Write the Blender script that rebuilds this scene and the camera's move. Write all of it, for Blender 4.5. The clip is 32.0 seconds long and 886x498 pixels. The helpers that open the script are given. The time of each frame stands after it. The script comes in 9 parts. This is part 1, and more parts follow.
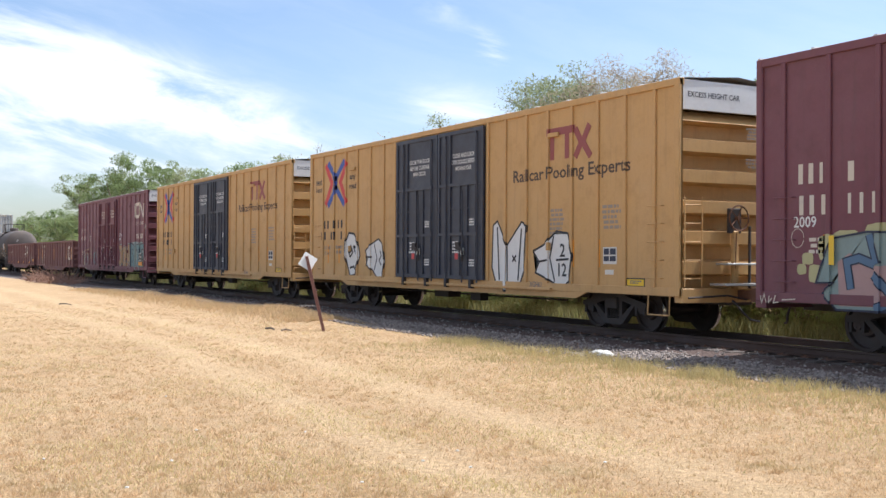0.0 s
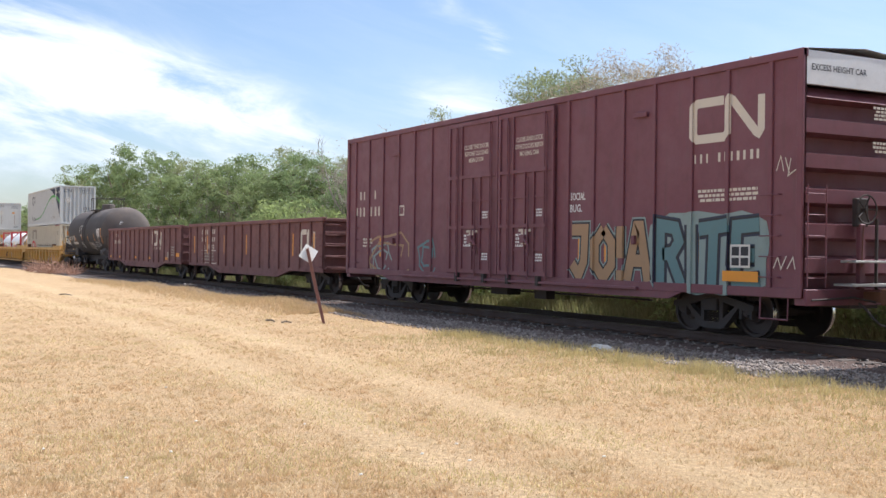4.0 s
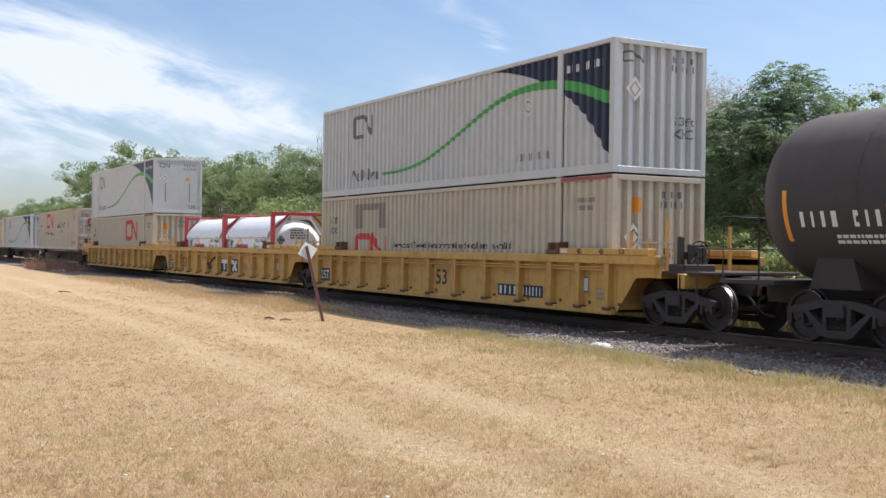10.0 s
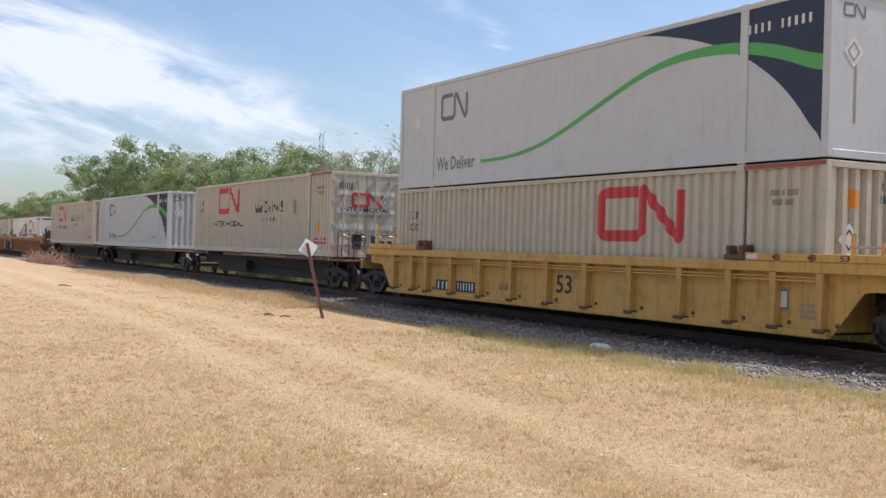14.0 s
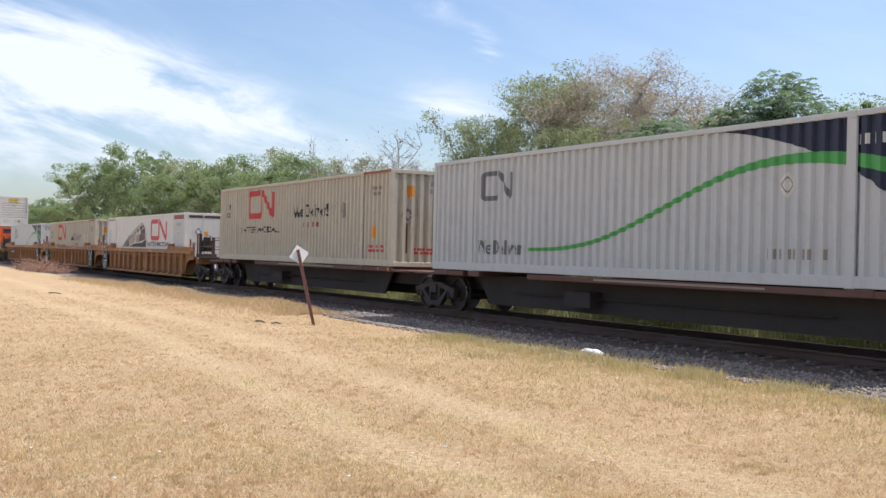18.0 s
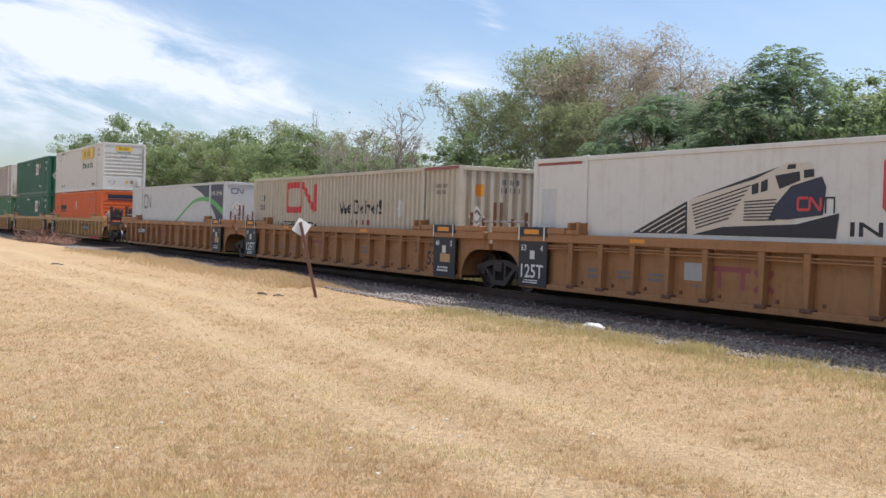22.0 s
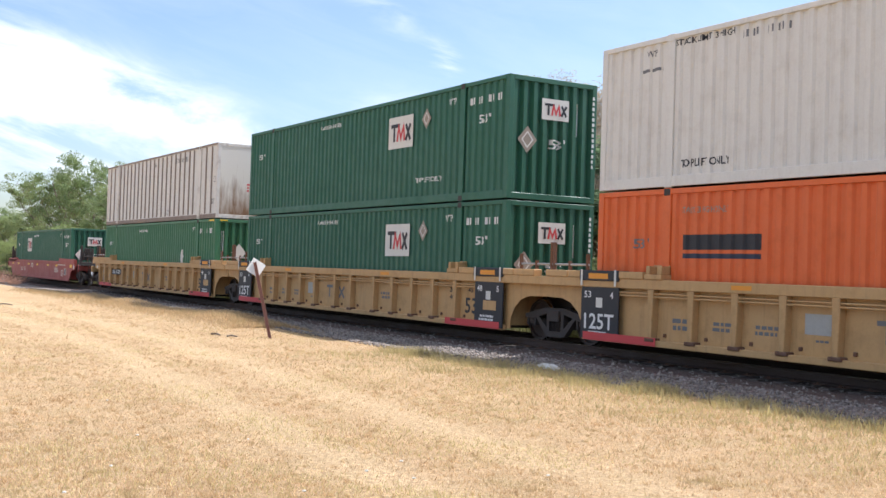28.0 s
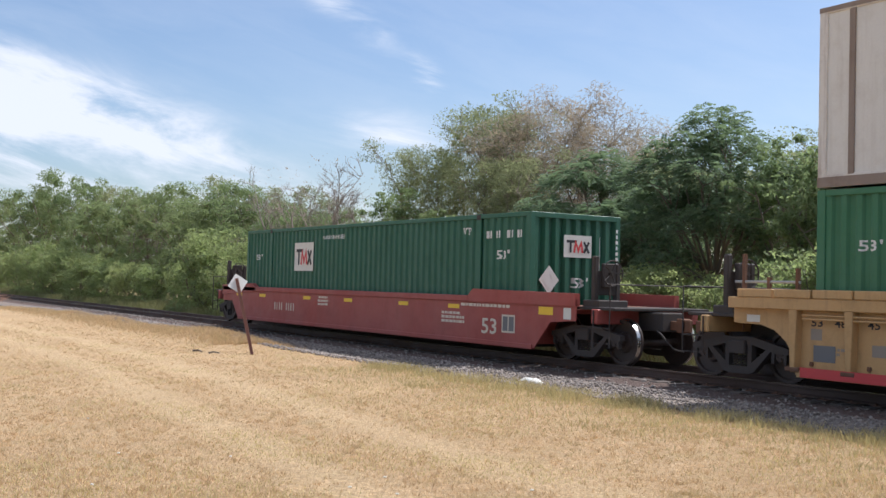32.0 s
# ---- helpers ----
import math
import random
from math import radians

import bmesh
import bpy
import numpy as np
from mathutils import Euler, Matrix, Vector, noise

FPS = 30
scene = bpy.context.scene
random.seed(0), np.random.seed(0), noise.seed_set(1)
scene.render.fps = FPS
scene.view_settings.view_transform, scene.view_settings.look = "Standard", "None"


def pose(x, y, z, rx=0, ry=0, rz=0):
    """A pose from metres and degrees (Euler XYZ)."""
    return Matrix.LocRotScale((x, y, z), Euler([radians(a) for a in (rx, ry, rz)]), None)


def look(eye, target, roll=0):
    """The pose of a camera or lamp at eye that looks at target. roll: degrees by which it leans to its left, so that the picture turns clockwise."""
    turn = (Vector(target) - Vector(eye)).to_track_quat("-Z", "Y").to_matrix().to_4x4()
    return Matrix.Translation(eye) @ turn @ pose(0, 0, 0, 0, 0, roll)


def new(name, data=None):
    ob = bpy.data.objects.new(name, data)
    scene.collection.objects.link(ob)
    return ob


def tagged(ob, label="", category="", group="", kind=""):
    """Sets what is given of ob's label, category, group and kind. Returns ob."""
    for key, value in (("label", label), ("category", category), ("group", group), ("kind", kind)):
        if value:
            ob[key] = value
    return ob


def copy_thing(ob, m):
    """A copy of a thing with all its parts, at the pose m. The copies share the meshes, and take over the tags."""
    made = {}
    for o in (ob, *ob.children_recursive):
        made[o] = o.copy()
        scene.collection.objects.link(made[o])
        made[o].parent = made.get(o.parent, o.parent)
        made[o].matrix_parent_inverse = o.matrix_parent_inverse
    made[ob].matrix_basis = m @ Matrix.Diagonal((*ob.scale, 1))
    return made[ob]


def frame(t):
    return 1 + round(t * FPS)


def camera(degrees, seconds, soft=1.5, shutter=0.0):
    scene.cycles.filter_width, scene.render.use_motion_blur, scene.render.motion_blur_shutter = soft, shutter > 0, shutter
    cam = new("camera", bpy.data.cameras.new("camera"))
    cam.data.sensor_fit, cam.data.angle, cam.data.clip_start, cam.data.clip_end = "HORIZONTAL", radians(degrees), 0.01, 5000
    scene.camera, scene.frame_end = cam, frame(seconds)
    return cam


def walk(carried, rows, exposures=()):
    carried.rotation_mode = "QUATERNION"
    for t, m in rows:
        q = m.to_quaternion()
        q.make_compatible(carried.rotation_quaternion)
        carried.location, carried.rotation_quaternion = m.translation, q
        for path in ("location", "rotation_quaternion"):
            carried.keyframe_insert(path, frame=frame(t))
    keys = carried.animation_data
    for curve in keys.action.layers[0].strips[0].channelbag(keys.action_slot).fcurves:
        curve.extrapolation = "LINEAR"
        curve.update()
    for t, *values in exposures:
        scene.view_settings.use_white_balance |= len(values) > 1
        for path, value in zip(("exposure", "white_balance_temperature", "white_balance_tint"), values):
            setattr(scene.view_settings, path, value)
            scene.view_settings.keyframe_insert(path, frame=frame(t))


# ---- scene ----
EYE = 1.62          # eye over the field
RAIL = 0.10         # top of rail
TRACK_Y = 15.78     # centre line of the track, which runs along x
SPEED = 11.26       # metres a second, towards +x
cam = camera(43.78, 32.0)
PATH = [
    (0, pose(0, 0, EYE, 90.49, -0.32, 61.28)),
    (0.5, pose(0, 0, EYE, 90.52, -0.43, 61.31)),
    (1, pose(0, 0, EYE, 90.52, -0.58, 61.16)),
    (1.5, pose(0, 0, EYE, 90.50, -0.72, 61.01)),
    (2, pose(0, 0, EYE, 90.50, -0.74, 60.99)),
    (2.5, pose(0, 0, EYE, 90.43, -0.79, 60.95)),
    (3, pose(0, 0, EYE, 90.34, -0.81, 60.87)),
    (3.5, pose(0, 0, EYE, 90.12, -0.73, 61.02)),
    (4, pose(0, 0, EYE, 90.14, -0.75, 61.31)),
    (4.5, pose(0, 0, EYE, 90.31, -0.81, 61.21)),
    (6.5, pose(0, 0, EYE, 90.28, -1.01, 61.45)),
    (7, pose(0, 0, EYE, 90.33, -0.98, 61.44)),
    (7.5, pose(0, 0, EYE, 90.23, -0.93, 61.51)),
    (8, pose(0, 0, EYE, 90.26, -0.97, 61.57)),
    (8.5, pose(0, 0, EYE, 90.20, -1.01, 61.46)),
    (9, pose(0, 0, EYE, 90.14, -1.03, 61.33)),
    (9.5, pose(0, 0, EYE, 90.07, -0.89, 61.32)),
    (10, pose(0, 0, EYE, 90.03, -0.85, 61.27)),
    (10.5, pose(0, 0, EYE, 90.07, -0.86, 61.18)),
    (11, pose(0, 0, EYE, 90.02, -1.00, 61.17)),
    (11.5, pose(0, 0, EYE, 89.76, -1.30, 61.09)),
    (12, pose(0, 0, EYE, 89.83, -1.32, 61.25)),
    (12.5, pose(0, 0, EYE, 90.06, -1.53, 61.22)),
    (13, pose(0, 0, EYE, 90.21, -1.67, 60.94)),
    (13.5, pose(0, 0, EYE, 90.05, -1.63, 61.09)),
    (14, pose(0, 0, EYE, 89.96, -1.60, 61.30)),
    (14.5, pose(0, 0, EYE, 90.05, -1.63, 61.36)),
    (15, pose(0, 0, EYE, 90.09, -1.70, 61.18)),
    (15.5, pose(0, 0, EYE, 90.16, -1.49, 61.25)),
    (17.5, pose(0, 0, EYE, 90.35, -1.41, 60.88)),
    (18, pose(0, 0, EYE, 90.29, -1.38, 60.83)),
    (18.5, pose(0, 0, EYE, 90.25, -1.31, 60.75)),
    (19, pose(0, 0, EYE, 90.18, -1.28, 60.66)),
    (19.5, pose(0, 0, EYE, 90.08, -1.12, 60.77)),
    (20, pose(0, 0, EYE, 89.72, -1.03, 61.03)),
    (20.5, pose(0, 0, EYE, 89.43, -1.02, 61.14)),
    (21, pose(0, 0, EYE, 89.05, -1.33, 60.95)),
    (21.5, pose(0, 0, EYE, 88.91, -1.56, 60.85)),
    (22, pose(0, 0, EYE, 88.91, -1.75, 60.96)),
    (22.5, pose(0, 0, EYE, 88.82, -1.93, 60.97)),
    (23, pose(0, 0, EYE, 88.85, -2.01, 60.88)),
    (23.5, pose(0, 0, EYE, 88.93, -2.06, 60.88)),
    (24, pose(0, 0, EYE, 88.86, -2.18, 61.12)),
    (24.5, pose(0, 0, EYE, 88.99, -2.20, 61.38)),
    (26.5, pose(0, 0, EYE, 89.49, -1.95, 61.25)),
    (27, pose(0, 0, EYE, 90.05, -2.17, 60.23)),
    (27.5, pose(0, 0, EYE, 90.83, -1.93, 58.89)),
    (28, pose(0, 0, EYE, 91.08, -1.86, 58.64)),
    (28.5, pose(0, 0, EYE, 91.40, -1.95, 58.36)),
    (29, pose(0, 0, EYE, 91.64, -1.86, 58.06)),
    (29.5, pose(0, 0, EYE, 91.88, -1.69, 57.79)),
    (30, pose(0, 0, EYE, 92.01, -1.55, 57.77)),
    (30.5, pose(0, 0, EYE, 92.13, -1.54, 57.72)),
    (31, pose(0, 0, EYE, 92.14, -1.61, 57.81)),
    (31.5, pose(0, 0, EYE, 92.11, -1.43, 57.87)),
    (32, pose(0, 0, EYE, 91.88, -1.51, 57.73)),
]
EXPOSURES = [(t, e - 0.12, 6050, 13) for t, e in ((0.0, 0.66), (4.0, 0.63), (7.0, 0.6), (9.0, 0.44), (13.0, 0.28), (15.0, 0.42), (19.0, 0.46), (24.0, 0.36), (26.5, 0.45), (27.0, 0.49), (28.0, 0.78), (29.0, 0.70), (30.0, 0.58), (31.0, 0.34), (32.0, 0.34))]
walk(cam, PATH, EXPOSURES)

# ---------------------------------------------------------------- sky and sun
SUN_TO = Vector((0.10, 0.66, 1.0)).normalized()
SUN_EL = math.asin(SUN_TO.z)
SUN_ROT = math.atan2(SUN_TO.x, SUN_TO.y)


def make_world():
    w = bpy.data.worlds.new("sky")
    scene.world = w
    w.use_nodes = True
    nt = w.node_tree
    nt.nodes.clear()
    N, L = nt.nodes.new, nt.links.new
    sky = N("ShaderNodeTexSky")
    sky.sky_type = 'NISHITA'
    sky.sun_disc = False
    sky.sun_elevation, sky.sun_rotation = SUN_EL, SUN_ROT
    sky.air_density, sky.dust_density, sky.ozone_density = 1.0, 1.3, 1.8
    co = N("ShaderNodeTexCoord")
    sep = N("ShaderNodeSeparateXYZ")
    L(co.outputs["Generated"], sep.inputs[0])

    def m(op, a, b=None, c=None):
        n = N("ShaderNodeMath")
        n.operation = op
        for i, v in enumerate((a, b, c)):
            if v is None:
                continue
            if isinstance(v, (int, float)):
                n.inputs[i].default_value = v
            else:
                L(v, n.inputs[i])
        return n.outputs[0]
    neg = m('MULTIPLY', sep.outputs[0], -1.0)
    az = m('MULTIPLY', m('ARCTAN2', neg, sep.outputs[1]), 57.29578)
    el = m('MULTIPLY', m('ARCSINE', sep.outputs[2]), 57.29578)
    comb = N("ShaderNodeCombineXYZ")
    tc, ts = math.cos(radians(13)), math.sin(radians(13))
    along = m('ADD', m('MULTIPLY', az, tc), m('MULTIPLY', el, ts))
    across = m('SUBTRACT', m('MULTIPLY', el, tc), m('MULTIPLY', az, ts))
    L(m('MULTIPLY', along, 0.055), comb.inputs[0])
    L(m('MULTIPLY', across, 0.22), comb.inputs[1])
    nz = N("ShaderNodeTexNoise")
    nz.inputs["Scale"].default_value = 2.2
    nz.inputs["Detail"].default_value = 7.0
    nz.inputs["Roughness"].default_value = 0.62
    nz.inputs["Distortion"].default_value = 0.45
    L(comb.outputs[0], nz.inputs["Vector"])
    fine = nz.outputs["Fac"]
    total = None
    # clouds: middle azimuth and elevation, half extents, tilt, weight
    for ca, ce, ra, re, tilt, wt in CLOUDS:
        da, de = m('SUBTRACT', az, ca), m('SUBTRACT', el, ce)
        c, s = math.cos(radians(tilt)), math.sin(radians(tilt))
        u = m('DIVIDE', m('ADD', m('MULTIPLY', da, c), m('MULTIPLY', de, s)), ra)
        v = m('DIVIDE', m('SUBTRACT', m('MULTIPLY', de, c), m('MULTIPLY', da, s)), re)
        d = m('ADD', m('MULTIPLY', u, u), m('MULTIPLY', v, v))
        g = m('MULTIPLY', m('EXPONENT', m('MULTIPLY', d, -1.0)), wt)
        total = g if total is None else m('ADD', total, g)
    cut = N("ShaderNodeMapRange")
    cut.interpolation_type = 'SMOOTHSTEP'
    cut.inputs["From Min"].default_value, cut.inputs["From Max"].default_value = 0.10, 1.25
    L(m('MULTIPLY', total, m('MULTIPLY_ADD', fine, 3.9, -1.05)), cut.inputs["Value"])
    shape = cut.outputs[0]
    # denser unseen cirrus above the view, added to brighten the shaded sides
    high = N("ShaderNodeMapRange")
    for k, v in zip(("From Min", "From Max", "To Min", "To Max"), (16.0, 26.0, 0.35, 3.8)):
        high.inputs[k].default_value = v
    L(el, high.inputs["Value"])
    veil = m('MULTIPLY', m('SUBTRACT', fine, 0.38), high.outputs[0])
    ramp = N("ShaderNodeClamp")
    L(m('ADD', shape, veil), ramp.inputs[0])
    up = N("ShaderNodeMapRange")
    up.inputs["From Min"].default_value, up.inputs["From Max"].default_value = 0.0, 2.0
    L(el, up.inputs["Value"])
    mix = N("ShaderNodeMixRGB")
    L(m('MULTIPLY', m('MULTIPLY', ramp.outputs[0], 0.92), up.outputs[0]), mix.inputs[0])
    L(sky.outputs[0], mix.inputs[1])
    mix.inputs[2].default_value = CLOUD_COL
    bg = N("ShaderNodeBackground")
    bg.inputs[1].default_value = SKY_STRENGTH
    L(mix.outputs[0], bg.inputs[0])
    out = N("ShaderNodeOutputWorld")
    L(bg.outputs[0], out.inputs[0])


SKY_STRENGTH = 0.122
CLOUD_COL = (6.6, 6.8, 7.1, 1)
CLOUDS = [(81, 8.6, 8.5, 2.3, 9, 1.25), (73, 7.4, 5.0, 1.3, 14, 0.85), (92, 11.5, 8, 2.4, 5, 0.8), (79, 4.6, 10, 2.2, 3, 0.72), (58.9, 10.9, 1.1, 0.7, 40, 1.0), (61.6, 12.9, 2.6, 0.9, 38, 0.55),
          (60.4, 7.7, 3.6, 1.5, 6, 0.62), (64.5, 14.4, 2.8, 1.0, 40, 0.5), (66.5, 4.0, 6.0, 2.0, 0, 0.45), (100, 10, 14, 4, 0, 0.6)]
make_world()
sun = new("sun", bpy.data.lights.new("sun", 'SUN'))
sun.data.energy, sun.data.angle, sun.data.color = 4.7, radians(0.6), (1.0, 0.965, 0.91)
sun.matrix_world = look(SUN_TO * 60, (0, 0, 0))


# ---------------------------------------------------------------- materials
def nodes(name):
    m = bpy.data.materials.new(name)
    m.use_nodes = True
    nt = m.node_tree
    return m, nt, nt.nodes["Principled BSDF"], nt.nodes.new, nt.links.new


def noise_node(N, L, vec, scale, detail=4.0, rough=0.55):
    n = N("ShaderNodeTexNoise")
    n.inputs["Scale"].default_value, n.inputs["Detail"].default_value, n.inputs["Roughness"].default_value = scale, detail, rough
    L(vec, n.inputs["Vector"])
    return n.outputs["Fac"]


def ramp_node(N, L, fac, lo, hi, a=0.0, b=1.0):
    r = N("ShaderNodeMapRange")
    for k, v in zip(("From Min", "From Max", "To Min", "To Max"), (lo, hi, a, b)):
        r.inputs[k].default_value = v
    L(fac, r.inputs["Value"])
    return r.outputs[0]


def mix_node(N, L, fac, a, b, mode='MIX'):
    n = N("ShaderNodeMixRGB")
    n.blend_type = mode
    for i, v in enumerate((fac, a, b)):
        if isinstance(v, (int, float)):
            n.inputs[i].default_value = v
        elif isinstance(v, tuple):
            n.inputs[i].default_value = (*v, 1) if len(v) == 3 else v
        else:
            L(v, n.inputs[i])
    return n.outputs[0]


def paint(name, col, rough=0.55, dirt=(0.12, 0.085, 0.055), amount=0.35, streak=0.35, fade=0.18, metal=0.0, bump=0.04):
    """Weathered paint: faded clouds, dirt blotches, streaks that run down, fine scuffs."""
    m, nt, b, N, L = nodes(name)
    co = N("ShaderNodeTexCoord").outputs["Object"]
    pale = tuple(min(1, c + (0.55 - c) * 0.45) for c in col)
    big = noise_node(N, L, co, 0.55, 5, 0.6)
    c1 = mix_node(N, L, ramp_node(N, L, big, 0.35, 0.75, 0.0, fade), col, pale)
    mp = N("ShaderNodeMapping")
    mp.inputs["Scale"].default_value = (5.0, 5.0, 0.35)
    L(co, mp.inputs["Vector"])
    st = noise_node(N, L, mp.outputs[0], 1.6, 5, 0.65)
    c2 = mix_node(N, L, ramp_node(N, L, st, 0.52, 0.8, 0.0, streak), c1, dirt)
    blot = noise_node(N, L, co, 2.3, 8, 0.68)
    c3 = mix_node(N, L, ramp_node(N, L, blot, 0.5, 0.78, 0.0, amount), c2, dirt)
    fine = noise_node(N, L, co, 26.0, 4, 0.6)
    c4 = mix_node(N, L, ramp_node(N, L, fine, 0.3, 0.7, 0.0, 0.14), c3, tuple(c * 0.55 for c in col))
    L(c4, b.inputs["Base Color"])
    L(ramp_node(N, L, blot, 0.3, 0.8, rough - 0.08, min(1, rough + 0.25)), b.inputs["Roughness"])
    b.inputs["Metallic"].default_value = metal
    bp = N("ShaderNodeBump")
    bp.inputs["Strength"].default_value, bp.inputs["Distance"].default_value = 0.35, bump
    L(big, bp.inputs["Height"])
    L(bp.outputs[0], b.inputs["Normal"])
    return m


def plain(name, col, rough=0.6, metal=0.0, wear=0.25):
    """Lettering and small trim: colour with a little wear."""
    m, nt, b, N, L = nodes(name)
    co = N("ShaderNodeTexCoord").outputs["Object"]
    n = noise_node(N, L, co, 9.0, 6, 0.7)
    L(mix_node(N, L, ramp_node(N, L, n, 0.5, 0.8, 0.0, wear), col, tuple(c * 0.5 + 0.06 for c in col)), b.inputs["Base Color"])
    b.inputs["Roughness"].default_value, b.inputs["Metallic"].default_value = rough, metal
    return m


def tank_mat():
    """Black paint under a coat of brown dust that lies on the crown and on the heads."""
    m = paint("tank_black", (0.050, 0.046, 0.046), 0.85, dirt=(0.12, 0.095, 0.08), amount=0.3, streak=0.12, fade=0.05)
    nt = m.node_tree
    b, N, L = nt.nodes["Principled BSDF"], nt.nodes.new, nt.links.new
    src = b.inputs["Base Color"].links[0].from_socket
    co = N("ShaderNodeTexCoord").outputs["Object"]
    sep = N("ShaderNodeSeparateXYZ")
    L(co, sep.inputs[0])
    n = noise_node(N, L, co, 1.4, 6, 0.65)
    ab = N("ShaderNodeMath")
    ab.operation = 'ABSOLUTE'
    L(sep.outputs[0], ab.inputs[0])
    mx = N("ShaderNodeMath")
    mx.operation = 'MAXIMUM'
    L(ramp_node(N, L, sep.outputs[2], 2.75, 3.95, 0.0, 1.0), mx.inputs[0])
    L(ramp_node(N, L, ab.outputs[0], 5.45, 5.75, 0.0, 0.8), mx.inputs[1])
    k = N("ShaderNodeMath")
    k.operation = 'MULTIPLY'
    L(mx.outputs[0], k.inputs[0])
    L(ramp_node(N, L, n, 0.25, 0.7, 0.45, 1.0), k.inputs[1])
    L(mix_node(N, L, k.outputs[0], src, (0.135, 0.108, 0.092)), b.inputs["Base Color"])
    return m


# the worn wheel tracks: y = TRACK_START + TRACK_SLOPE * x, level past TRACK_FAR
TRACK_SLOPE, TRACK_START, TRACK_FAR = -0.052, 5.6, 7.05


def ground_mat():
    """Dry mown turf: straw, bare pinkish soil, greener patches, two worn wheel tracks that bend across the field."""
    m, nt, b, N, L = nodes("dry_turf")
    co = N("ShaderNodeTexCoord").outputs["Object"]

    def math_node(op, a, c):
        n = N("ShaderNodeMath")
        n.operation = op
        for i, v in enumerate((a, c)):
            if isinstance(v, (int, float)):
                n.inputs[i].default_value = v
            else:
                L(v, n.inputs[i])
        return n.outputs[0]
    a = noise_node(N, L, co, 0.55, 6, 0.62)
    c = mix_node(N, L, ramp_node(N, L, a, 0.36, 0.64), (0.475, 0.31, 0.165), (0.60, 0.405, 0.225))
    g = noise_node(N, L, co, 1.7, 8, 0.72)
    c = mix_node(N, L, ramp_node(N, L, g, 0.50, 0.66, 0, 0.6), c, (0.385, 0.30, 0.135))
    e = noise_node(N, L, co, 3.4, 7, 0.72)
    c = mix_node(N, L, ramp_node(N, L, e, 0.55, 0.70, 0, 0.55), c, (0.57, 0.40, 0.265))
    sep = N("ShaderNodeSeparateXYZ")
    L(co, sep.inputs[0])
    X, Y = sep.outputs[0], sep.outputs[1]
    way = math_node('MINIMUM', math_node('ADD', math_node('MULTIPLY', X, TRACK_SLOPE), TRACK_START), TRACK_FAR)
    way = math_node('ADD', way, math_node('MULTIPLY', math_node('SINE', math_node('MULTIPLY', X, 0.21), 0.0), 0.22))
    d = math_node('ADD', math_node('SUBTRACT', Y, way), math_node('MULTIPLY', math_node('SUBTRACT', a, 0.5), 0.7))
    ragged = math_node('MULTIPLY', math_node('SUBTRACT', e, 0.5), 0.55)
    for off, w in ((0.0, 0.62), (-1.65, 0.58)):
        t = math_node('ADD', math_node('ABSOLUTE', math_node('SUBTRACT', d, off), 0.0), ragged)
        c = mix_node(N, L, ramp_node(N, L, t, w, 0.1, 0.0, 0.42), c, (0.72, 0.535, 0.315))
    o = noise_node(N, L, co, 0.9, 6, 0.78)
    c = mix_node(N, L, ramp_node(N, L, o, 0.62, 0.70, 0, 0.6), c, (0.60, 0.315, 0.12))
    h = noise_node(N, L, co, 17.0, 6, 0.78)
    c = mix_node(N, L, ramp_node(N, L, h, 0.38, 0.58, 0.85, 0.0), c, (0.27, 0.185, 0.10))
    hh = noise_node(N, L, co, 5.5, 7, 0.75)
    c = mix_node(N, L, ramp_node(N, L, hh, 0.42, 0.58, 0.4, 0.0), c, (0.38, 0.27, 0.145))
    k = noise_node(N, L, co, 60.0, 3, 0.7)
    c = mix_node(N, L, ramp_node(N, L, k, 0.58, 0.70, 0, 0.6), c, (0.95, 0.84, 0.62))
    L(c, b.inputs["Base Color"])
    b.inputs["Roughness"].default_value = 0.95
    b.inputs["Specular IOR Level"].default_value = 0.15
    bp = N("ShaderNodeBump")
    bp.inputs["Strength"].default_value, bp.inputs["Distance"].default_value = 0.9, 0.04
    L(h, bp.inputs["Height"])
    L(bp.outputs[0], b.inputs["Normal"])
    return m


def straw_mat(name, lo, hi, brown, green):
    """Dry blades, each its own shade, with browner and greener drifts."""
    m, nt, b, N, L = nodes(name)
    geo = N("ShaderNodeNewGeometry")
    co = N("ShaderNodeTexCoord").outputs["Object"]
    c = mix_node(N, L, geo.outputs["Random Per Island"], lo, hi)
    c = mix_node(N, L, ramp_node(N, L, noise_node(N, L, co, 1.3, 6, 0.7), 0.50, 0.66, 0, 0.5), c, brown)
    c = mix_node(N, L, ramp_node(N, L, noise_node(N, L, co, 2.1, 6, 0.7), 0.50, 0.62, 0, 0.65), c, green)
    c = mix_node(N, L, ramp_node(N, L, noise_node(N, L, co, 9.0, 3, 0.6), 0.52, 0.66, 0, 0.3), c, tuple(x * 0.6 for x in lo))
    L(c, b.inputs["Base Color"])
    b.inputs["Roughness"].default_value = 0.8
    b.inputs["Specular IOR Level"].default_value = 0.2
    t = N("ShaderNodeBsdfTranslucent")
    L(c, t.inputs[0])
    mx = N("ShaderNodeMixShader")
    mx.inputs[0].default_value = 0.48
    L(b.outputs[0], mx.inputs[1])
    L(t.outputs[0], mx.inputs[2])
    L(mx.outputs[0], nt.nodes["Material Output"].inputs[0])
    return m


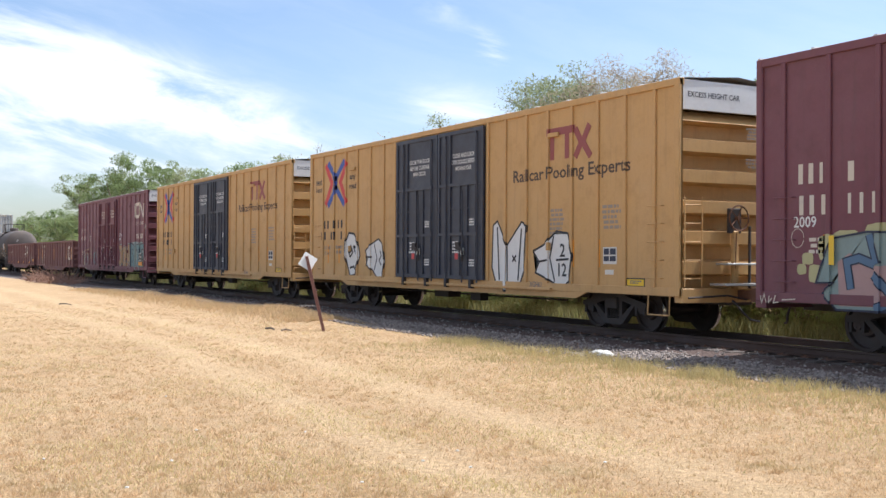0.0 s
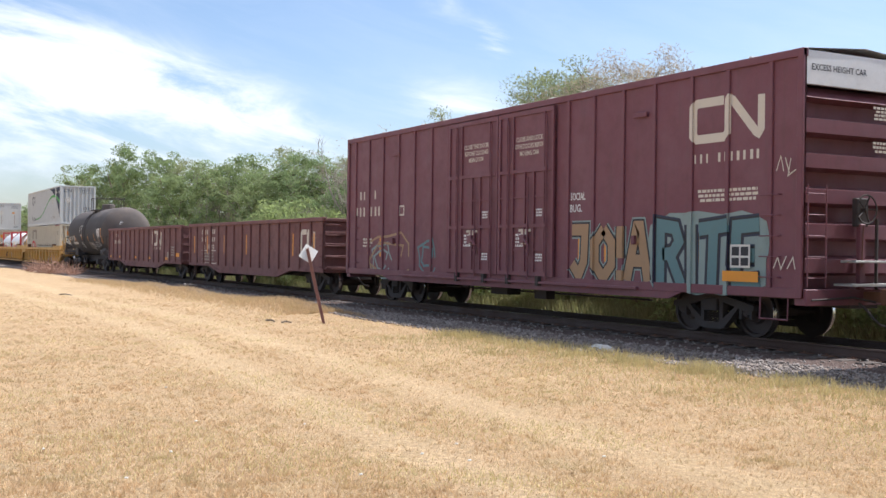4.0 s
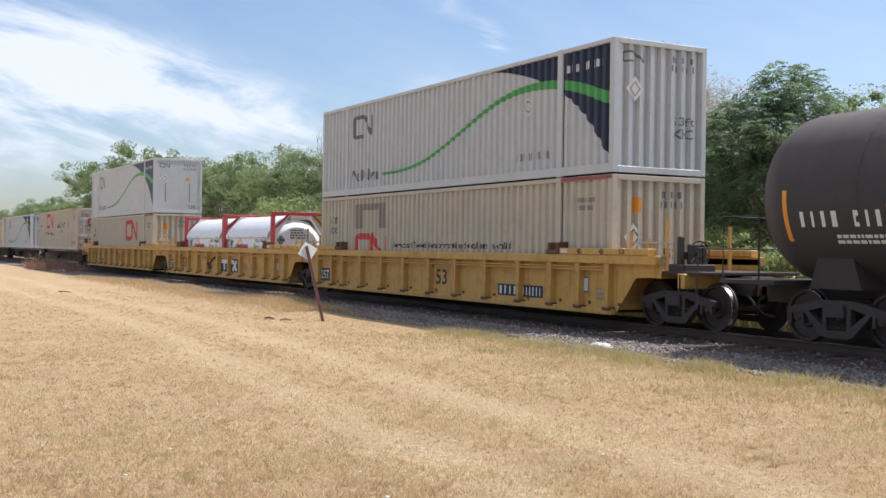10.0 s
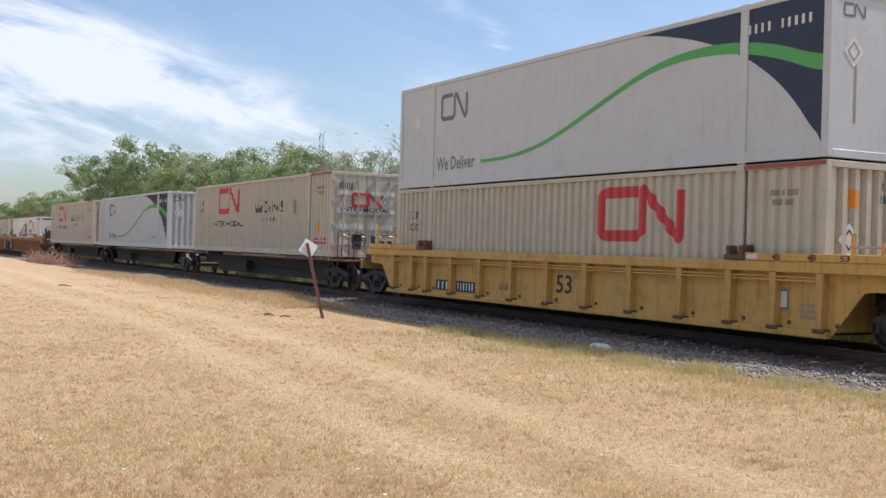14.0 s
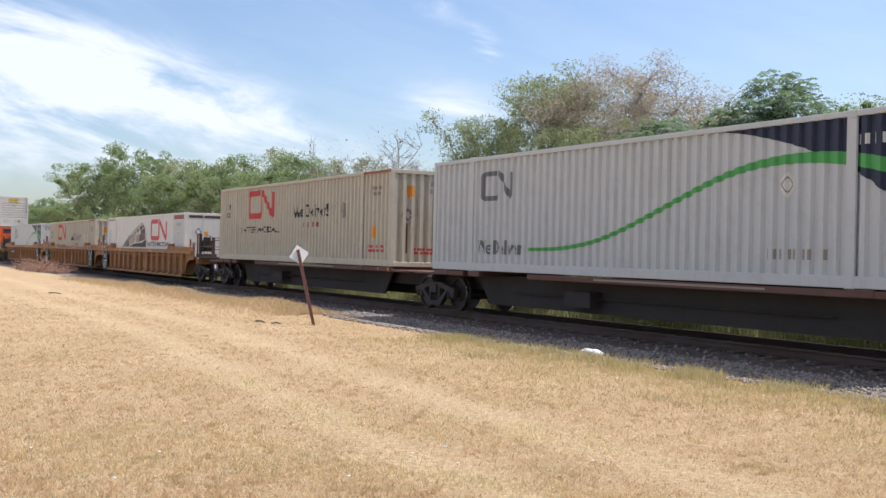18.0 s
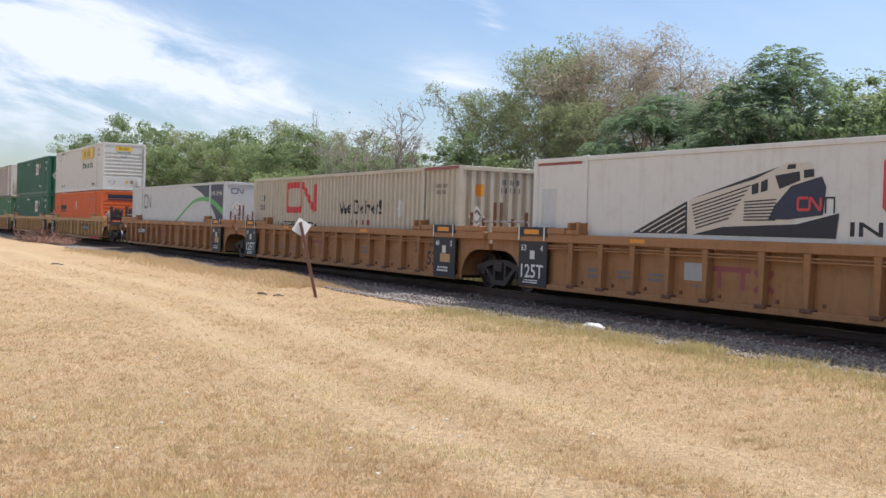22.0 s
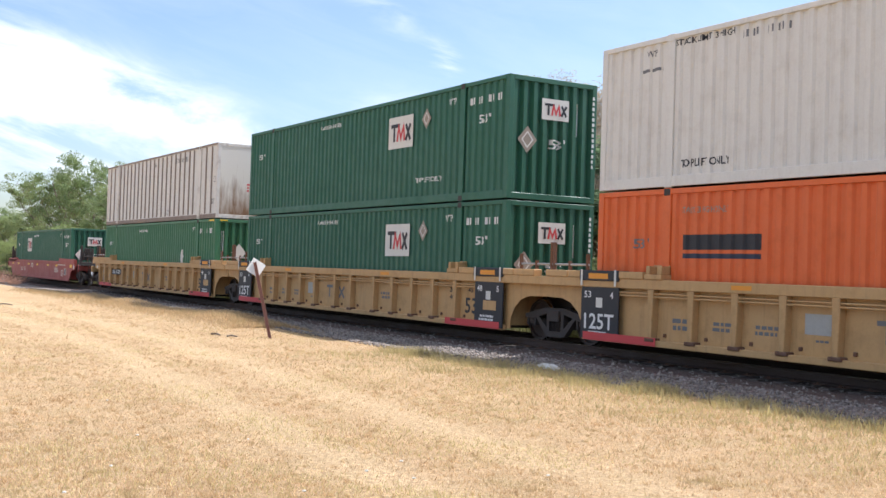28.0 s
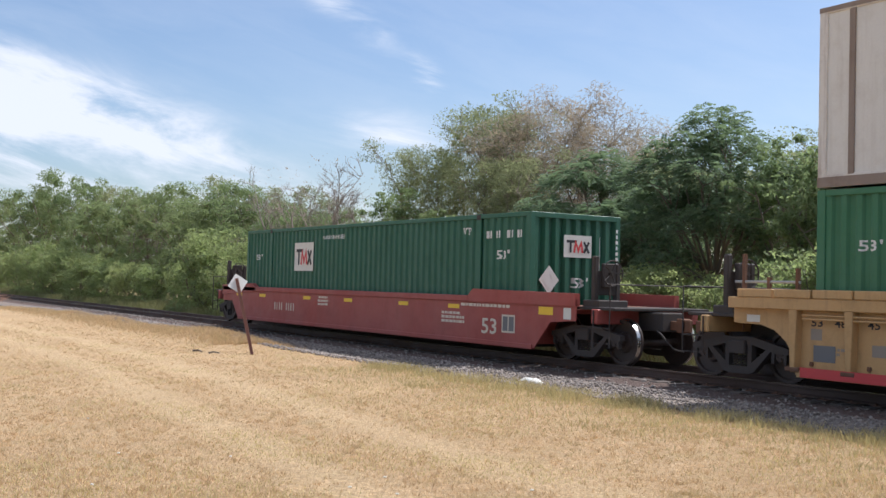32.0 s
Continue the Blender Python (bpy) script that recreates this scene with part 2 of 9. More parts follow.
def stone_mat(name, lo, hi, per="Random Per Island"):
    m, nt, b, N, L = nodes(name)
    geo = N("ShaderNodeNewGeometry")
    co = N("ShaderNodeTexCoord").outputs["Object"]
    n = noise_node(N, L, co, 14.0, 5, 0.7)
    c = mix_node(N, L, geo.outputs[per], lo, hi)
    c = mix_node(N, L, ramp_node(N, L, n, 0.4, 0.7, 0, 0.5), c, tuple(x * 0.5 for x in lo))
    L(c, b.inputs["Base Color"])
    b.inputs["Roughness"].default_value = 0.9
    return m


def ballast_bed_mat():
    m, nt, b, N, L = nodes("crushed_rock")
    co = N("ShaderNodeTexCoord").outputs["Object"]
    v = N("ShaderNodeTexVoronoi")
    v.inputs["Scale"].default_value = 16.0
    L(co, v.inputs["Vector"])
    sep = N("ShaderNodeSeparateColor")
    L(v.outputs["Color"], sep.inputs[0])
    c = mix_node(N, L, sep.outputs[0], (0.155, 0.122, 0.10), (0.33, 0.275, 0.235))
    n = noise_node(N, L, co, 1.3, 6, 0.7)
    c = mix_node(N, L, ramp_node(N, L, n, 0.45, 0.75, 0, 0.7), c, (0.27, 0.21, 0.15))
    # rust and oil at the rails, and the train's shadow band painted in
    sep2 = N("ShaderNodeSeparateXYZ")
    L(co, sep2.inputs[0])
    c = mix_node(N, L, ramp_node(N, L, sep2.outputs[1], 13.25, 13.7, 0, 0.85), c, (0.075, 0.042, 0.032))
    L(c, b.inputs["Base Color"])
    b.inputs["Roughness"].default_value = 0.95
    bp = N("ShaderNodeBump")
    bp.inputs["Strength"].default_value, bp.inputs["Distance"].default_value = 1.0, 0.05
    L(v.outputs["Distance"], bp.inputs["Height"])
    L(bp.outputs[0], b.inputs["Normal"])
    return m


def leaf_mat(name, lo, hi, trans=0.35, rough=0.5, warm=0.35):
    m, nt, b, N, L = nodes(name)
    geo = N("ShaderNodeNewGeometry")
    co = N("ShaderNodeTexCoord").outputs["Object"]
    oi = N("ShaderNodeObjectInfo")
    c = mix_node(N, L, geo.outputs["Random Per Island"], lo, hi)
    n = noise_node(N, L, co, 0.7, 3, 0.6)
    c = mix_node(N, L, ramp_node(N, L, n, 0.4, 0.7, 0, 0.5), c, tuple(x * 1.35 for x in hi))
    c = mix_node(N, L, ramp_node(N, L, oi.outputs["Random"], 0, 1, 0, warm), c, (hi[0] * 1.5, hi[1] * 1.12, hi[2]))
    L(c, b.inputs["Base Color"])
    b.inputs["Roughness"].default_value = rough
    b.inputs["Specular IOR Level"].default_value = 0.25
    t = N("ShaderNodeBsdfTranslucent")
    L(mix_node(N, L, 0.5, c, (hi[0] * 1.4, hi[1] * 1.45, hi[2] * 1.0)), t.inputs[0])
    mx = N("ShaderNodeMixShader")
    mx.inputs[0].default_value = trans
    L(b.outputs[0], mx.inputs[1])
    L(t.outputs[0], mx.inputs[2])
    L(mx.outputs[0], nt.nodes["Material Output"].inputs[0])
    return m


M = dict(
    box_yellow=paint("boxcar_yellow", (0.575, 0.34, 0.125), 0.6, amount=0.22, streak=0.22, fade=0.15),
    box_red=paint("boxcar_maroon", (0.175, 0.055, 0.070), 0.55, dirt=(0.10, 0.06, 0.055), amount=0.35, streak=0.45, fade=0.10),
    gon_red=paint("gondola_brown", (0.18, 0.07, 0.064), 0.7, dirt=(0.075, 0.045, 0.04), amount=0.75, streak=0.6, fade=0.12),
    door_navy=paint("door_navy", (0.042, 0.047, 0.066), 0.5, amount=0.15, streak=0.2, fade=0.06),
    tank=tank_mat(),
    frame=paint("running_gear_black", (0.050, 0.040, 0.036), 0.8, dirt=(0.085, 0.058, 0.04), amount=0.5, streak=0.3, fade=0.05),
    wheel=paint("wheel_steel", (0.055, 0.038, 0.032), 0.6, dirt=(0.10, 0.06, 0.04), amount=0.5, streak=0.0, fade=0.05, metal=0.3),
    tread=plain("polished_tread", (0.55, 0.53, 0.50), 0.25, 1.0, 0.3),
    cream=paint("container_cream", (0.55, 0.49, 0.375), 0.6, dirt=(0.24, 0.17, 0.10), amount=0.28, streak=0.28, fade=0.1),
    grey=paint("container_grey", (0.56, 0.565, 0.55), 0.5, dirt=(0.28, 0.24, 0.19), amount=0.22, streak=0.22, fade=0.08),
    white=paint("container_white", (0.70, 0.675, 0.62), 0.5, dirt=(0.30, 0.22, 0.15), amount=0.22, streak=0.22, fade=0.05),
    rustwhite=paint("container_rusty_white", (0.70, 0.66, 0.60), 0.55, dirt=(0.22, 0.11, 0.055), amount=0.5, streak=0.75, fade=0.05),
    green=paint("container_green", (0.020, 0.115, 0.066), 0.5, dirt=(0.05, 0.06, 0.03), amount=0.18, streak=0.2, fade=0.08),
    green_light=paint("container_light_green", (0.040, 0.165, 0.075), 0.5, dirt=(0.07, 0.08, 0.04), amount=0.2, streak=0.2, fade=0.12),
    orange=paint("container_orange", (0.72, 0.135, 0.022), 0.5, dirt=(0.22, 0.07, 0.03), amount=0.25, streak=0.25, fade=0.08),
    well_yellow=paint("well_yellow", (0.62, 0.355, 0.085), 0.6, dirt=(0.17, 0.085, 0.04), amount=0.55, streak=0.55, fade=0.06),
    well_brown=paint("well_ochre", (0.37, 0.175, 0.065), 0.65, dirt=(0.11, 0.06, 0.03), amount=0.45, streak=0.45, fade=0.06),
    well_tan=paint("well_tan", (0.55, 0.33, 0.135), 0.65, dirt=(0.16, 0.10, 0.05), amount=0.35, streak=0.4, fade=0.1),
    well_red=paint("well_red", (0.34, 0.065, 0.05), 0.6, dirt=(0.16, 0.08, 0.06), amount=0.3, streak=0.3, fade=0.2),
    spine_brown=paint("spine_brown", (0.12, 0.045, 0.028), 0.7, amount=0.5, streak=0.4),
    rust=paint("rust", (0.16, 0.07, 0.035), 0.85, dirt=(0.07, 0.035, 0.02), amount=0.6, streak=0.3),
    postrust=paint("sign_post_rust", (0.24, 0.10, 0.065), 0.8, dirt=(0.1, 0.05, 0.03), amount=0.4, streak=0.3),
    galv=paint("galvanised", (0.42, 0.42, 0.40), 0.5, dirt=(0.2, 0.14, 0.09), amount=0.3, streak=0.3, metal=0.4),
    roof=paint("roof_white", (0.72, 0.71, 0.68), 0.5, dirt=(0.3, 0.25, 0.2), amount=0.3, streak=0.1),
    l_white=plain("lettering_white", (0.72, 0.71, 0.68)),
    l_cream=plain("lettering_cream", (0.62, 0.55, 0.45)),
    l_black=plain("lettering_black", (0.025, 0.025, 0.03)),
    l_grey=plain("lettering_grey", (0.16, 0.16, 0.165)),
    l_brown=plain("lettering_faded_brown", (0.085, 0.058, 0.042), 0.7, 0, 0.5),
    l_red=plain("lettering_red", (0.58, 0.06, 0.06)),
    l_maroon=plain("lettering_maroon", (0.29, 0.075, 0.07)),
    l_navy=plain("panel_navy", (0.02, 0.026, 0.055), 0.5),
    l_green=plain("band_green", (0.09, 0.36, 0.085), 0.5),
    l_dkgreen=plain("lettering_dark_green", (0.03, 0.11, 0.075)),
    l_yellow=plain("sheet_yellow", (0.80, 0.52, 0.03), 0.5, 0, 0.15),
    l_orange=plain("stripe_orange", (0.75, 0.30, 0.03)),
    l_blue=plain("stripe_blue", (0.05, 0.10, 0.36)),
    l_tan=plain("lettering_tan", (0.30, 0.25, 0.2)),
    g_teal=plain("spray_teal", (0.11, 0.21, 0.22), 0.6, 0, 0.5),
    g_mint=plain("spray_mint", (0.24, 0.31, 0.29), 0.6, 0, 0.5),
    g_tan=plain("spray_tan", (0.36, 0.225, 0.12), 0.6, 0, 0.5),
    g_rose=plain("spray_rose", (0.42, 0.27, 0.25), 0.6, 0, 0.5),
    g_blue=plain("spray_blue", (0.10, 0.17, 0.26), 0.6, 0, 0.5),
    g_lime=plain("spray_lime", (0.46, 0.43, 0.22), 0.6, 0, 0.5),
    placard=plain("placard_white", (0.66, 0.64, 0.58)),
    iso_white=paint("tank_shell_white", (0.86, 0.85, 0.83), 0.4, dirt=(0.5, 0.44, 0.36), amount=0.1, streak=0.12),
    iso_red=paint("frame_red", (0.46, 0.03, 0.035), 0.5, amount=0.2, streak=0.2),
    turf=ground_mat(),
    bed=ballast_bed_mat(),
    stone=stone_mat("ballast_stone", (0.15, 0.122, 0.103), (0.40, 0.345, 0.30)),
    tie=paint("tie_wood", (0.075, 0.052, 0.038), 0.9, dirt=(0.16, 0.12, 0.085), amount=0.5, streak=0.0, fade=0.3),
    rail=paint("rail_steel", (0.075, 0.040, 0.027), 0.7, dirt=(0.12, 0.07, 0.045), amount=0.4, streak=0.0, metal=0.2),
    railhead=plain("rail_head", (0.5, 0.48, 0.46), 0.22, 1.0, 0.2),
    straw=straw_mat("straw_blades", (0.47, 0.315, 0.165), (0.80, 0.59, 0.355), (0.49, 0.32, 0.17), (0.45, 0.365, 0.175)),
    bankgrass=straw_mat("bank_straw", (0.42, 0.30, 0.16), (0.72, 0.53, 0.31), (0.46, 0.31, 0.165), (0.46, 0.36, 0.17)),
    verge=leaf_mat("verge_grass", (0.24, 0.205, 0.10), (0.50, 0.41, 0.22), 0.35, 0.7, 0),
    weed=leaf_mat("roadside_weed", (0.10, 0.12, 0.05), (0.27, 0.255, 0.125), 0.4, 0.7, 0),
    fieldgrass=leaf_mat("field_grass", (0.42, 0.345, 0.165), (0.62, 0.50, 0.27), 0.3, 0.7, 0),
    bark=paint("bark", (0.20, 0.155, 0.115), 0.9, dirt=(0.05, 0.035, 0.025), amount=0.6, streak=0.3),
    deadwood=paint("dead_wood", (0.30, 0.25, 0.20), 0.9, dirt=(0.14, 0.11, 0.09), amount=0.5, streak=0.2),
    deadbrush=paint("dead_brush", (0.30, 0.165, 0.11), 0.9, dirt=(0.16, 0.09, 0.06), amount=0.5, streak=0.1),
    leaf_dark=leaf_mat("chinaberry_leaf", (0.08, 0.13, 0.085), (0.195, 0.26, 0.16), 0.45, 0.6, 0.1),
    leaf_mid=leaf_mat("brush_leaf", (0.12, 0.165, 0.085), (0.215, 0.275, 0.145), 0.6, 0.6),
    leaf_light=leaf_mat("shrub_leaf", (0.16, 0.21, 0.09), (0.285, 0.34, 0.165), 0.6, 0.6),
    leaf_olive=leaf_mat("olive_leaf", (0.155, 0.18, 0.105), (0.255, 0.28, 0.17), 0.6, 0.8, 0.12),
    leaf_dry=leaf_mat("dry_leaf", (0.235, 0.20, 0.165), (0.36, 0.31, 0.26), 0.5, 0.9),
)


# ---------------------------------------------------------------- mesh helpers
def part(name, bm, material, parent=None, label=""):
    me = bpy.data.meshes.new(name)
    bm.to_mesh(me)
    bm.free()
    me.materials.append(M[material] if isinstance(material, str) else material)
    ob = new(name, me)
    if parent is not None:
        ob.parent = parent
    if label:
        tagged(ob, label)
    return ob


def shared(name, me, parent, m=None):
    """One more object on a mesh that is there already."""
    ob = new(name, me)
    ob.parent = parent
    if m is not None:
        ob.matrix_basis = m
    return ob


def thing(name, m, label, category, group="", kind=""):
    ob = new(name)
    ob.empty_display_size = 0.3
    ob.matrix_basis = m
    return tagged(ob, label, category, group, kind)


def box(bm, x0, x1, y0, y1, z0, z1):
    v = [bm.verts.new((x, y, z)) for z in (z0, z1) for y in (y0, y1) for x in (x0, x1)]
    for f in ((0, 2, 3, 1), (4, 5, 7, 6), (0, 1, 5, 4), (2, 6, 7, 3), (0, 4, 6, 2), (1, 3, 7, 5)):
        bm.faces.new([v[i] for i in f])
    return bm


def boxes(*dims):
    bm = bmesh.new()
    for d in dims:
        box(bm, *d)
    return bm


def bevelled(bm, w=0.015):
    bmesh.ops.bevel(bm, geom=bm.edges[:], offset=w, segments=1, affect='EDGES')
    return bm


def tube(bm, pts, r, n=6, r2=None):
    """A round bar through points; tapers to r2."""
    pts = [Vector(p) for p in pts]
    rings = []
    for i, p in enumerate(pts):
        d = (pts[min(i + 1, len(pts) - 1)] - pts[max(i - 1, 0)]).normalized()
        a = d.orthogonal().normalized() if abs(d.z) > 0.9 else d.cross(Vector((0, 0, 1))).normalized()
        b = d.cross(a)
        k = r if r2 is None else r + (r2 - r) * i / (len(pts) - 1)
        rings.append([bm.verts.new(p + (a * math.cos(2 * math.pi * j / n) + b * math.sin(2 * math.pi * j / n)) * k) for j in range(n)])
    for A, B in zip(rings, rings[1:]):
        for j in range(n):
            bm.faces.new((A[j], A[(j + 1) % n], B[(j + 1) % n], B[j]))
    bm.faces.new(rings[0][::-1])
    bm.faces.new(rings[-1])
    return bm


def lathe_y(bm, profile, n=28, cx=0, cz=0, caps=True):
    """Turns (y, r) pairs about the y axis."""
    rings = []
    for y, r in profile:
        rings.append([bm.verts.new((cx + r * math.cos(2 * math.pi * j / n), y, cz + r * math.sin(2 * math.pi * j / n))) for j in range(n)])
    for A, B in zip(rings, rings[1:]):
        for j in range(n):
            bm.faces.new((A[j], B[j], B[(j + 1) % n], A[(j + 1) % n]))
    if caps:
        bm.faces.new(rings[0])
        bm.faces.new(rings[-1][::-1])
    return bm


def prism(bm, outline, y0, y1):
    """Outline of (x, z) pairs drawn out from y0 to y1."""
    a = [bm.verts.new((x, y0, z)) for x, z in outline]
    b = [bm.verts.new((x, y1, z)) for x, z in outline]
    bm.faces.new(a)
    bm.faces.new(b[::-1])
    for i in range(len(a)):
        j = (i + 1) % len(a)
        bm.faces.new((a[j], a[i], b[i], b[j]))
    return bm


def finish(bm):
    bmesh.ops.recalc_face_normals(bm, faces=bm.faces[:])
    return bm


def smooth(ob, angle=35):
    for p in ob.data.polygons:
        p.use_smooth = True
    ob.data.set_sharp_from_angle(angle=radians(angle))
    return ob


# ---- corrugated sheet
class Ribs:
    """Trapezoid corrugation along one axis from a to b."""

    def __init__(self, a, b, period=0.28, depth=0.036, flat=0.36):
        n = max(1, round((b - a) / period))
        self.a, self.b, self.p, self.d = a, b, (b - a) / n, depth
        f, s = flat * self.p, (0.5 - flat) * self.p
        pts = []
        for i in range(n):
            x = a + i * self.p
            pts += [(x, 0.0), (x + f, 0.0), (x + f + s, depth), (x + 2 * f + s, depth)]
        pts.append((b, 0.0))
        self.pts = pts

    def depth(self, x):
        if x <= self.a or x >= self.b:
            return 0.0
        u = ((x - self.a) % self.p) / self.p
        f = 0.36
        s = 0.14
        if u < f:
            return 0.0
        if u < f + s:
            return self.d * (u - f) / s
        if u < 2 * f + s:
            return self.d
        return self.d * (1 - (u - 2 * f - s) / s)


class Posts:
    """Flat sheet behind upright posts, for paint that runs over both."""

    def __init__(self, xs, half=0.05, depth=0.045):
        self.xs, self.h, self.d = xs, half, depth
        self.pts = [(x + s * half + e, 0) for x in xs for s, e in ((-1, -0.002), (-1, 0.002), (1, -0.002), (1, 0.002))]

    def depth(self, x):
        return 0.0 if any(abs(x - p) <= self.h for p in self.xs) else self.d


def ribbed_side(bm, ribs, y, out, z0, z1):
    """Sheet with upright ribs along x; out is the sign of its outer side in y."""
    prev = None
    for x, d in ribs.pts:
        yy = y - out * d
        cur = (bm.verts.new((x, yy, z0)), bm.verts.new((x, yy, z1)))
        if prev:
            bm.faces.new((prev[0], cur[0], cur[1], prev[1]) if out < 0 else (cur[0], prev[0], prev[1], cur[1]))
        prev = cur
    return bm


def ribbed_end(bm, ribs, x, out, z0, z1):
    prev = None
    for y, d in ribs.pts:
        xx = x - out * d
        cur = (bm.verts.new((xx, y, z0)), bm.verts.new((xx, y, z1)))
        if prev:
            bm.faces.new((prev[0], cur[0], cur[1], prev[1]) if out > 0 else (cur[0], prev[0], prev[1], cur[1]))
        prev = cur
    return bm


def ribbed_end_flat(bm, ribs, x, out, y0, y1):
    """End sheet whose ribs lie level."""
    prev = None
    for z, d in ribs.pts:
        xx = x - out * d
        cur = (bm.verts.new((xx, y0, z)), bm.verts.new((xx, y1, z)))
        if prev:
            bm.faces.new((prev[0], prev[1], cur[1], cur[0]) if out > 0 else (prev[1], prev[0], cur[0], cur[1]))
        prev = cur
    return bm


# ---- lettering and painted shapes: flat (u, z) outlines laid on a side or an end
GLYPHS = {}


def glyphs(s, bold=False):
    if s not in GLYPHS:
        cu = bpy.data.curves.new("lettering", 'FONT')
        cu.body, cu.resolution_u, cu.align_x, cu.align_y, cu.offset = s, 2, 'CENTER', 'CENTER', 0.016
        ob = new("lettering", cu)
        dg = bpy.context.evaluated_depsgraph_get()
        me = bpy.data.meshes.new_from_object(ob.evaluated_get(dg))
        v = np.array([w.co[:2] for w in me.vertices])
        f = [tuple(p.vertices) for p in me.polygons]
        bpy.data.objects.remove(ob)
        bpy.data.curves.remove(cu)
        bpy.data.meshes.remove(me)
        lo, hi = v.min(0), v.max(0)
        GLYPHS[s] = ((v - (lo + hi) / 2) / (hi - lo), f)
    return GLYPHS[s]


def lay(bm, where, at, off=0.004):
    """Lays a flat (u, 0, z) mesh on a face. where: 'side' (faces -y, at y=at) or 'end' (faces +x, at x=at), or (kind, ribs)."""
    kind, ribs = where if isinstance(where, tuple) else (where, None)
    if ribs is not None and bm.verts:
        lo, hi = min(v.co.x for v in bm.verts), max(v.co.x for v in bm.verts)
        for x, _ in ribs.pts:
            if lo < x < hi:
                g = bm.verts[:] + bm.edges[:] + bm.faces[:]
                bmesh.ops.bisect_plane(bm, geom=g, plane_co=(x, 0, 0), plane_no=(1, 0, 0))
    for v in bm.verts:
        d = ribs.depth(v.co.x) if ribs is not None else 0.0
        if kind == 'side':
            v.co = (v.co.x, at + d - off, v.co.z)
        else:
            v.co = (at - d + off, v.co.x, v.co.z)
    return bm


def text(parent, s, u, z, w, h, material, where, at, name="lettering", label=""):
    """Words, middle at (u, z), w wide and h high."""
    v, f = glyphs(s)
    bm = bmesh.new()
    vs = [bm.verts.new((u + a * w, 0, z + b * h)) for a, b in v]
    for p in f:
        try:
            bm.faces.new([vs[i] for i in p])
        except ValueError:
            pass
    return tagged(part(name, lay(bm, where, at), material, parent, label), kind="stuff")


def quads(parent, rects, material, where, at, name="marking", label="", off=0.004):
    """Flat rectangles (u0, u1, z0, z1)."""
    bm = bmesh.new()
    for u0, u1, z0, z1 in rects:
        bm.faces.new([bm.verts.new(p) for p in ((u0, 0, z0), (u1, 0, z0), (u1, 0, z1), (u0, 0, z1))])
    q = part(name, lay(bm, where, at, off), material, parent, label)
    return tagged(q, kind="stuff") if len(rects) > 1 else q


def bars(parent, u, z, w, h, rows, material, where, at, seed=1, groups=1, name="lettering"):
    """Small print that cannot be read: rows of short bars."""
    rnd = random.Random(seed)
    rects = []
    step = h / rows
    for i in range(rows):
        z1 = z + h / 2 - i * step
        x = u - w / 2 + rnd.uniform(0, 0.12) * w
        end = u + w / 2 - rnd.uniform(0, 0.25) * w
        while x < end:
            k = min(rnd.uniform(0.35, 1.1) * step * 1.6, end - x)
            rects.append((x, x + k, z1 - step * 0.62, z1))
            x += k + step * 0.3
    return tagged(quads(parent, rects, material, where, at, name), kind="stuff")


def code_bars(parent, u, z, w, h, n, material, where, at, gap_at=()):
    """A running number, drawn as n plain upright bars of the digits' size."""
    step = w / n
    rects = []
    rnd = random.Random(int(100 * u + 37 * z + n))
    for i in range(n):
        if i in gap_at:
            continue
        x = u - w / 2 + i * step
        rects.append((x + step * rnd.uniform(0.18, 0.3), x + step * rnd.uniform(0.52, 0.70), z - h / 2, z + h / 2))
    return tagged(quads(parent, rects, material, where, at, "lettering"), kind="stuff")


def stroke_bm(bm, pts, w, closed=False):
    """A band of width w along a flat line of (u, z) points, mitred."""
    P = [Vector((a, 0, b)) for a, b in pts]
    n = len(P)
    L, R = [], []
    for i in range(n):
        a = P[i - 1] if (i > 0 or closed) else None
        b = P[(i + 1) % n] if (i < n - 1 or closed) else None
        d1 = (P[i] - a).normalized() if a is not None else None
        d2 = (b - P[i]).normalized() if b is not None else None
        d = (d1 + d2).normalized() if d1 is not None and d2 is not None and (d1 + d2).length > 1e-4 else (d1 or d2)
        nn = Vector((-d.z, 0, d.x))
        ref = d1 or d2
        k = 1 / max(0.45, abs(nn.dot(Vector((-ref.z, 0, ref.x)))))
        L.append(bm.verts.new(P[i] + nn * w / 2 * k))
        R.append(bm.verts.new(P[i] - nn * w / 2 * k))
    for i in range(n if closed else n - 1):
        j = (i + 1) % n
        bm.faces.new((R[i], R[j], L[j], L[i]))
    return bm


def strokes(parent, lines, w, material, where, at, name="emblem", label="", off=0.004):
    bm = bmesh.new()
    for i, l in enumerate(lines):
        # each stroke lies a hair above the one before it
        b = lay(stroke_bm(bmesh.new(), l, w), where, at, off + 0.0012 * i)
        me = bpy.data.meshes.new("stroke")
        b.to_mesh(me)
        b.free()
        bm.from_mesh(me)
        bpy.data.meshes.remove(me)
    return part(name, bm, material, parent, label)


def worm(u, z, w, h):
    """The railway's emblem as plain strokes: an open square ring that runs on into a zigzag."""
    a, b, c, d = u - w / 2, u + w / 2, z - h / 2, z + h / 2
    e = u + w * 0.02
    r = min(w, h) * 0.12
    return [[(e - r * 1.3, d), (a + r, d), (a, d - r), (a, c + r), (a + r, c), (e - r, c), (e, c + r), (e, d - r), (e + r * 0.8, d), (e + r * 1.6, d - r * 0.4), (b - r * 1.6, c + r * 0.4), (b - r * 0.8, c), (b, c + r), (b, d)]]


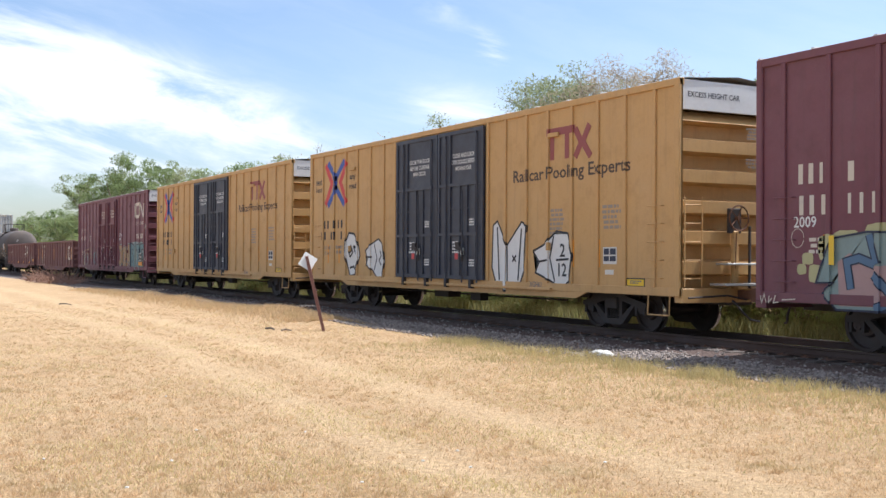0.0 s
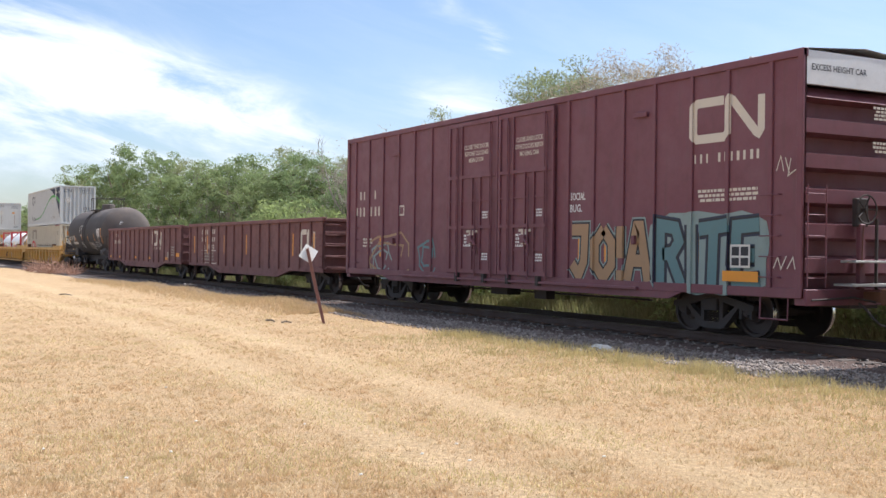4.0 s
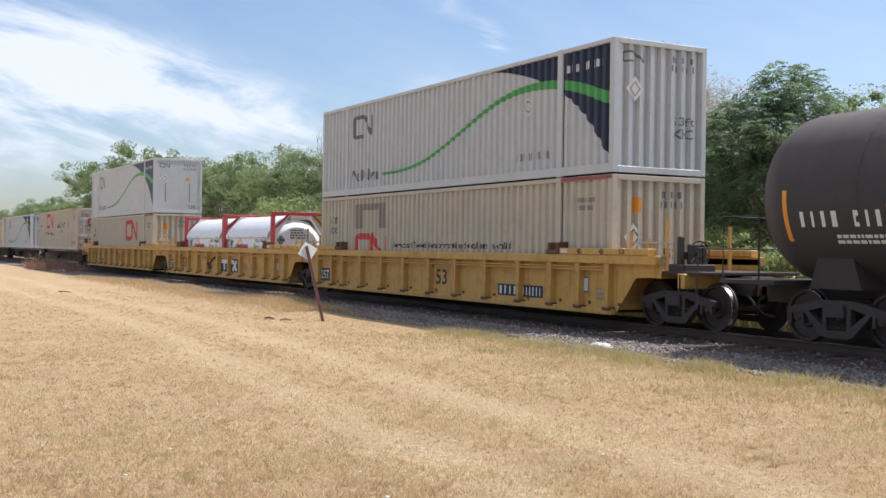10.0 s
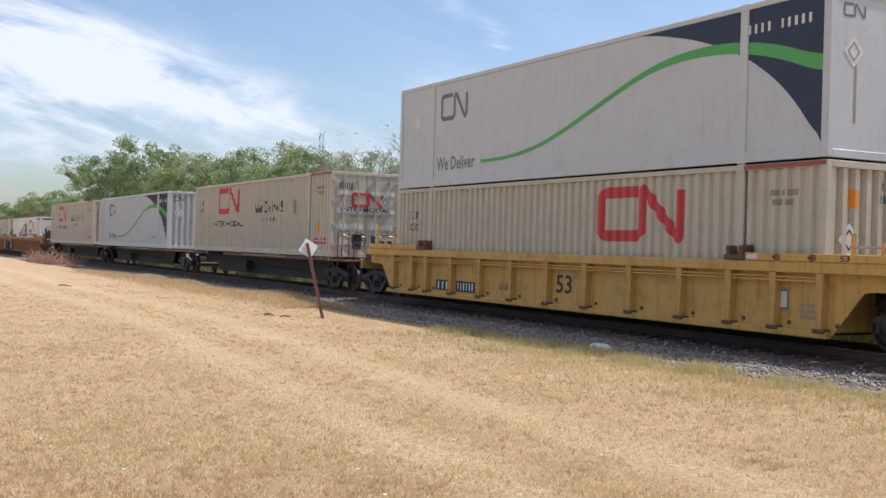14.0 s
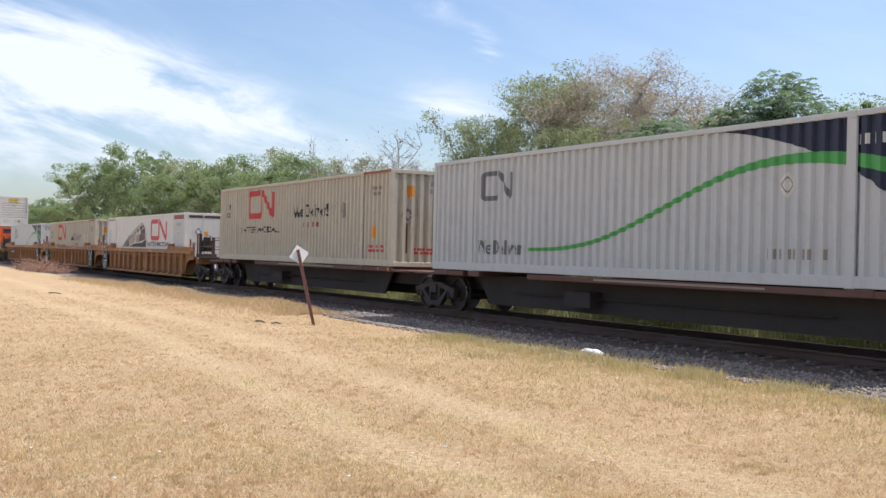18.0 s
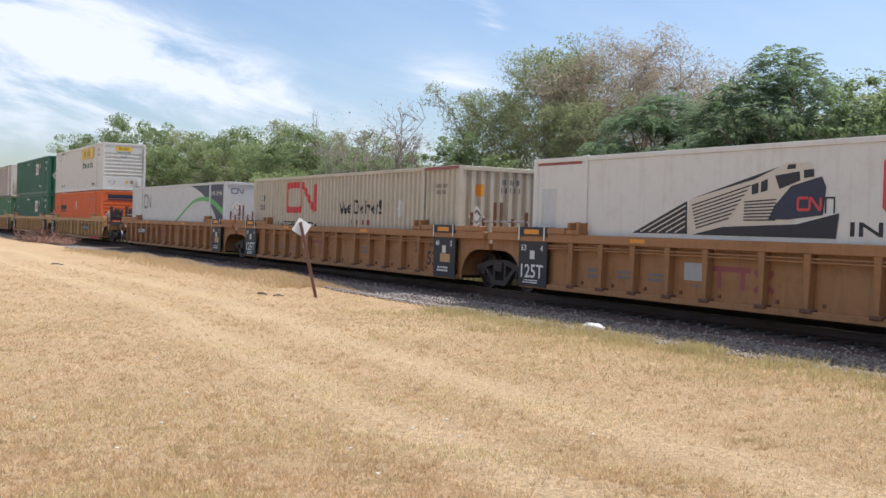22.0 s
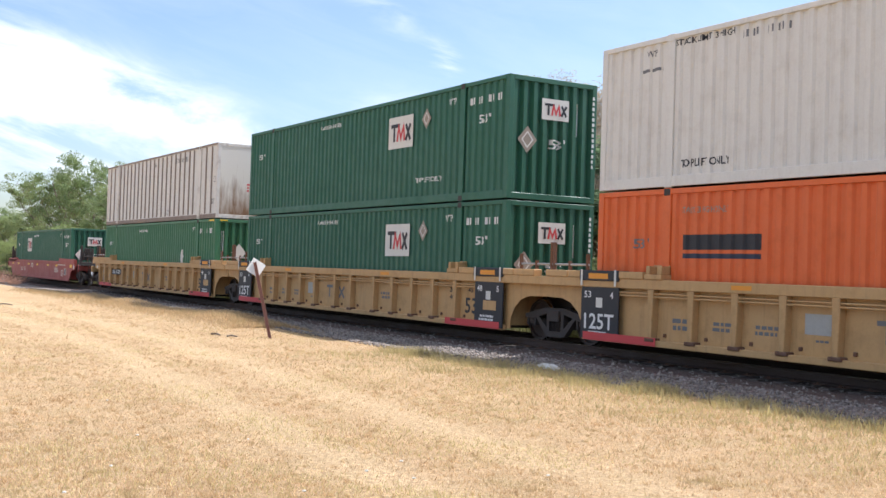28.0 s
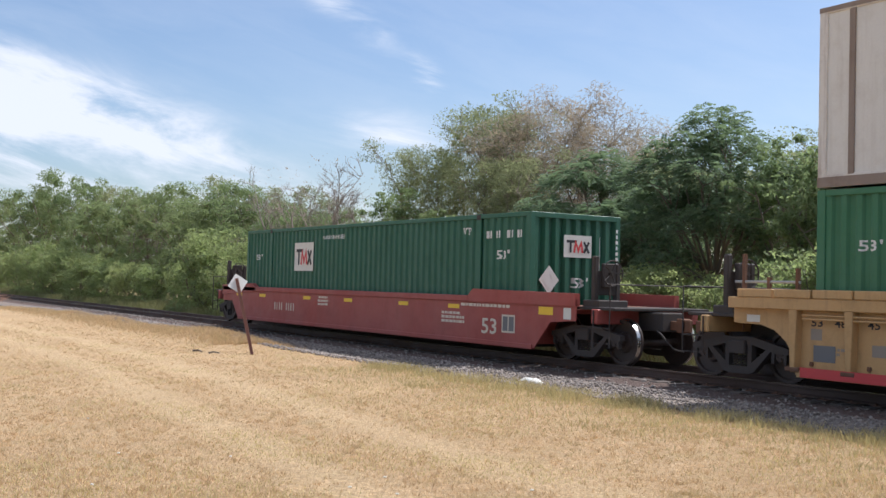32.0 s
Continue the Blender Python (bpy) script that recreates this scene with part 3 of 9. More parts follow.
def blob(parent, outline, material, where, at, name="spray_shape", off=0.004):
    bm = bmesh.new()
    f = bm.faces.new([bm.verts.new((a, 0, b)) for a, b in outline])
    bmesh.ops.triangulate(bm, faces=[f])
    return part(name, lay(bm, where, at, off), material, parent)


def wavy(u0, u1, z0, z1, seed, n=22, amp=0.09):
    """Closed uneven outline in a rectangle."""
    rnd = random.Random(seed)
    cu, cz, a, b = (u0 + u1) / 2, (z0 + z1) / 2, (u1 - u0) / 2, (z1 - z0) / 2
    out = []
    for i in range(n):
        t = 2 * math.pi * i / n
        c, s = math.cos(t), math.sin(t)
        k = (abs(c) ** 4 + abs(s) ** 4) ** -0.25 * (1 + rnd.uniform(-amp, amp))
        out.append((cu + a * c * k, cz + b * s * k))
    return out


# ---------------------------------------------------------------- running gear
def wheelset_mesh():
    bm = bmesh.new()
    for s in (-1, 1):
        y = 0.7175 * s
        prof = [(y - 0.055 * s, 0.12), (y - 0.055 * s, 0.20), (y - 0.02 * s, 0.24), (y - 0.03 * s, 0.37), (y - 0.045 * s, 0.40), (y - 0.045 * s, 0.486), (y - 0.015 * s, 0.486),
                (y, 0.462), (y + 0.085 * s, 0.455), (y + 0.085 * s, 0.40), (y + 0.03 * s, 0.385), (y + 0.015 * s, 0.22), (y + 0.07 * s, 0.19), (y + 0.07 * s, 0.10)]
        lathe_y(bm, prof, 32)
    lathe_y(bm, [(-1.03, 0.06), (-1.03, 0.085), (-0.7, 0.085), (-0.6, 0.075), (0, 0.07), (0.6, 0.075), (0.7, 0.085), (1.03, 0.085), (1.03, 0.06)], 14)
    for s in (-1, 1):      # bolt heads on the journals
        for k in range(3):
            a = 2 * math.pi * k / 3
            box(bm, 0.05 * math.cos(a) - 0.013, 0.05 * math.cos(a) + 0.013, 1.03 * s - 0.012, 1.03 * s + 0.012, 0.05 * math.sin(a) - 0.013, 0.05 * math.sin(a) + 0.013)
    return finish(bm)


def tread_mesh():
    bm = bmesh.new()
    for s in (-1, 1):
        lathe_y(bm, [(s * 0.7225, 0.4625), (s * 0.7235, 0.4645), (s * 0.7985, 0.4590), (s * 0.8005, 0.4560)], 32, caps=False)
    return finish(bm)


def sideframe_mesh(s):
    bm = bmesh.new()
    y0, y1 = (0.93, 1.06) if s > 0 else (-1.06, -0.93)
    top = [(-1.10, 0.50), (-1.10, 0.60), (-0.80, 0.66), (-0.35, 0.76), (0.35, 0.76), (0.80, 0.66), (1.10, 0.60), (1.10, 0.50), (0.72, 0.53), (0.32, 0.63), (-0.32, 0.63), (-0.72, 0.53)]
    prism(bm, top, y0, y1)
    prism(bm, [(-0.72, 0.54), (-0.62, 0.56), (-0.22, 0.26), (-0.22, 0.12), (-0.34, 0.15)], y0, y1)
    prism(bm, [(0.72, 0.54), (0.34, 0.15), (0.22, 0.12), (0.22, 0.26), (0.62, 0.56)], y0, y1)
    prism(bm, [(-0.24, 0.12), (-0.24, 0.25), (0.24, 0.25), (0.24, 0.12)], y0, y1)
    prism(bm, [(-0.30, 0.24), (-0.30, 0.64), (-0.21, 0.64), (-0.21, 0.24)], y0, y1)
    prism(bm, [(0.21, 0.24), (0.21, 0.64), (0.30, 0.64), (0.30, 0.24)], y0, y1)
    for x in (-0.89, 0.89):
        prism(bm, [(x - 0.16, 0.34), (x - 0.16, 0.56), (x + 0.16, 0.56), (x + 0.16, 0.34), (x + 0.10, 0.34), (x + 0.10, 0.50), (x - 0.10, 0.50), (x - 0.10, 0.34)], y0 + 0.01, y1 - 0.01)
    return finish(bm)


def spring_mesh(s):
    bm = bmesh.new()
    pts = []
    for i in range(33):
        a = i / 32 * 5 * 2 * math.pi
        pts.append((0.045 * math.cos(a), s * 0.995 + 0.045 * math.sin(a), 0.25 + 0.24 * i / 32))
    tube(bm, pts, 0.012, 4)
    return finish(bm)


def truck_bolster():
    bm = boxes((-0.19, 0.19, -1.12, 1.12, 0.46, 0.70), (-0.14, 0.14, -0.4, 0.4, 0.70, 0.78), (-0.5, -0.42, -0.9, 0.9, 0.30, 0.40), (0.42, 0.5, -0.9, 0.9, 0.30, 0.40))
    return bevelled(bm, 0.02)


def mesh_of(name, bm, material):
    me = bpy.data.meshes.new(name)
    bm.to_mesh(me)
    bm.free()
    me.materials.append(M[material])
    return me


GEAR = {}
WHEELSETS = []


def gear():
    if not GEAR:
        GEAR["wheelset"] = mesh_of("wheelset", wheelset_mesh(), "wheel")
        for p in GEAR["wheelset"].polygons:
            p.use_smooth = True
        GEAR["wheelset"].set_sharp_from_angle(angle=radians(30))
        GEAR["tread"] = mesh_of("tread", tread_mesh(), "tread")
        for s in (-1, 1):
            GEAR["frame", s] = mesh_of("side_frame", sideframe_mesh(s), "frame")
            GEAR["spring", s] = mesh_of("spring", spring_mesh(s), "frame")
        GEAR["bolster"] = mesh_of("truck", truck_bolster(), "frame")
    return GEAR


def truck(parent, x):
    """A two-axle truck under a car at x; z is 0 at the rail."""
    g = gear()
    t = shared("truck", g["bolster"], parent, pose(x, 0, 0))
    for s in (-1, 1):
        shared("side_frame", g["frame", s], t)
        for k in (-0.12, 0.0, 0.12):
            shared("spring", g["spring", s], t, pose(k, 0, 0))
    for k in (-0.89, 0.89):
        w = shared("wheelset", join_wheel(), t, pose(k, 0, 0.462))
        WHEELSETS.append((w, k))
    return t


def join_wheel():
    """Wheels and axle with a bright running band, as one mesh."""
    g = gear()
    if "both" not in g:
        bm = bmesh.new()
        bm.from_mesh(g["wheelset"])
        n = len(bm.faces)
        bm.from_mesh(g["tread"])
        bm.faces.ensure_lookup_table()
        for i in range(n, len(bm.faces)):
            bm.faces[i].material_index = 1
        me = bpy.data.meshes.new("wheelset")
        bm.to_mesh(me)
        bm.free()
        me.materials.append(M["wheel"])
        me.materials.append(M["tread"])
        for p in me.polygons:
            p.use_smooth = True
        me.set_sharp_from_angle(angle=radians(30))
        g["both"] = me
    return g["both"]


def coupler(parent, x, s):
    """Knuckle coupler at the end x, pointing to s."""
    bm = bmesh.new()
    box(bm, min(x - s * 0.5, x + s * 0.28), max(x - s * 0.5, x + s * 0.28), -0.08, 0.08, 0.74, 0.92)
    prism(bm, [(x + s * 0.25, 0.70), (x + s * 0.25, 0.98), (x + s * 0.45, 0.98), (x + s * 0.50, 0.90), (x + s * 0.50, 0.76), (x + s * 0.45, 0.70)], -0.17, 0.02)
    prism(bm, [(x + s * 0.42, 0.72), (x + s * 0.42, 0.96), (x + s * 0.62, 0.96), (x + s * 0.62, 0.72)], -0.17, -0.08)
    return part("coupler", bevelled(finish(bm), 0.012), "rust", parent)


def air_hose(parent, x, s):
    bm = bmesh.new()
    pts = [(x, -0.35, 0.72), (x + s * 0.12, -0.36, 0.66), (x + s * 0.24, -0.30, 0.5), (x + s * 0.34, -0.2, 0.36), (x + s * 0.5, -0.1, 0.33)]
    tube(bm, pts, 0.022, 6)
    return part("air_hose", bm, "frame", parent)


def ladder(parent, where, u0, u1, zs, at, material, depth=0.09):
    """Grab irons: rungs, each a bar that stands off the face."""
    for z in zs:
        bm = bmesh.new()
        if where == 'side':
            pts = [(u0, at, z), (u0, at - depth, z), (u1, at - depth, z), (u1, at, z)]
        else:
            pts = [(at, u0, z), (at + depth, u0, z), (at + depth, u1, z), (at, u1, z)]
        tube(bm, pts, 0.011, 5)
        part("rung", bm, material, parent)


def hand_brake(parent, x, y, z, material="rust", r=0.28):
    hub = bmesh.new()
    box(hub, x - 0.10, x, y - 0.16, y + 0.16, z - 0.30, z + 0.2)
    body = part("brake_gear_box", bevelled(hub, 0.02), "frame", parent)
    bm = bmesh.new()
    n = 20
    ring = [(x + 0.09 + 0.0 * i, y + r * math.cos(2 * math.pi * i / n), z + r * math.sin(2 * math.pi * i / n)) for i in range(n + 1)]
    tube(bm, ring, 0.016, 5)
    for i in range(5):
        a = 2 * math.pi * i / 5
        tube(bm, [(x + 0.05, y, z), (x + 0.09, y + r * math.cos(a), z + r * math.sin(a))], 0.013, 4)
    tube(bm, [(x, y, z), (x + 0.1, y, z)], 0.04, 8)
    part("brake_wheel", bm, material, body)
    bm = bmesh.new()
    tube(bm, [(x + 0.02, y, z - 0.3), (x + 0.02, y - 0.03, z - 1.0)], 0.012, 5)
    part("brake_chain", bm, "rust", body)


# ---------------------------------------------------------------- cars
TRAIN = []      # (thing, x at the start, y, z)


def on_track(name, u, label, category, z=RAIL, group=""):
    ob = thing(name, pose(u, TRACK_Y, z), label, category, group)
    TRAIN.append((ob, u, TRACK_Y, z))
    return ob


HW = 1.53       # half width of a boxcar


YELLOW_POSTS = [-9.40, -8.45, -7.5, -6.55, -5.65, -4.68, -3.74, -2.96, 2.30, 3.12, 4.06, 4.96, 5.90, 6.86, 7.80, 8.74, 9.40]
MAROON_POSTS = [-9.44, -8.91, -7.92, -6.93, -5.88, -4.87, -3.84, -2.90, 2.66, 3.60, 4.62, 5.62, 6.72, 7.70, 8.77, 9.44]


def boxcar(u, paint_key, label, yellow):
    c = on_track("boxcar", u, label, "boxcar", group="freight cars")
    a, z0, z1 = 9.53, 0.80, 5.06
    P = paint_key
    # side sheets, recessed behind their posts
    for s in (-1, 1):
        bm = boxes((-a, a, min(s * (HW - 0.045), s * (HW - 0.075)), max(s * (HW - 0.045), s * (HW - 0.075)), z0 + 0.1, z1 - 0.1))
        part("side_sheet", bm, P, c)
        bm = boxes((-a, a, min(s * (HW - 0.12), s * HW), max(s * (HW - 0.12), s * HW), z1 - 0.14, z1), (-a, a, min(s * (HW - 0.10), s * (HW - 0.01)), max(s * (HW - 0.10), s * (HW - 0.01)), z0, z0 + 0.17))
        part("side_rail", bevelled(bm, 0.008), P, c)
    # the skirt hangs lower over the middle
    bm = bmesh.new()
    prism(bm, [(-6.9, z0), (6.5, z0), (6.1, 0.66), (-6.4, 0.66)], -HW + 0.02, -HW + 0.06)
    part("side_sill", finish(bm), P, c)
    bm = boxes((-a + 0.1, a - 0.1, -HW + 0.1, HW - 0.1, z0 - 0.02, z0 + 0.12), (-a, a, -0.35, 0.35, 0.62, z0 + 0.02))
    part("underframe", bm, "frame", c)
    # posts
    posts = YELLOW_POSTS if yellow else MAROON_POSTS
    pm = mesh_of("post", bevelled(boxes((-0.05, 0.05, -0.05, 0.0, z0 + 0.16, z1 - 0.13)), 0.012), P)
    for x in posts:
        w = pose(x, -HW + 0.05, 0)
        shared("post", pm, c, w)
        shared("post", pm, c, pose(x, HW, 0))
    # ends with level ridges, white top
    zs = [z0 + 0.15 + i * 0.60 for i in range(7)]
    prof = []
    for i, z in enumerate(zs[:-1]):
        prof += [(z, 0.23), (z + 0.24, 0.23), (z + 0.29, -0.05), (z + 0.53, -0.05), (z + 0.585, 0.23)]
    prof = [(z, d) for z, d in prof if z < 4.46] + [(4.46, 0.23)]
    for s in (-1, 1):
        bm = bmesh.new()
        prev = None
        for z, d in prof:
            x = s * (a - 0.10 - d)
            cur = (bm.verts.new((x, -HW + 0.06, z)), bm.verts.new((x, HW - 0.06, z)))
            if prev:
                bm.faces.new((prev[0], prev[1], cur[1], cur[0]))
            prev = cur
        part("end_sheet", finish(bm), P, c)
    for s in (-1, 1):
        bm = boxes((min(s * (a - 0.12), s * (a - 0.04)), max(s * (a - 0.12), s * (a - 0.04)), -HW + 0.05, HW - 0.05, 4.46, z1 - 0.02))
        part("end_top_panel", bm, "roof", c, "white upper end panel")
        for y in (-HW + 0.04, HW - 0.04):
            part("corner_post", bevelled(boxes((min(s * (a - 0.13), s * a), max(s * (a - 0.13), s * a), y - 0.05, y + 0.05, z0, z1)), 0.012), P, c)
        part("end_sill", bevelled(boxes((min(s * (a - 0.2), s * (a + 0.06)), max(s * (a - 0.2), s * (a + 0.06)), -HW + 0.05, HW - 0.05, z0 - 0.12, z0 + 0.16)), 0.01), P, c)
        # walkway over the coupler
        part("crossover_step", boxes((min(s * a, s * (a + 0.42)), max(s * a, s * (a + 0.42)), -0.75, 0.75, 1.02, 1.06)), "galv", c)
        coupler(c, s * (a + 0.25), s)
        air_hose(c, s * (a + 0.2), s)
    # roof: one panel and one seam cap for each bay
    n, w = 15, 2 * a / 15
    bm = bmesh.new()
    v = [bm.verts.new(p) for p in ((0.02, -HW + 0.02, z1), (w - 0.02, -HW + 0.02, z1), (w - 0.02, 0, z1 + 0.12), (0.02, 0, z1 + 0.12), (w - 0.02, HW - 0.02, z1), (0.02, HW - 0.02, z1))]
    bm.faces.new((v[0], v[1], v[2], v[3]))
    bm.faces.new((v[3], v[2], v[4], v[5]))
    pm = mesh_of("roof_panel", bm, "roof")
    bm = bmesh.new()
    for y0, y1, k0, k1 in ((-HW + 0.02, 0, z1, z1 + 0.12), (0, HW - 0.02, z1 + 0.12, z1)):
        v = [bm.verts.new(p) for p in ((-0.035, y0, k0 + 0.03), (0.035, y0, k0 + 0.03), (0.035, y1, k1 + 0.03), (-0.035, y1, k1 + 0.03), (-0.035, y0, k0 - 0.01), (0.035, y0, k0 - 0.01), (0.035, y1, k1 - 0.01), (-0.035, y1, k1 - 0.01))]
        for f in ((0, 1, 2, 3), (0, 4, 5, 1), (1, 5, 6, 2), (3, 7, 4, 0)):
            bm.faces.new([v[i] for i in f])
    sm = mesh_of("seam_cap", finish(bm), "roof")
    for i in range(n):
        shared("roof_panel", pm, c, pose(-a + i * w, 0, 0))
        shared("seam_cap", sm, c, pose(-a + max(i * w, 0.04), 0, 0))
    # plug doors, one pair on each side
    D = "door_navy" if yellow else P
    for s in (-1,):
        for x0, x1 in ((-2.74, -0.24), (-0.20, 2.18)):
            y0, y1 = -HW - 0.035, -HW + 0.02
            d = part("door", bevelled(boxes((x0, x1, y0 + 0.02, y1, 0.98, 4.88)), 0.012), D, c, "dark blue plug door" if yellow else "maroon plug door")
            fr = boxes((x0, x0 + 0.09, y0 - 0.02, y1, 0.98, 4.88), (x1 - 0.09, x1, y0 - 0.02, y1, 0.98, 4.88), (x0 + 0.088, x1 - 0.088, y0 - 0.016, y1, 4.78, 4.88), (x0 + 0.088, x1 - 0.088, y0 - 0.016, y1, 0.98, 1.08),
                       *[(x0 + 0.088, x1 - 0.088, y0 - 0.03 if h > 0.05 else y0 - 0.012, y1, q, q + h) for q, h in ((3.42, 0.08), (2.82, 0.04), (2.12, 0.08), (1.56, 0.04))])
            part("door_frame", fr, D, d)
            w = x1 - x0
            for k, top in ((0.16, 4.78), (0.28, 4.78), (0.5, 3.42), (0.66, 3.42), (0.84, 4.78)):
                part("door_rib", boxes((x0 + w * k - 0.03, x0 + w * k + 0.03, y0 - 0.025, y1, 1.08, top)), D, d)
            bm = bmesh.new()
            for k, top in ((0.22, 4.7), (0.58, 3.3), (0.90, 4.7)):
                tube(bm, [(x0 + w * k, y0 - 0.05, 0.9), (x0 + w * k, y0 - 0.05, top)], 0.022, 6)
            part("lock_rod", bm, D, d)
            bm = bmesh.new()
            tube(bm, [(x0 + w * 0.5, y0 - 0.07, 1.9), (x0 + w * 0.62, y0 - 0.09, 1.7), (x0 + w * 0.62, y0 - 0.09, 1.45)], 0.03, 6)
            box(bm, x0 + w * 0.46, x0 + w * 0.54, y0 - 0.09, y0, 1.75, 1.95)
            part("door_handle", bm, "frame" if yellow else D, d)
            for k in (0.2, 0.75):
                part("door_roller", boxes((x0 + w * k - 0.06, x0 + w * k + 0.06, y0 - 0.05, y1, 0.76, 0.98)), "frame", d)
            k = -HW - 0.037
            words = ("CLOSE THIS DOOR", "BEFORE CLOSING", "MAIN DOOR") if x0 < -1 else ("CLOSE AND LOCK", "BOTH DOORS BEFORE", "MOVING CAR")
            for i, s2 in enumerate(words):
                text(d, s2, x0 + w * 0.56, 4.22 - 0.17 * i, 0.082 * len(s2), 0.115, "l_white" if yellow else "l_cream", 'side', -HW - 0.015)
            bars(d, x0 + w * 0.40, 1.80, w * 0.18, 0.34, 4, "l_white", 'side', -HW - 0.015, seed=5)
            bars(d, x0 + w * 0.75, 2.45, w * 0.14, 0.2, 3, "l_white", 'side', -HW - 0.015, seed=9)
            bars(d, x0 + w * 0.75, 1.40, w * 0.14, 0.2, 3, "l_white", 'side', -HW - 0.015, seed=11)
            if yellow:
                quads(d, [(x0 + w * 0.52, x0 + w * 0.60, 1.62, 1.80)], "placard", 'side', k - 0.01, "sticker")
                quads(d, [(x0 + w * 0.40, x0 + w * 0.47, 1.50, 1.66)], "l_red", 'side', k - 0.01, "sticker")
            else:
                quads(d, [(x0 + w * 0.45, x0 + w * 0.56, 1.72, 2.05), (x0 + w * 0.40, x0 + w * 0.62, 2.02, 2.08)], "l_cream", 'side', k - 0.01, "sticker")
    part("door_track", bevelled(boxes((-5.6, 5.2, -HW - 0.07, -HW + 0.02, 0.80, 0.86)), 0.008), P, c)
    # small hardware on the side
    for x in (-6.2, 5.0):
        part("door_stop", bevelled(boxes((x, x + 0.42, -HW - 0.02, -HW + 0.03, 4.30, 4.40)), 0.008), P, c)
        part("door_stop", bevelled(boxes((x, x + 0.10, -HW - 0.05, -HW + 0.03, 1.72, 1.90)), 0.008), P, c)
    ladder(c, 'side', 8.62, 9.05, [1.15 + 0.36 * i for i in range(5)], -HW + 0.02, P)
    ladder(c, 'side', -9.05, -8.62, [1.15 + 0.36 * i for i in range(5)], -HW + 0.02, P)
    ladder(c, 'end', -1.42, -0.98, [1.15 + 0.36 * i for i in range(5)], a - 0.06, P)
    bm = bmesh.new()
    for y in (-1.42, -0.98):
        tube(bm, [(a + 0.03, y, 1.0), (a + 0.03, y, 2.75)], 0.014, 5)
    part("ladder_stile", bm, P, c)
    bm = bmesh.new()
    tube(bm, [(8.55, -HW + 0.05, 0.82), (8.55, -HW + 0.03, 0.42), (9.2, -HW + 0.03, 0.42), (9.2, -HW + 0.05, 0.82)], 0.018, 5)
    part("sill_step", bm, P, c)
    hand_brake(c, a + 0.08, -0.15, 2.35, "rust" if yellow else "frame", 0.25)
    # brake platform, uncoupling lever and pipe on the end
    part("brake_platform", bevelled(boxes((a + 0.02, a + 0.36, -0.62, 0.3, 1.42, 1.46)), 0.006), "galv", c)
    bm = bmesh.new()
    tube(bm, [(a + 0.12, -1.4, 0.78), (a + 0.12, -0.4, 0.82), (a + 0.35, -0.1, 0.74)], 0.02, 5)
    tube(bm, [(a + 0.05, 0.25, 0.95), (a + 0.05, 0.25, 2.2)], 0.03, 6)
    part("uncoupling_lever", bm, "frame", c)
    part("brake_rod_cover", bevelled(boxes((a + 0.0, a + 0.10, -0.22, -0.08, 0.95, 2.1)), 0.015), P, c)
    for x in (-6.85, 6.85):
        truck(c, x)
    # brake rigging under the floor
    bm = boxes((-1.6, -0.8, -0.9, -0.5, 0.45, 0.72), (0.6, 1.1, -1.0, -0.75, 0.42, 0.62))
    tube(bm, [(-4.5, -0.6, 0.55), (4.5, -0.6, 0.55)], 0.025, 6)
    part("brake_rigging", bm, "frame", c)
    text(c, "EXCESS HEIGHT CAR", -0.62, 4.76, 1.35, 0.11, "l_black", 'end', a - 0.04)
    code_bars(c, 0.9, 4.76, 0.7, 0.14, 9, "l_black", 'end', a - 0.04)
    bars(c, 0.55, 4.05, 0.75, 0.26, 4, "l_cream" if not yellow else "l_tan", 'end', a - 0.008, 3)
    bars(c, 0.55, 3.45, 0.75, 0.22, 3, "l_cream" if not yellow else "l_tan", 'end', a - 0.008, 4)
    for x in (-8.0, -7.1, 3.1, 4.05, 5.95, 6.9):
        quads(c, [(x - 0.05, x + 0.05, 1.35, 1.95)], "l_orange", 'side', -HW + 0.045, "reflector")
    return c


SIDE = -HW + 0.045


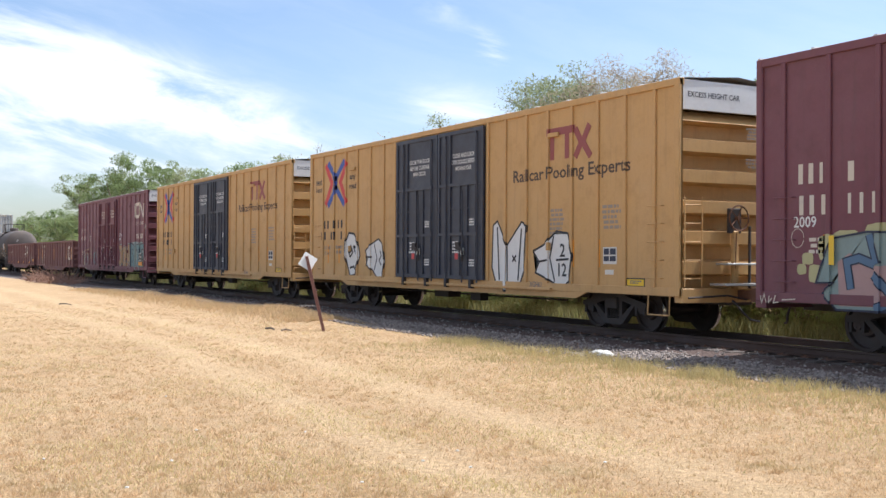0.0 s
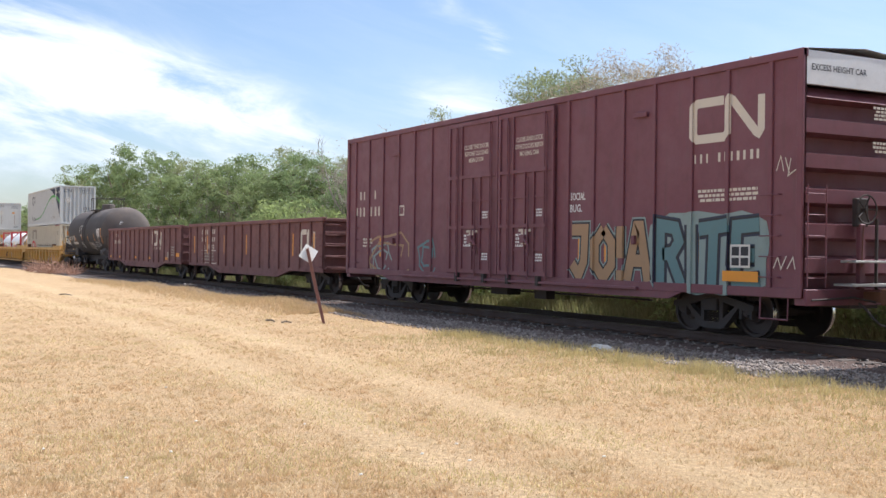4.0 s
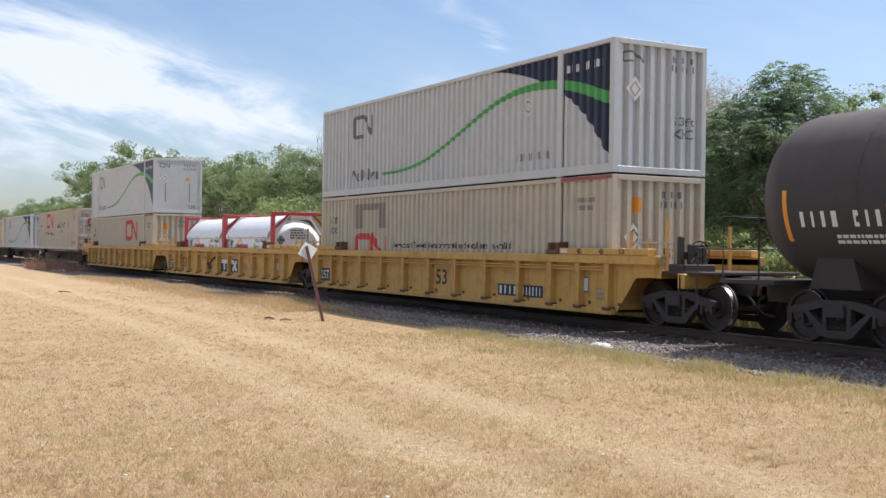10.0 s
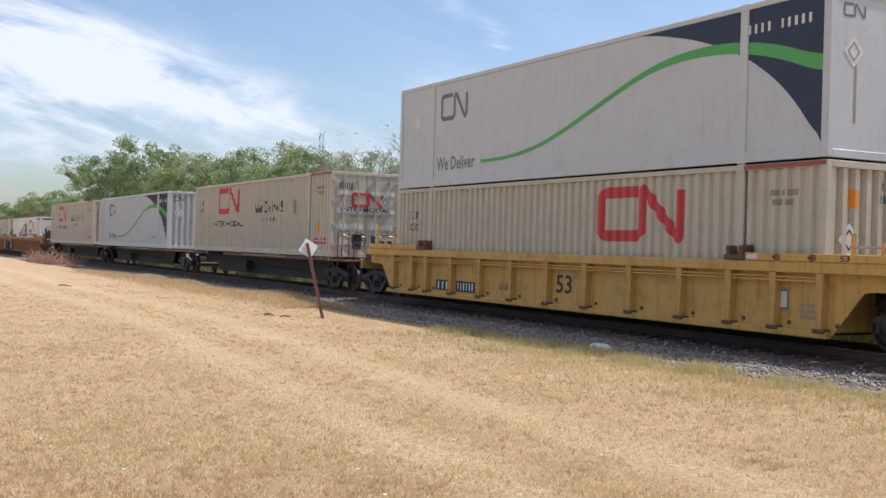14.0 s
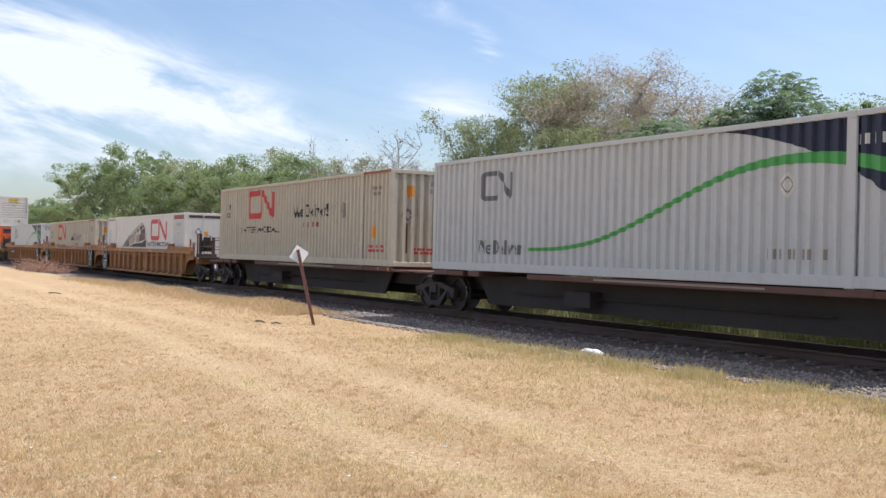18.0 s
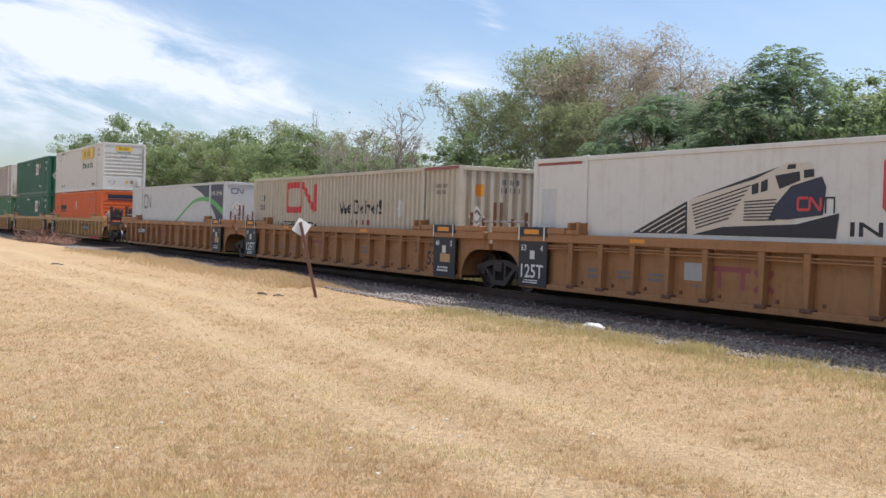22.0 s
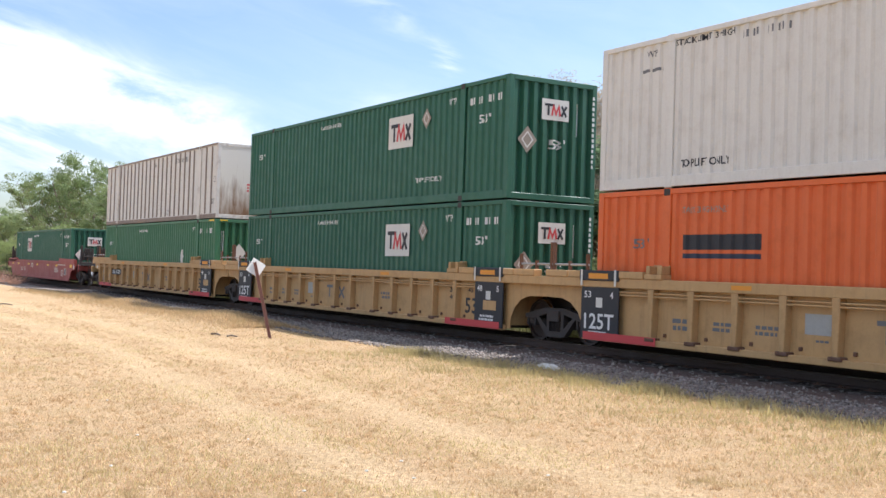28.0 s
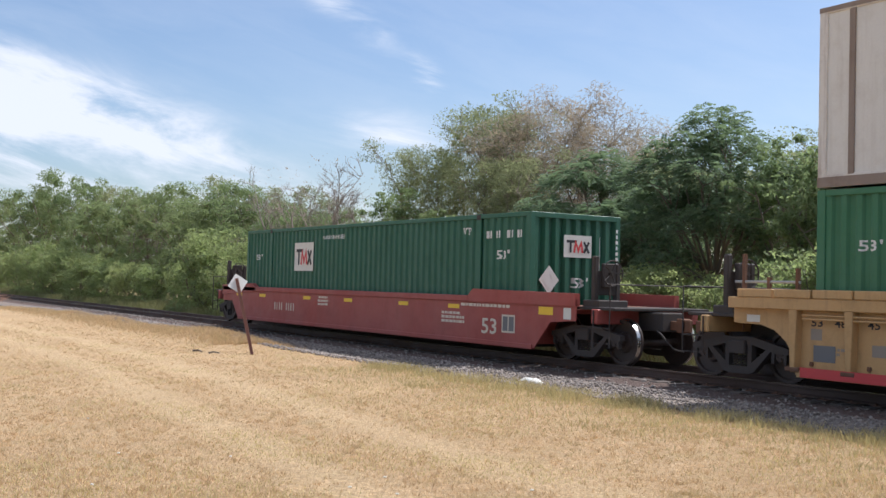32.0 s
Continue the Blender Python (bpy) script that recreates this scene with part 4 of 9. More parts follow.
def yellow_boxcar(u, graffiti):
    c = boxcar(u, "box_yellow", "tall yellow boxcar with dark blue double doors" + (" and white spray-painted figures" if graffiti else ""), True)
    # owner's mark as plain strokes, slogan
    PY = Posts(YELLOW_POSTS)
    strokes(c, [[(4.95, 4.42), (6.02, 4.42)], [(5.12, 4.40), (5.12, 3.78)], [(5.70, 4.40), (5.70, 3.78)], [(6.02, 4.42), (6.25, 4.1), (6.02, 3.78)], [(6.55, 4.46), (6.3, 4.1), (6.6, 3.76)]], 0.17, "l_maroon", ('side', PY), -HW, "owner_mark")
    text(c, "Railcar Pooling Experts", 5.72, 3.45, 4.5, 0.38, "l_brown", ('side', PY), -HW)
    for pts, m in (([(-8.25, 4.62), (-7.72, 3.98), (-8.25, 3.28)], "l_red"), ([(-6.5, 4.62), (-7.03, 3.98), (-6.5, 3.28)], "l_red"),
                   ([(-8.05, 4.66), (-7.38, 4.14), (-6.7, 4.66)], "l_blue"), ([(-8.05, 3.24), (-7.38, 3.80), (-6.7, 3.24)], "l_blue"), ([(-7.38, 4.2), (-7.38, 3.75)], "l_blue")):
        strokes(c, [pts], 0.21, m, ('side', PY), -HW - (0.003 if m == "l_blue" else 0), "painted_cross")
    text(c, "next", -8.82, 4.06, 0.52, 0.19, "l_black", 'side', SIDE)
    text(c, "load", -8.82, 3.82, 0.52, 0.19, "l_black", 'side', SIDE)
    text(c, "any", -6.05, 4.06, 0.45, 0.19, "l_black", 'side', SIDE)
    text(c, "road", -6.05, 3.82, 0.52, 0.19, "l_black", 'side', SIDE)
    code_bars(c, -7.6, 2.62, 1.7, 0.26, 6, "l_black", ('side', PY), -HW, (2,))
    code_bars(c, -7.6, 2.25, 2.2, 0.26, 8, "l_black", ('side', PY), -HW, (2, 5))
    text(c, "LD LMT", -8.05, 1.86, 0.6, 0.12, "l_tan", 'side', SIDE)
    text(c, "LT WT", -8.08, 1.66, 0.55, 0.12, "l_tan", 'side', SIDE)
    bars(c, -7.1, 1.76, 0.6, 0.32, 2, "l_tan", 'side', SIDE, 41)
    bars(c, 5.35, 2.35, 0.65, 0.62, 6, "l_tan", 'side', SIDE, 12)
    bars(c, 7.35, 2.40, 0.7, 0.55, 5, "l_tan", 'side', SIDE, 13)
    quads(c, [(7.05, 7.52, 1.42, 1.78)], "placard", 'side', SIDE, "consolidated_stencil")
    quads(c, [(7.08, 7.26, 1.62, 1.75), (7.29, 7.49, 1.62, 1.75), (7.08, 7.26, 1.48, 1.59), (7.29, 7.49, 1.48, 1.59)], "l_navy", 'side', SIDE - 0.004, "stencil_field")
    quads(c, [(7.12, 7.42, 1.20, 1.30)], "placard", 'side', SIDE, "sticker")
    quads(c, [(7.85, 8.45, 0.96, 1.14)], "l_black", 'side', SIDE, "plate")
    quads(c, [(7.88, 8.42, 0.985, 1.115)], "l_yellow", 'side', SIDE - 0.004, "plate")
    bars(c, 8.15, 1.05, 0.42, 0.08, 2, "l_grey", 'side', SIDE - 0.008, 15)
    text(c, "XGH61", 4.5, 0.93, 0.5, 0.13, "l_grey", 'side', -HW + 0.01)
    if graffiti:
        text(c, "2", 5.55, 1.72, 0.2, 0.3, "l_black", ('side', PY), -HW - 0.006)
        text(c, "12", 5.55, 1.28, 0.32, 0.3, "l_black", ('side', PY), -HW - 0.006)
        # two skulls and two cups, plain white shapes with black outlines
        def figure(outline, lines, w=0.05):
            blob(c, outline, "l_white", ('side', PY), -HW, "spray_shape", 0.004)
            strokes(c, [outline + [outline[0]]] + lines, w, "l_black", ('side', PY), -HW, "spray_line", off=0.008)
        figure([(-6.55, 2.05), (-6.3, 2.32), (-5.9, 2.28), (-5.6, 2.0), (-5.45, 1.6), (-5.65, 1.3), (-5.85, 0.98), (-6.2, 0.95), (-6.4, 1.3), (-6.6, 1.6)],
               [[(-6.35, 1.75), (-6.15, 1.9), (-6.0, 1.7), (-6.2, 1.55), (-6.35, 1.75)], [(-5.95, 1.9), (-5.75, 1.85), (-5.78, 1.65), (-5.95, 1.9)], [(-6.2, 1.2), (-5.9, 1.25), (-5.75, 1.1)], [(-6.35, 1.7), (-6.1, 1.85)], [(-6.3, 1.65), (-6.08, 1.78)]], 0.07)
        figure([(-5.05, 1.75), (-4.6, 1.95), (-4.1, 2.1), (-3.75, 1.9), (-3.65, 1.4), (-3.8, 0.95), (-4.15, 0.88), (-4.5, 1.15), (-5.0, 1.3), (-4.9, 1.5)],
               [[(-4.4, 1.95), (-4.2, 1.5), (-4.4, 1.15)], [(-4.0, 1.75), (-3.9, 1.6), (-4.05, 1.45), (-3.9, 1.3)], [(-5.0, 1.55), (-4.55, 1.55)]], 0.05)
        figure([(2.55, 2.35), (2.75, 2.45), (3.2, 1.85), (3.85, 2.4), (4.1, 2.3), (4.0, 1.3), (3.75, 0.86), (3.3, 0.72), (2.75, 0.80), (2.5, 1.3)],
               [[(3.2, 1.85), (3.22, 0.8)], [(2.75, 2.3), (2.85, 1.0)], [(3.85, 2.25), (3.7, 1.0)], [(3.45, 1.6), (3.62, 1.45)], [(3.45, 1.45), (3.62, 1.6)]], 0.05)
        figure([(4.35, 1.7), (4.8, 1.85), (5.3, 2.15), (5.75, 2.1), (5.95, 1.6), (5.85, 1.05), (5.5, 0.85), (5.0, 1.05), (4.45, 1.2), (4.6, 1.45)],
               [[(5.2, 2.05), (5.05, 1.55), (5.25, 1.0)], [(5.3, 1.5), (5.8, 1.52)], [(4.5, 1.45), (5.0, 1.5)]], 0.05)
    return c


def maroon_boxcar(u, big):
    c = boxcar(u, "box_red", "tall maroon boxcar with plug doors and spray-painted lower side", False)
    PM = ('side', Posts(MAROON_POSTS))
    if big:
        strokes(c, worm(7.65, 4.05, 1.75, 0.68), 0.17, "l_cream", PM, -HW, "railway_emblem")
        code_bars(c, 7.65, 3.34, 1.8, 0.17, 11, "l_cream", PM, -HW, (3,))
        code_bars(c, -8.0, 3.22, 1.3, 0.26, 5, "l_cream", 'side', SIDE, (2, 3))
        code_bars(c, -8.0, 2.72, 1.9, 0.28, 7, "l_cream", 'side', SIDE, (3,))
        quads(c, [(-5.85, -5.52, 2.55, 2.85)], "l_cream", 'side', SIDE, "stencil")
        quads(c, [(-5.80, -5.57, 2.60, 2.80)], "box_red", 'side', SIDE - 0.003, "stencil")
        text(c, "SOCIAL", 3.02, 2.78, 0.55, 0.17, "l_white", 'side', SIDE)
        text(c, "BUG.", 2.95, 2.52, 0.45, 0.17, "l_white", 'side', SIDE)
        pieces = []
        back = (5.40, 8.75, 0.78, 2.32)
        shapes = {"hook": [[(0.1, 0.95), (0.75, 0.95), (0.7, 0.35), (0.45, 0.08), (0.12, 0.3)]], "ring": [[(0.5, 0.95), (0.12, 0.7), (0.12, 0.3), (0.5, 0.05), (0.88, 0.3), (0.88, 0.7), (0.5, 0.95)]],
                  "dash": [[(0.5, 1.0), (0.5, 0.42)], [(0.5, 0.2), (0.5, 0.02)]], "peak": [[(0.05, 0.02), (0.45, 0.98), (0.6, 0.98), (0.95, 0.02)], [(0.3, 0.38), (0.75, 0.38)]],
                  "bow": [[(0.12, 0.0), (0.12, 1.0), (0.7, 0.95), (0.85, 0.72), (0.6, 0.52), (0.2, 0.5)], [(0.5, 0.5), (0.95, 0.0)]], "bar": [[(0.5, 0.0), (0.45, 1.0)]],
                  "tee": [[(0.0, 0.92), (1.0, 0.98)], [(0.5, 0.9), (0.45, 0.0)]], "comb": [[(0.95, 0.98), (0.15, 0.95), (0.1, 0.5), (0.8, 0.5)], [(0.1, 0.5), (0.15, 0.05), (1.0, 0.1)]]}
        for name, x0, x1, fill in (("hook", 2.75, 3.5, "g_tan"), ("ring", 3.6, 4.35, "g_tan"), ("dash", 4.35, 4.75, "g_tan"), ("peak", 4.75, 5.5, "g_tan"),
                                   ("bow", 5.75, 6.5, "g_teal"), ("bar", 6.55, 6.95, "g_mint"), ("tee", 6.95, 7.75, "g_teal"), ("comb", 7.85, 8.55, "g_teal")):
            lines = [[(x0 + (x1 - x0) * a, 0.95 + 1.15 * b) for a, b in l] for l in shapes[name]]
            strokes(c, lines, 0.40, "g_mint" if fill == "g_tan" else "l_navy", PM, -HW - 0.002, "spray_line")
            strokes(c, lines, 0.33, "l_black", PM, -HW - 0.005, "spray_line")
            strokes(c, lines, 0.25, fill, PM, -HW - 0.008, "spray_line")
    else:
        # the car ahead: its running number and pale letters show
        code_bars(c, -8.3, 2.98, 0.66, 0.34, 3, "l_cream", 'side', SIDE)
        code_bars(c, -7.46, 2.97, 0.28, 0.32, 1, "l_cream", 'side', SIDE)
        code_bars(c, -8.27, 2.45, 0.70, 0.33, 3, "l_cream", 'side', SIDE)
        code_bars(c, -7.24, 2.45, 0.74, 0.33, 3, "l_cream", 'side', SIDE)
        text(c, "2009", -8.44, 2.17, 0.5, 0.19, "l_white", PM, -HW)
        pieces = [((-5.4, -3.6, 0.85, 2.2), "g_rose"), ((3.0, 5.0, 0.9, 2.2), "g_teal")]
        back = (-6.9, -3.4, 0.84, 1.9)
        # large pale letters with blue inlays over a lime cloud
        for i, (x0, x1, z0, z1) in enumerate(((-8.15, -7.7, 1.5, 1.95), (-7.9, -7.2, 1.55, 2.0), (-7.2, -6.5, 1.6, 2.12), (-8.5, -8.25, 1.45, 1.65), (-8.35, -8.0, 1.15, 1.45), (-8.6, -8.4, 1.28, 1.46))):
            blob(c, wavy(x0, x1, z0, z1, seed=70 + i, n=16, amp=0.07), "g_lime", PM, -HW - 0.001 * i, "spray_shape")
        letter = [(-8.08, 1.42), (-7.81, 1.89), (-7.13, 1.98), (-6.3, 1.95), (-5.9, 0.72), (-7.75, 0.72), (-8.03, 0.98), (-7.81, 1.16), (-8.18, 1.15)]
        blob(c, letter, "g_mint", PM, -HW - 0.010, "spray_shape")
        blob(c, [(-7.73, 1.50), (-7.49, 1.64), (-6.97, 1.43), (-6.2, 1.5), (-6.0, 0.80), (-7.7, 0.78)], "g_rose", PM, -HW - 0.013, "spray_shape")
        inlays = [[(-7.46, 1.06), (-7.54, 1.50), (-7.3, 1.56), (-6.97, 1.45)], [(-7.1, 1.94), (-6.95, 1.46)], [(-7.02, 1.3), (-6.72, 1.02), (-6.5, 1.2)], [(-6.97, 0.76), (-6.7, 0.86), (-6.4, 1.6)], [(-6.3, 1.8), (-6.0, 1.1)]]
        for i, l in enumerate(inlays):
            strokes(c, [l], 0.17, "l_navy", PM, -HW - 0.016 - 0.001 * i, "spray_line")
            strokes(c, [l], 0.12, "g_blue", PM, -HW - 0.022 - 0.001 * i, "spray_line")
        strokes(c, [letter + [letter[0]]], 0.035, "l_navy", PM, -HW - 0.028, "spray_line")
        strokes(c, [[(-9.42, 0.92), (-9.38, 0.78), (-9.32, 0.92), (-9.27, 0.78)], [(-9.2, 0.9), (-9.22, 0.78), (-9.14, 0.86)], [(-9.05, 0.92), (-9.1, 0.78), (-8.98, 0.8)], [(-8.9, 0.84), (-8.6, 0.86)]], 0.022, "l_cream", 'side', SIDE - 0.05, "spray_line")
        strokes(c, [[(-8.6 + 0.14 * math.cos(q * 0.5), 1.9 + 0.16 * math.sin(q * 0.5)) for q in range(13)]], 0.012, "l_cream", 'side', SIDE, "spray_line")
        quads(c, [(-7.86, -7.75, 1.45, 1.93)], "l_yellow", 'side', -HW - 0.034, "reflector")
    k = SIDE - 0.002
    blob(c, wavy(*back, seed=5, n=30, amp=0.06), "g_mint" if big else "g_lime", PM, -HW, "spray_shape")
    for i, (r, m) in enumerate(pieces):
        o = wavy(*r, seed=20 + i, n=14, amp=0.13)
        blob(c, o, m, PM, -HW - 0.003 * (1 + i % 3), "spray_shape")
        x0, x1, z0, z1 = r
        lines = [o + [o[0]], [(x0 + 0.25 * (x1 - x0), z1 - 0.3), (x0 + 0.3 * (x1 - x0), z0 + 0.35), (x0 + 0.6 * (x1 - x0), z0 + 0.3)], [(x0 + 0.55 * (x1 - x0), z1 - 0.35), (x0 + 0.7 * (x1 - x0), z0 + 0.7)]]
        strokes(c, lines, 0.045, "l_navy" if m != "g_tan" else "l_black", PM, -HW - 0.012, "spray_line")
    bars(c, 7.7, 2.62, 1.6, 0.26, 3, "l_cream", 'side', SIDE, 31)
    quads(c, [(7.85, 8.35, 1.30, 1.72)], "placard", 'side', -HW - 0.014, "consolidated_stencil")
    quads(c, [(7.89, 8.08, 1.52, 1.68), (8.12, 8.31, 1.52, 1.68), (7.89, 8.08, 1.34, 1.48), (8.12, 8.31, 1.34, 1.48)], "l_black", 'side', -HW - 0.018, "stencil_field")
    quads(c, [(7.65, 8.55, 1.05, 1.24)], "l_orange", 'side', -HW - 0.014, "plate")
    text(c, "EXCESS HEIGHT", 8.1, 1.145, 0.8, 0.10, "l_maroon", 'side', k - 0.018)
    strokes(c, [[(8.95, 3.0), (9.05, 3.25), (9.12, 2.98)], [(9.15, 3.22), (9.25, 2.95)], [(9.28, 3.2), (9.22, 2.9), (9.4, 3.0)]], 0.02, "l_cream", 'side', SIDE - 0.05, "spray_line")
    strokes(c, [[(8.9, 1.3), (9.0, 1.5), (9.08, 1.3), (9.2, 1.52)], [(9.22, 1.3), (9.35, 1.5), (9.4, 1.3)]], 0.025, "l_cream", 'side', SIDE - 0.05, "spray_line")
    bars(c, -8.0, 1.75, 0.8, 0.3, 3, "l_cream", 'side', SIDE, 33)
    if big:
        for r, m, sd in (((-7.9, -5.2, 0.72, 2.0), "g_tan", 61), ((-7.6, -6.4, 0.8, 1.7), "g_mint", 62), ((-4.6, -3.6, 0.9, 1.8), "g_teal", 63)):
            strokes(c, [wavy(*r, seed=sd, n=12, amp=0.2), wavy(r[0] + .2, r[1] - .2, r[2] + .2, r[3] - .2, seed=sd + 5, n=9, amp=0.3)], 0.07, m, 'side', SIDE, "spray_line")
    return c


def gondola(u, label, kind):
    c = on_track("gondola_car", u, label, "gondola", group="freight cars")
    a, hw, z0, z1 = 8.12, 1.50, 0.76, 2.60
    for s in (-1, 1):
        bm = bmesh.new()
        o = [(-a, 0.76), (-5.0, 0.76), (-3.6, 0.50), (3.6, 0.50), (5.0, 0.76), (a, 0.76), (a, z1), (-a, z1)]
        prism(bm, o, s * (hw - 0.10), s * (hw - 0.06))
        part("side_sheet", finish(bm), "gon_red", c)
        bm = boxes((-a, a, min(s * (hw - 0.14), s * (hw + 0.02)), max(s * (hw - 0.14), s * (hw + 0.02)), z1 - 0.10, z1 + 0.04))
        part("top_chord", bevelled(bm, 0.015), "gon_red", c)
        bm = bmesh.new()
        prism(bm, [(-a, 0.76), (-5.0, 0.76), (-3.6, 0.50), (3.6, 0.50), (5.0, 0.76), (a, 0.76), (a, 0.88), (4.95, 0.88), (3.55, 0.62), (-3.55, 0.62), (-4.95, 0.88), (-a, 0.88)], s * (hw - 0.14), s * (hw - 0.02))
        part("bottom_chord", finish(bm), "gon_red", c)
    n = 16
    pm = mesh_of("stake", bevelled(boxes((-0.065, 0.065, -hw, -hw + 0.07, 0.80, z1 - 0.1)), 0.015), "gon_red")
    pf = mesh_of("stake", bevelled(boxes((-0.065, 0.065, hw - 0.07, hw, 0.80, z1 - 0.1)), 0.015), "gon_red")
    for i in range(n):
        x = -a + 0.12 + (2 * a - 0.24) * i / (n - 1)
        shared("stake", pm, c, pose(x, 0, 0))
        shared("stake", pf, c, pose(x, 0, 0))
    for s in (-1, 1):
        part("end_sheet", boxes((*sorted((s * (a - 0.10), s * (a - 0.02))), -hw + 0.06, hw - 0.06, z0, z1)), "gon_red", c)
        for z in (0.85, 1.25, 1.65, 2.05, 2.5):
            part("end_rib", bevelled(boxes((*sorted((s * (a - 0.02), s * (a + 0.07))), -hw + 0.08, hw - 0.08, z, z + 0.10)), 0.01), "gon_red", c)
        coupler(c, s * (a + 0.3), s)
        air_hose(c, s * (a + 0.2), s)
    part("floor", boxes((-a + 0.1, a - 0.1, -hw + 0.12, hw - 0.12, 0.80, 0.88)), "rust", c)
    part("center_sill", bevelled(boxes((-a - 0.1, a + 0.1, -0.28, 0.28, 0.52, 0.80)), 0.02), "frame", c)
    ladder(c, 'side', 7.65, 8.05, [0.95 + 0.36 * i for i in range(4)], -hw + 0.0, "gon_red")
    ladder(c, 'side', -8.05, -7.65, [0.95 + 0.36 * i for i in range(4)], -hw + 0.0, "gon_red")
    ladder(c, 'end', -1.4, -0.95, [0.95 + 0.36 * i for i in range(5)], a + 0.02, "gon_red")
    hand_brake(c, a + 0.10, 0.55, 1.9, "rust", 0.24)
    for x in (-6.6, 6.6):
        truck(c, x)
    y = -hw + 0.06
    if kind == "emblem":
        strokes(c, worm(3.25, 2.02, 1.75, 0.62), 0.16, "l_cream", 'side', y, "railway_emblem")
        code_bars(c, 3.25, 1.50, 1.8, 0.14, 10, "l_cream", 'side', y, (3,))
        code_bars(c, -6.0, 2.25, 0.7, 0.2, 3, "l_cream", 'side', y)
        code_bars(c, -5.8, 1.85, 1.6, 0.2, 6, "l_cream", 'side', y, (2,))
        bars(c, 6.4, 1.35, 0.7, 0.5, 4, "l_tan", 'side', y, 3)
        quads(c, [(5.35, 5.95, 1.02, 1.32)], "l_tan", 'side', y, "stencil")
        quads(c, [(5.62, 5.9, 0.86, 1.0)], "placard", 'side', y - 0.003, "sticker")
        for x, w in ((-7.75, 0.3), (-5.35, 0.35), (-1.55, 0.42), (1.55, 0.42), (5.0, 0.4)):
            quads(c, [(x, x + w, 0.93, 1.05)], "l_orange", 'side', y - 0.003, "reflector")
        quads(c, [(7.0, 7.55, 1.10, 1.28)], "l_orange", 'side', y - 0.003, "reflector")
    else:
        code_bars(c, -5.2, 2.26, 2.1, 0.2, 8, "l_cream", 'side', y, (4,))
        code_bars(c, -5.2, 1.93, 2.1, 0.2, 8, "l_cream", 'side', y, (4,))
        code_bars(c, -5.2, 1.60, 1.8, 0.2, 8, "l_cream", 'side', y, (2,))
        bars(c, -5.3, 1.15, 1.9, 0.40, 3, "l_tan", 'side', y, 7)
        quads(c, [(-6.2, -5.4, 1.42, 1.46), (-5.0, -4.1, 1.42, 1.46)], "l_cream", 'side', y, "stripe")
        quads(c, [(-6.2, -4.0, 0.86, 0.90)], "l_cream", 'side', y, "stripe")
        for x in (-7.35, -5.35, -2.9, 0.0, 2.6, 5.2, 7.2):
            quads(c, [(x - 0.05, x + 0.05, 1.3, 2.1)], "l_orange", 'side', y - 0.003, "reflector")
        strokes(c, worm(6.6, 1.75, 1.2, 0.8), 0.18, "l_cream", 'side', y, "railway_emblem")
    return c


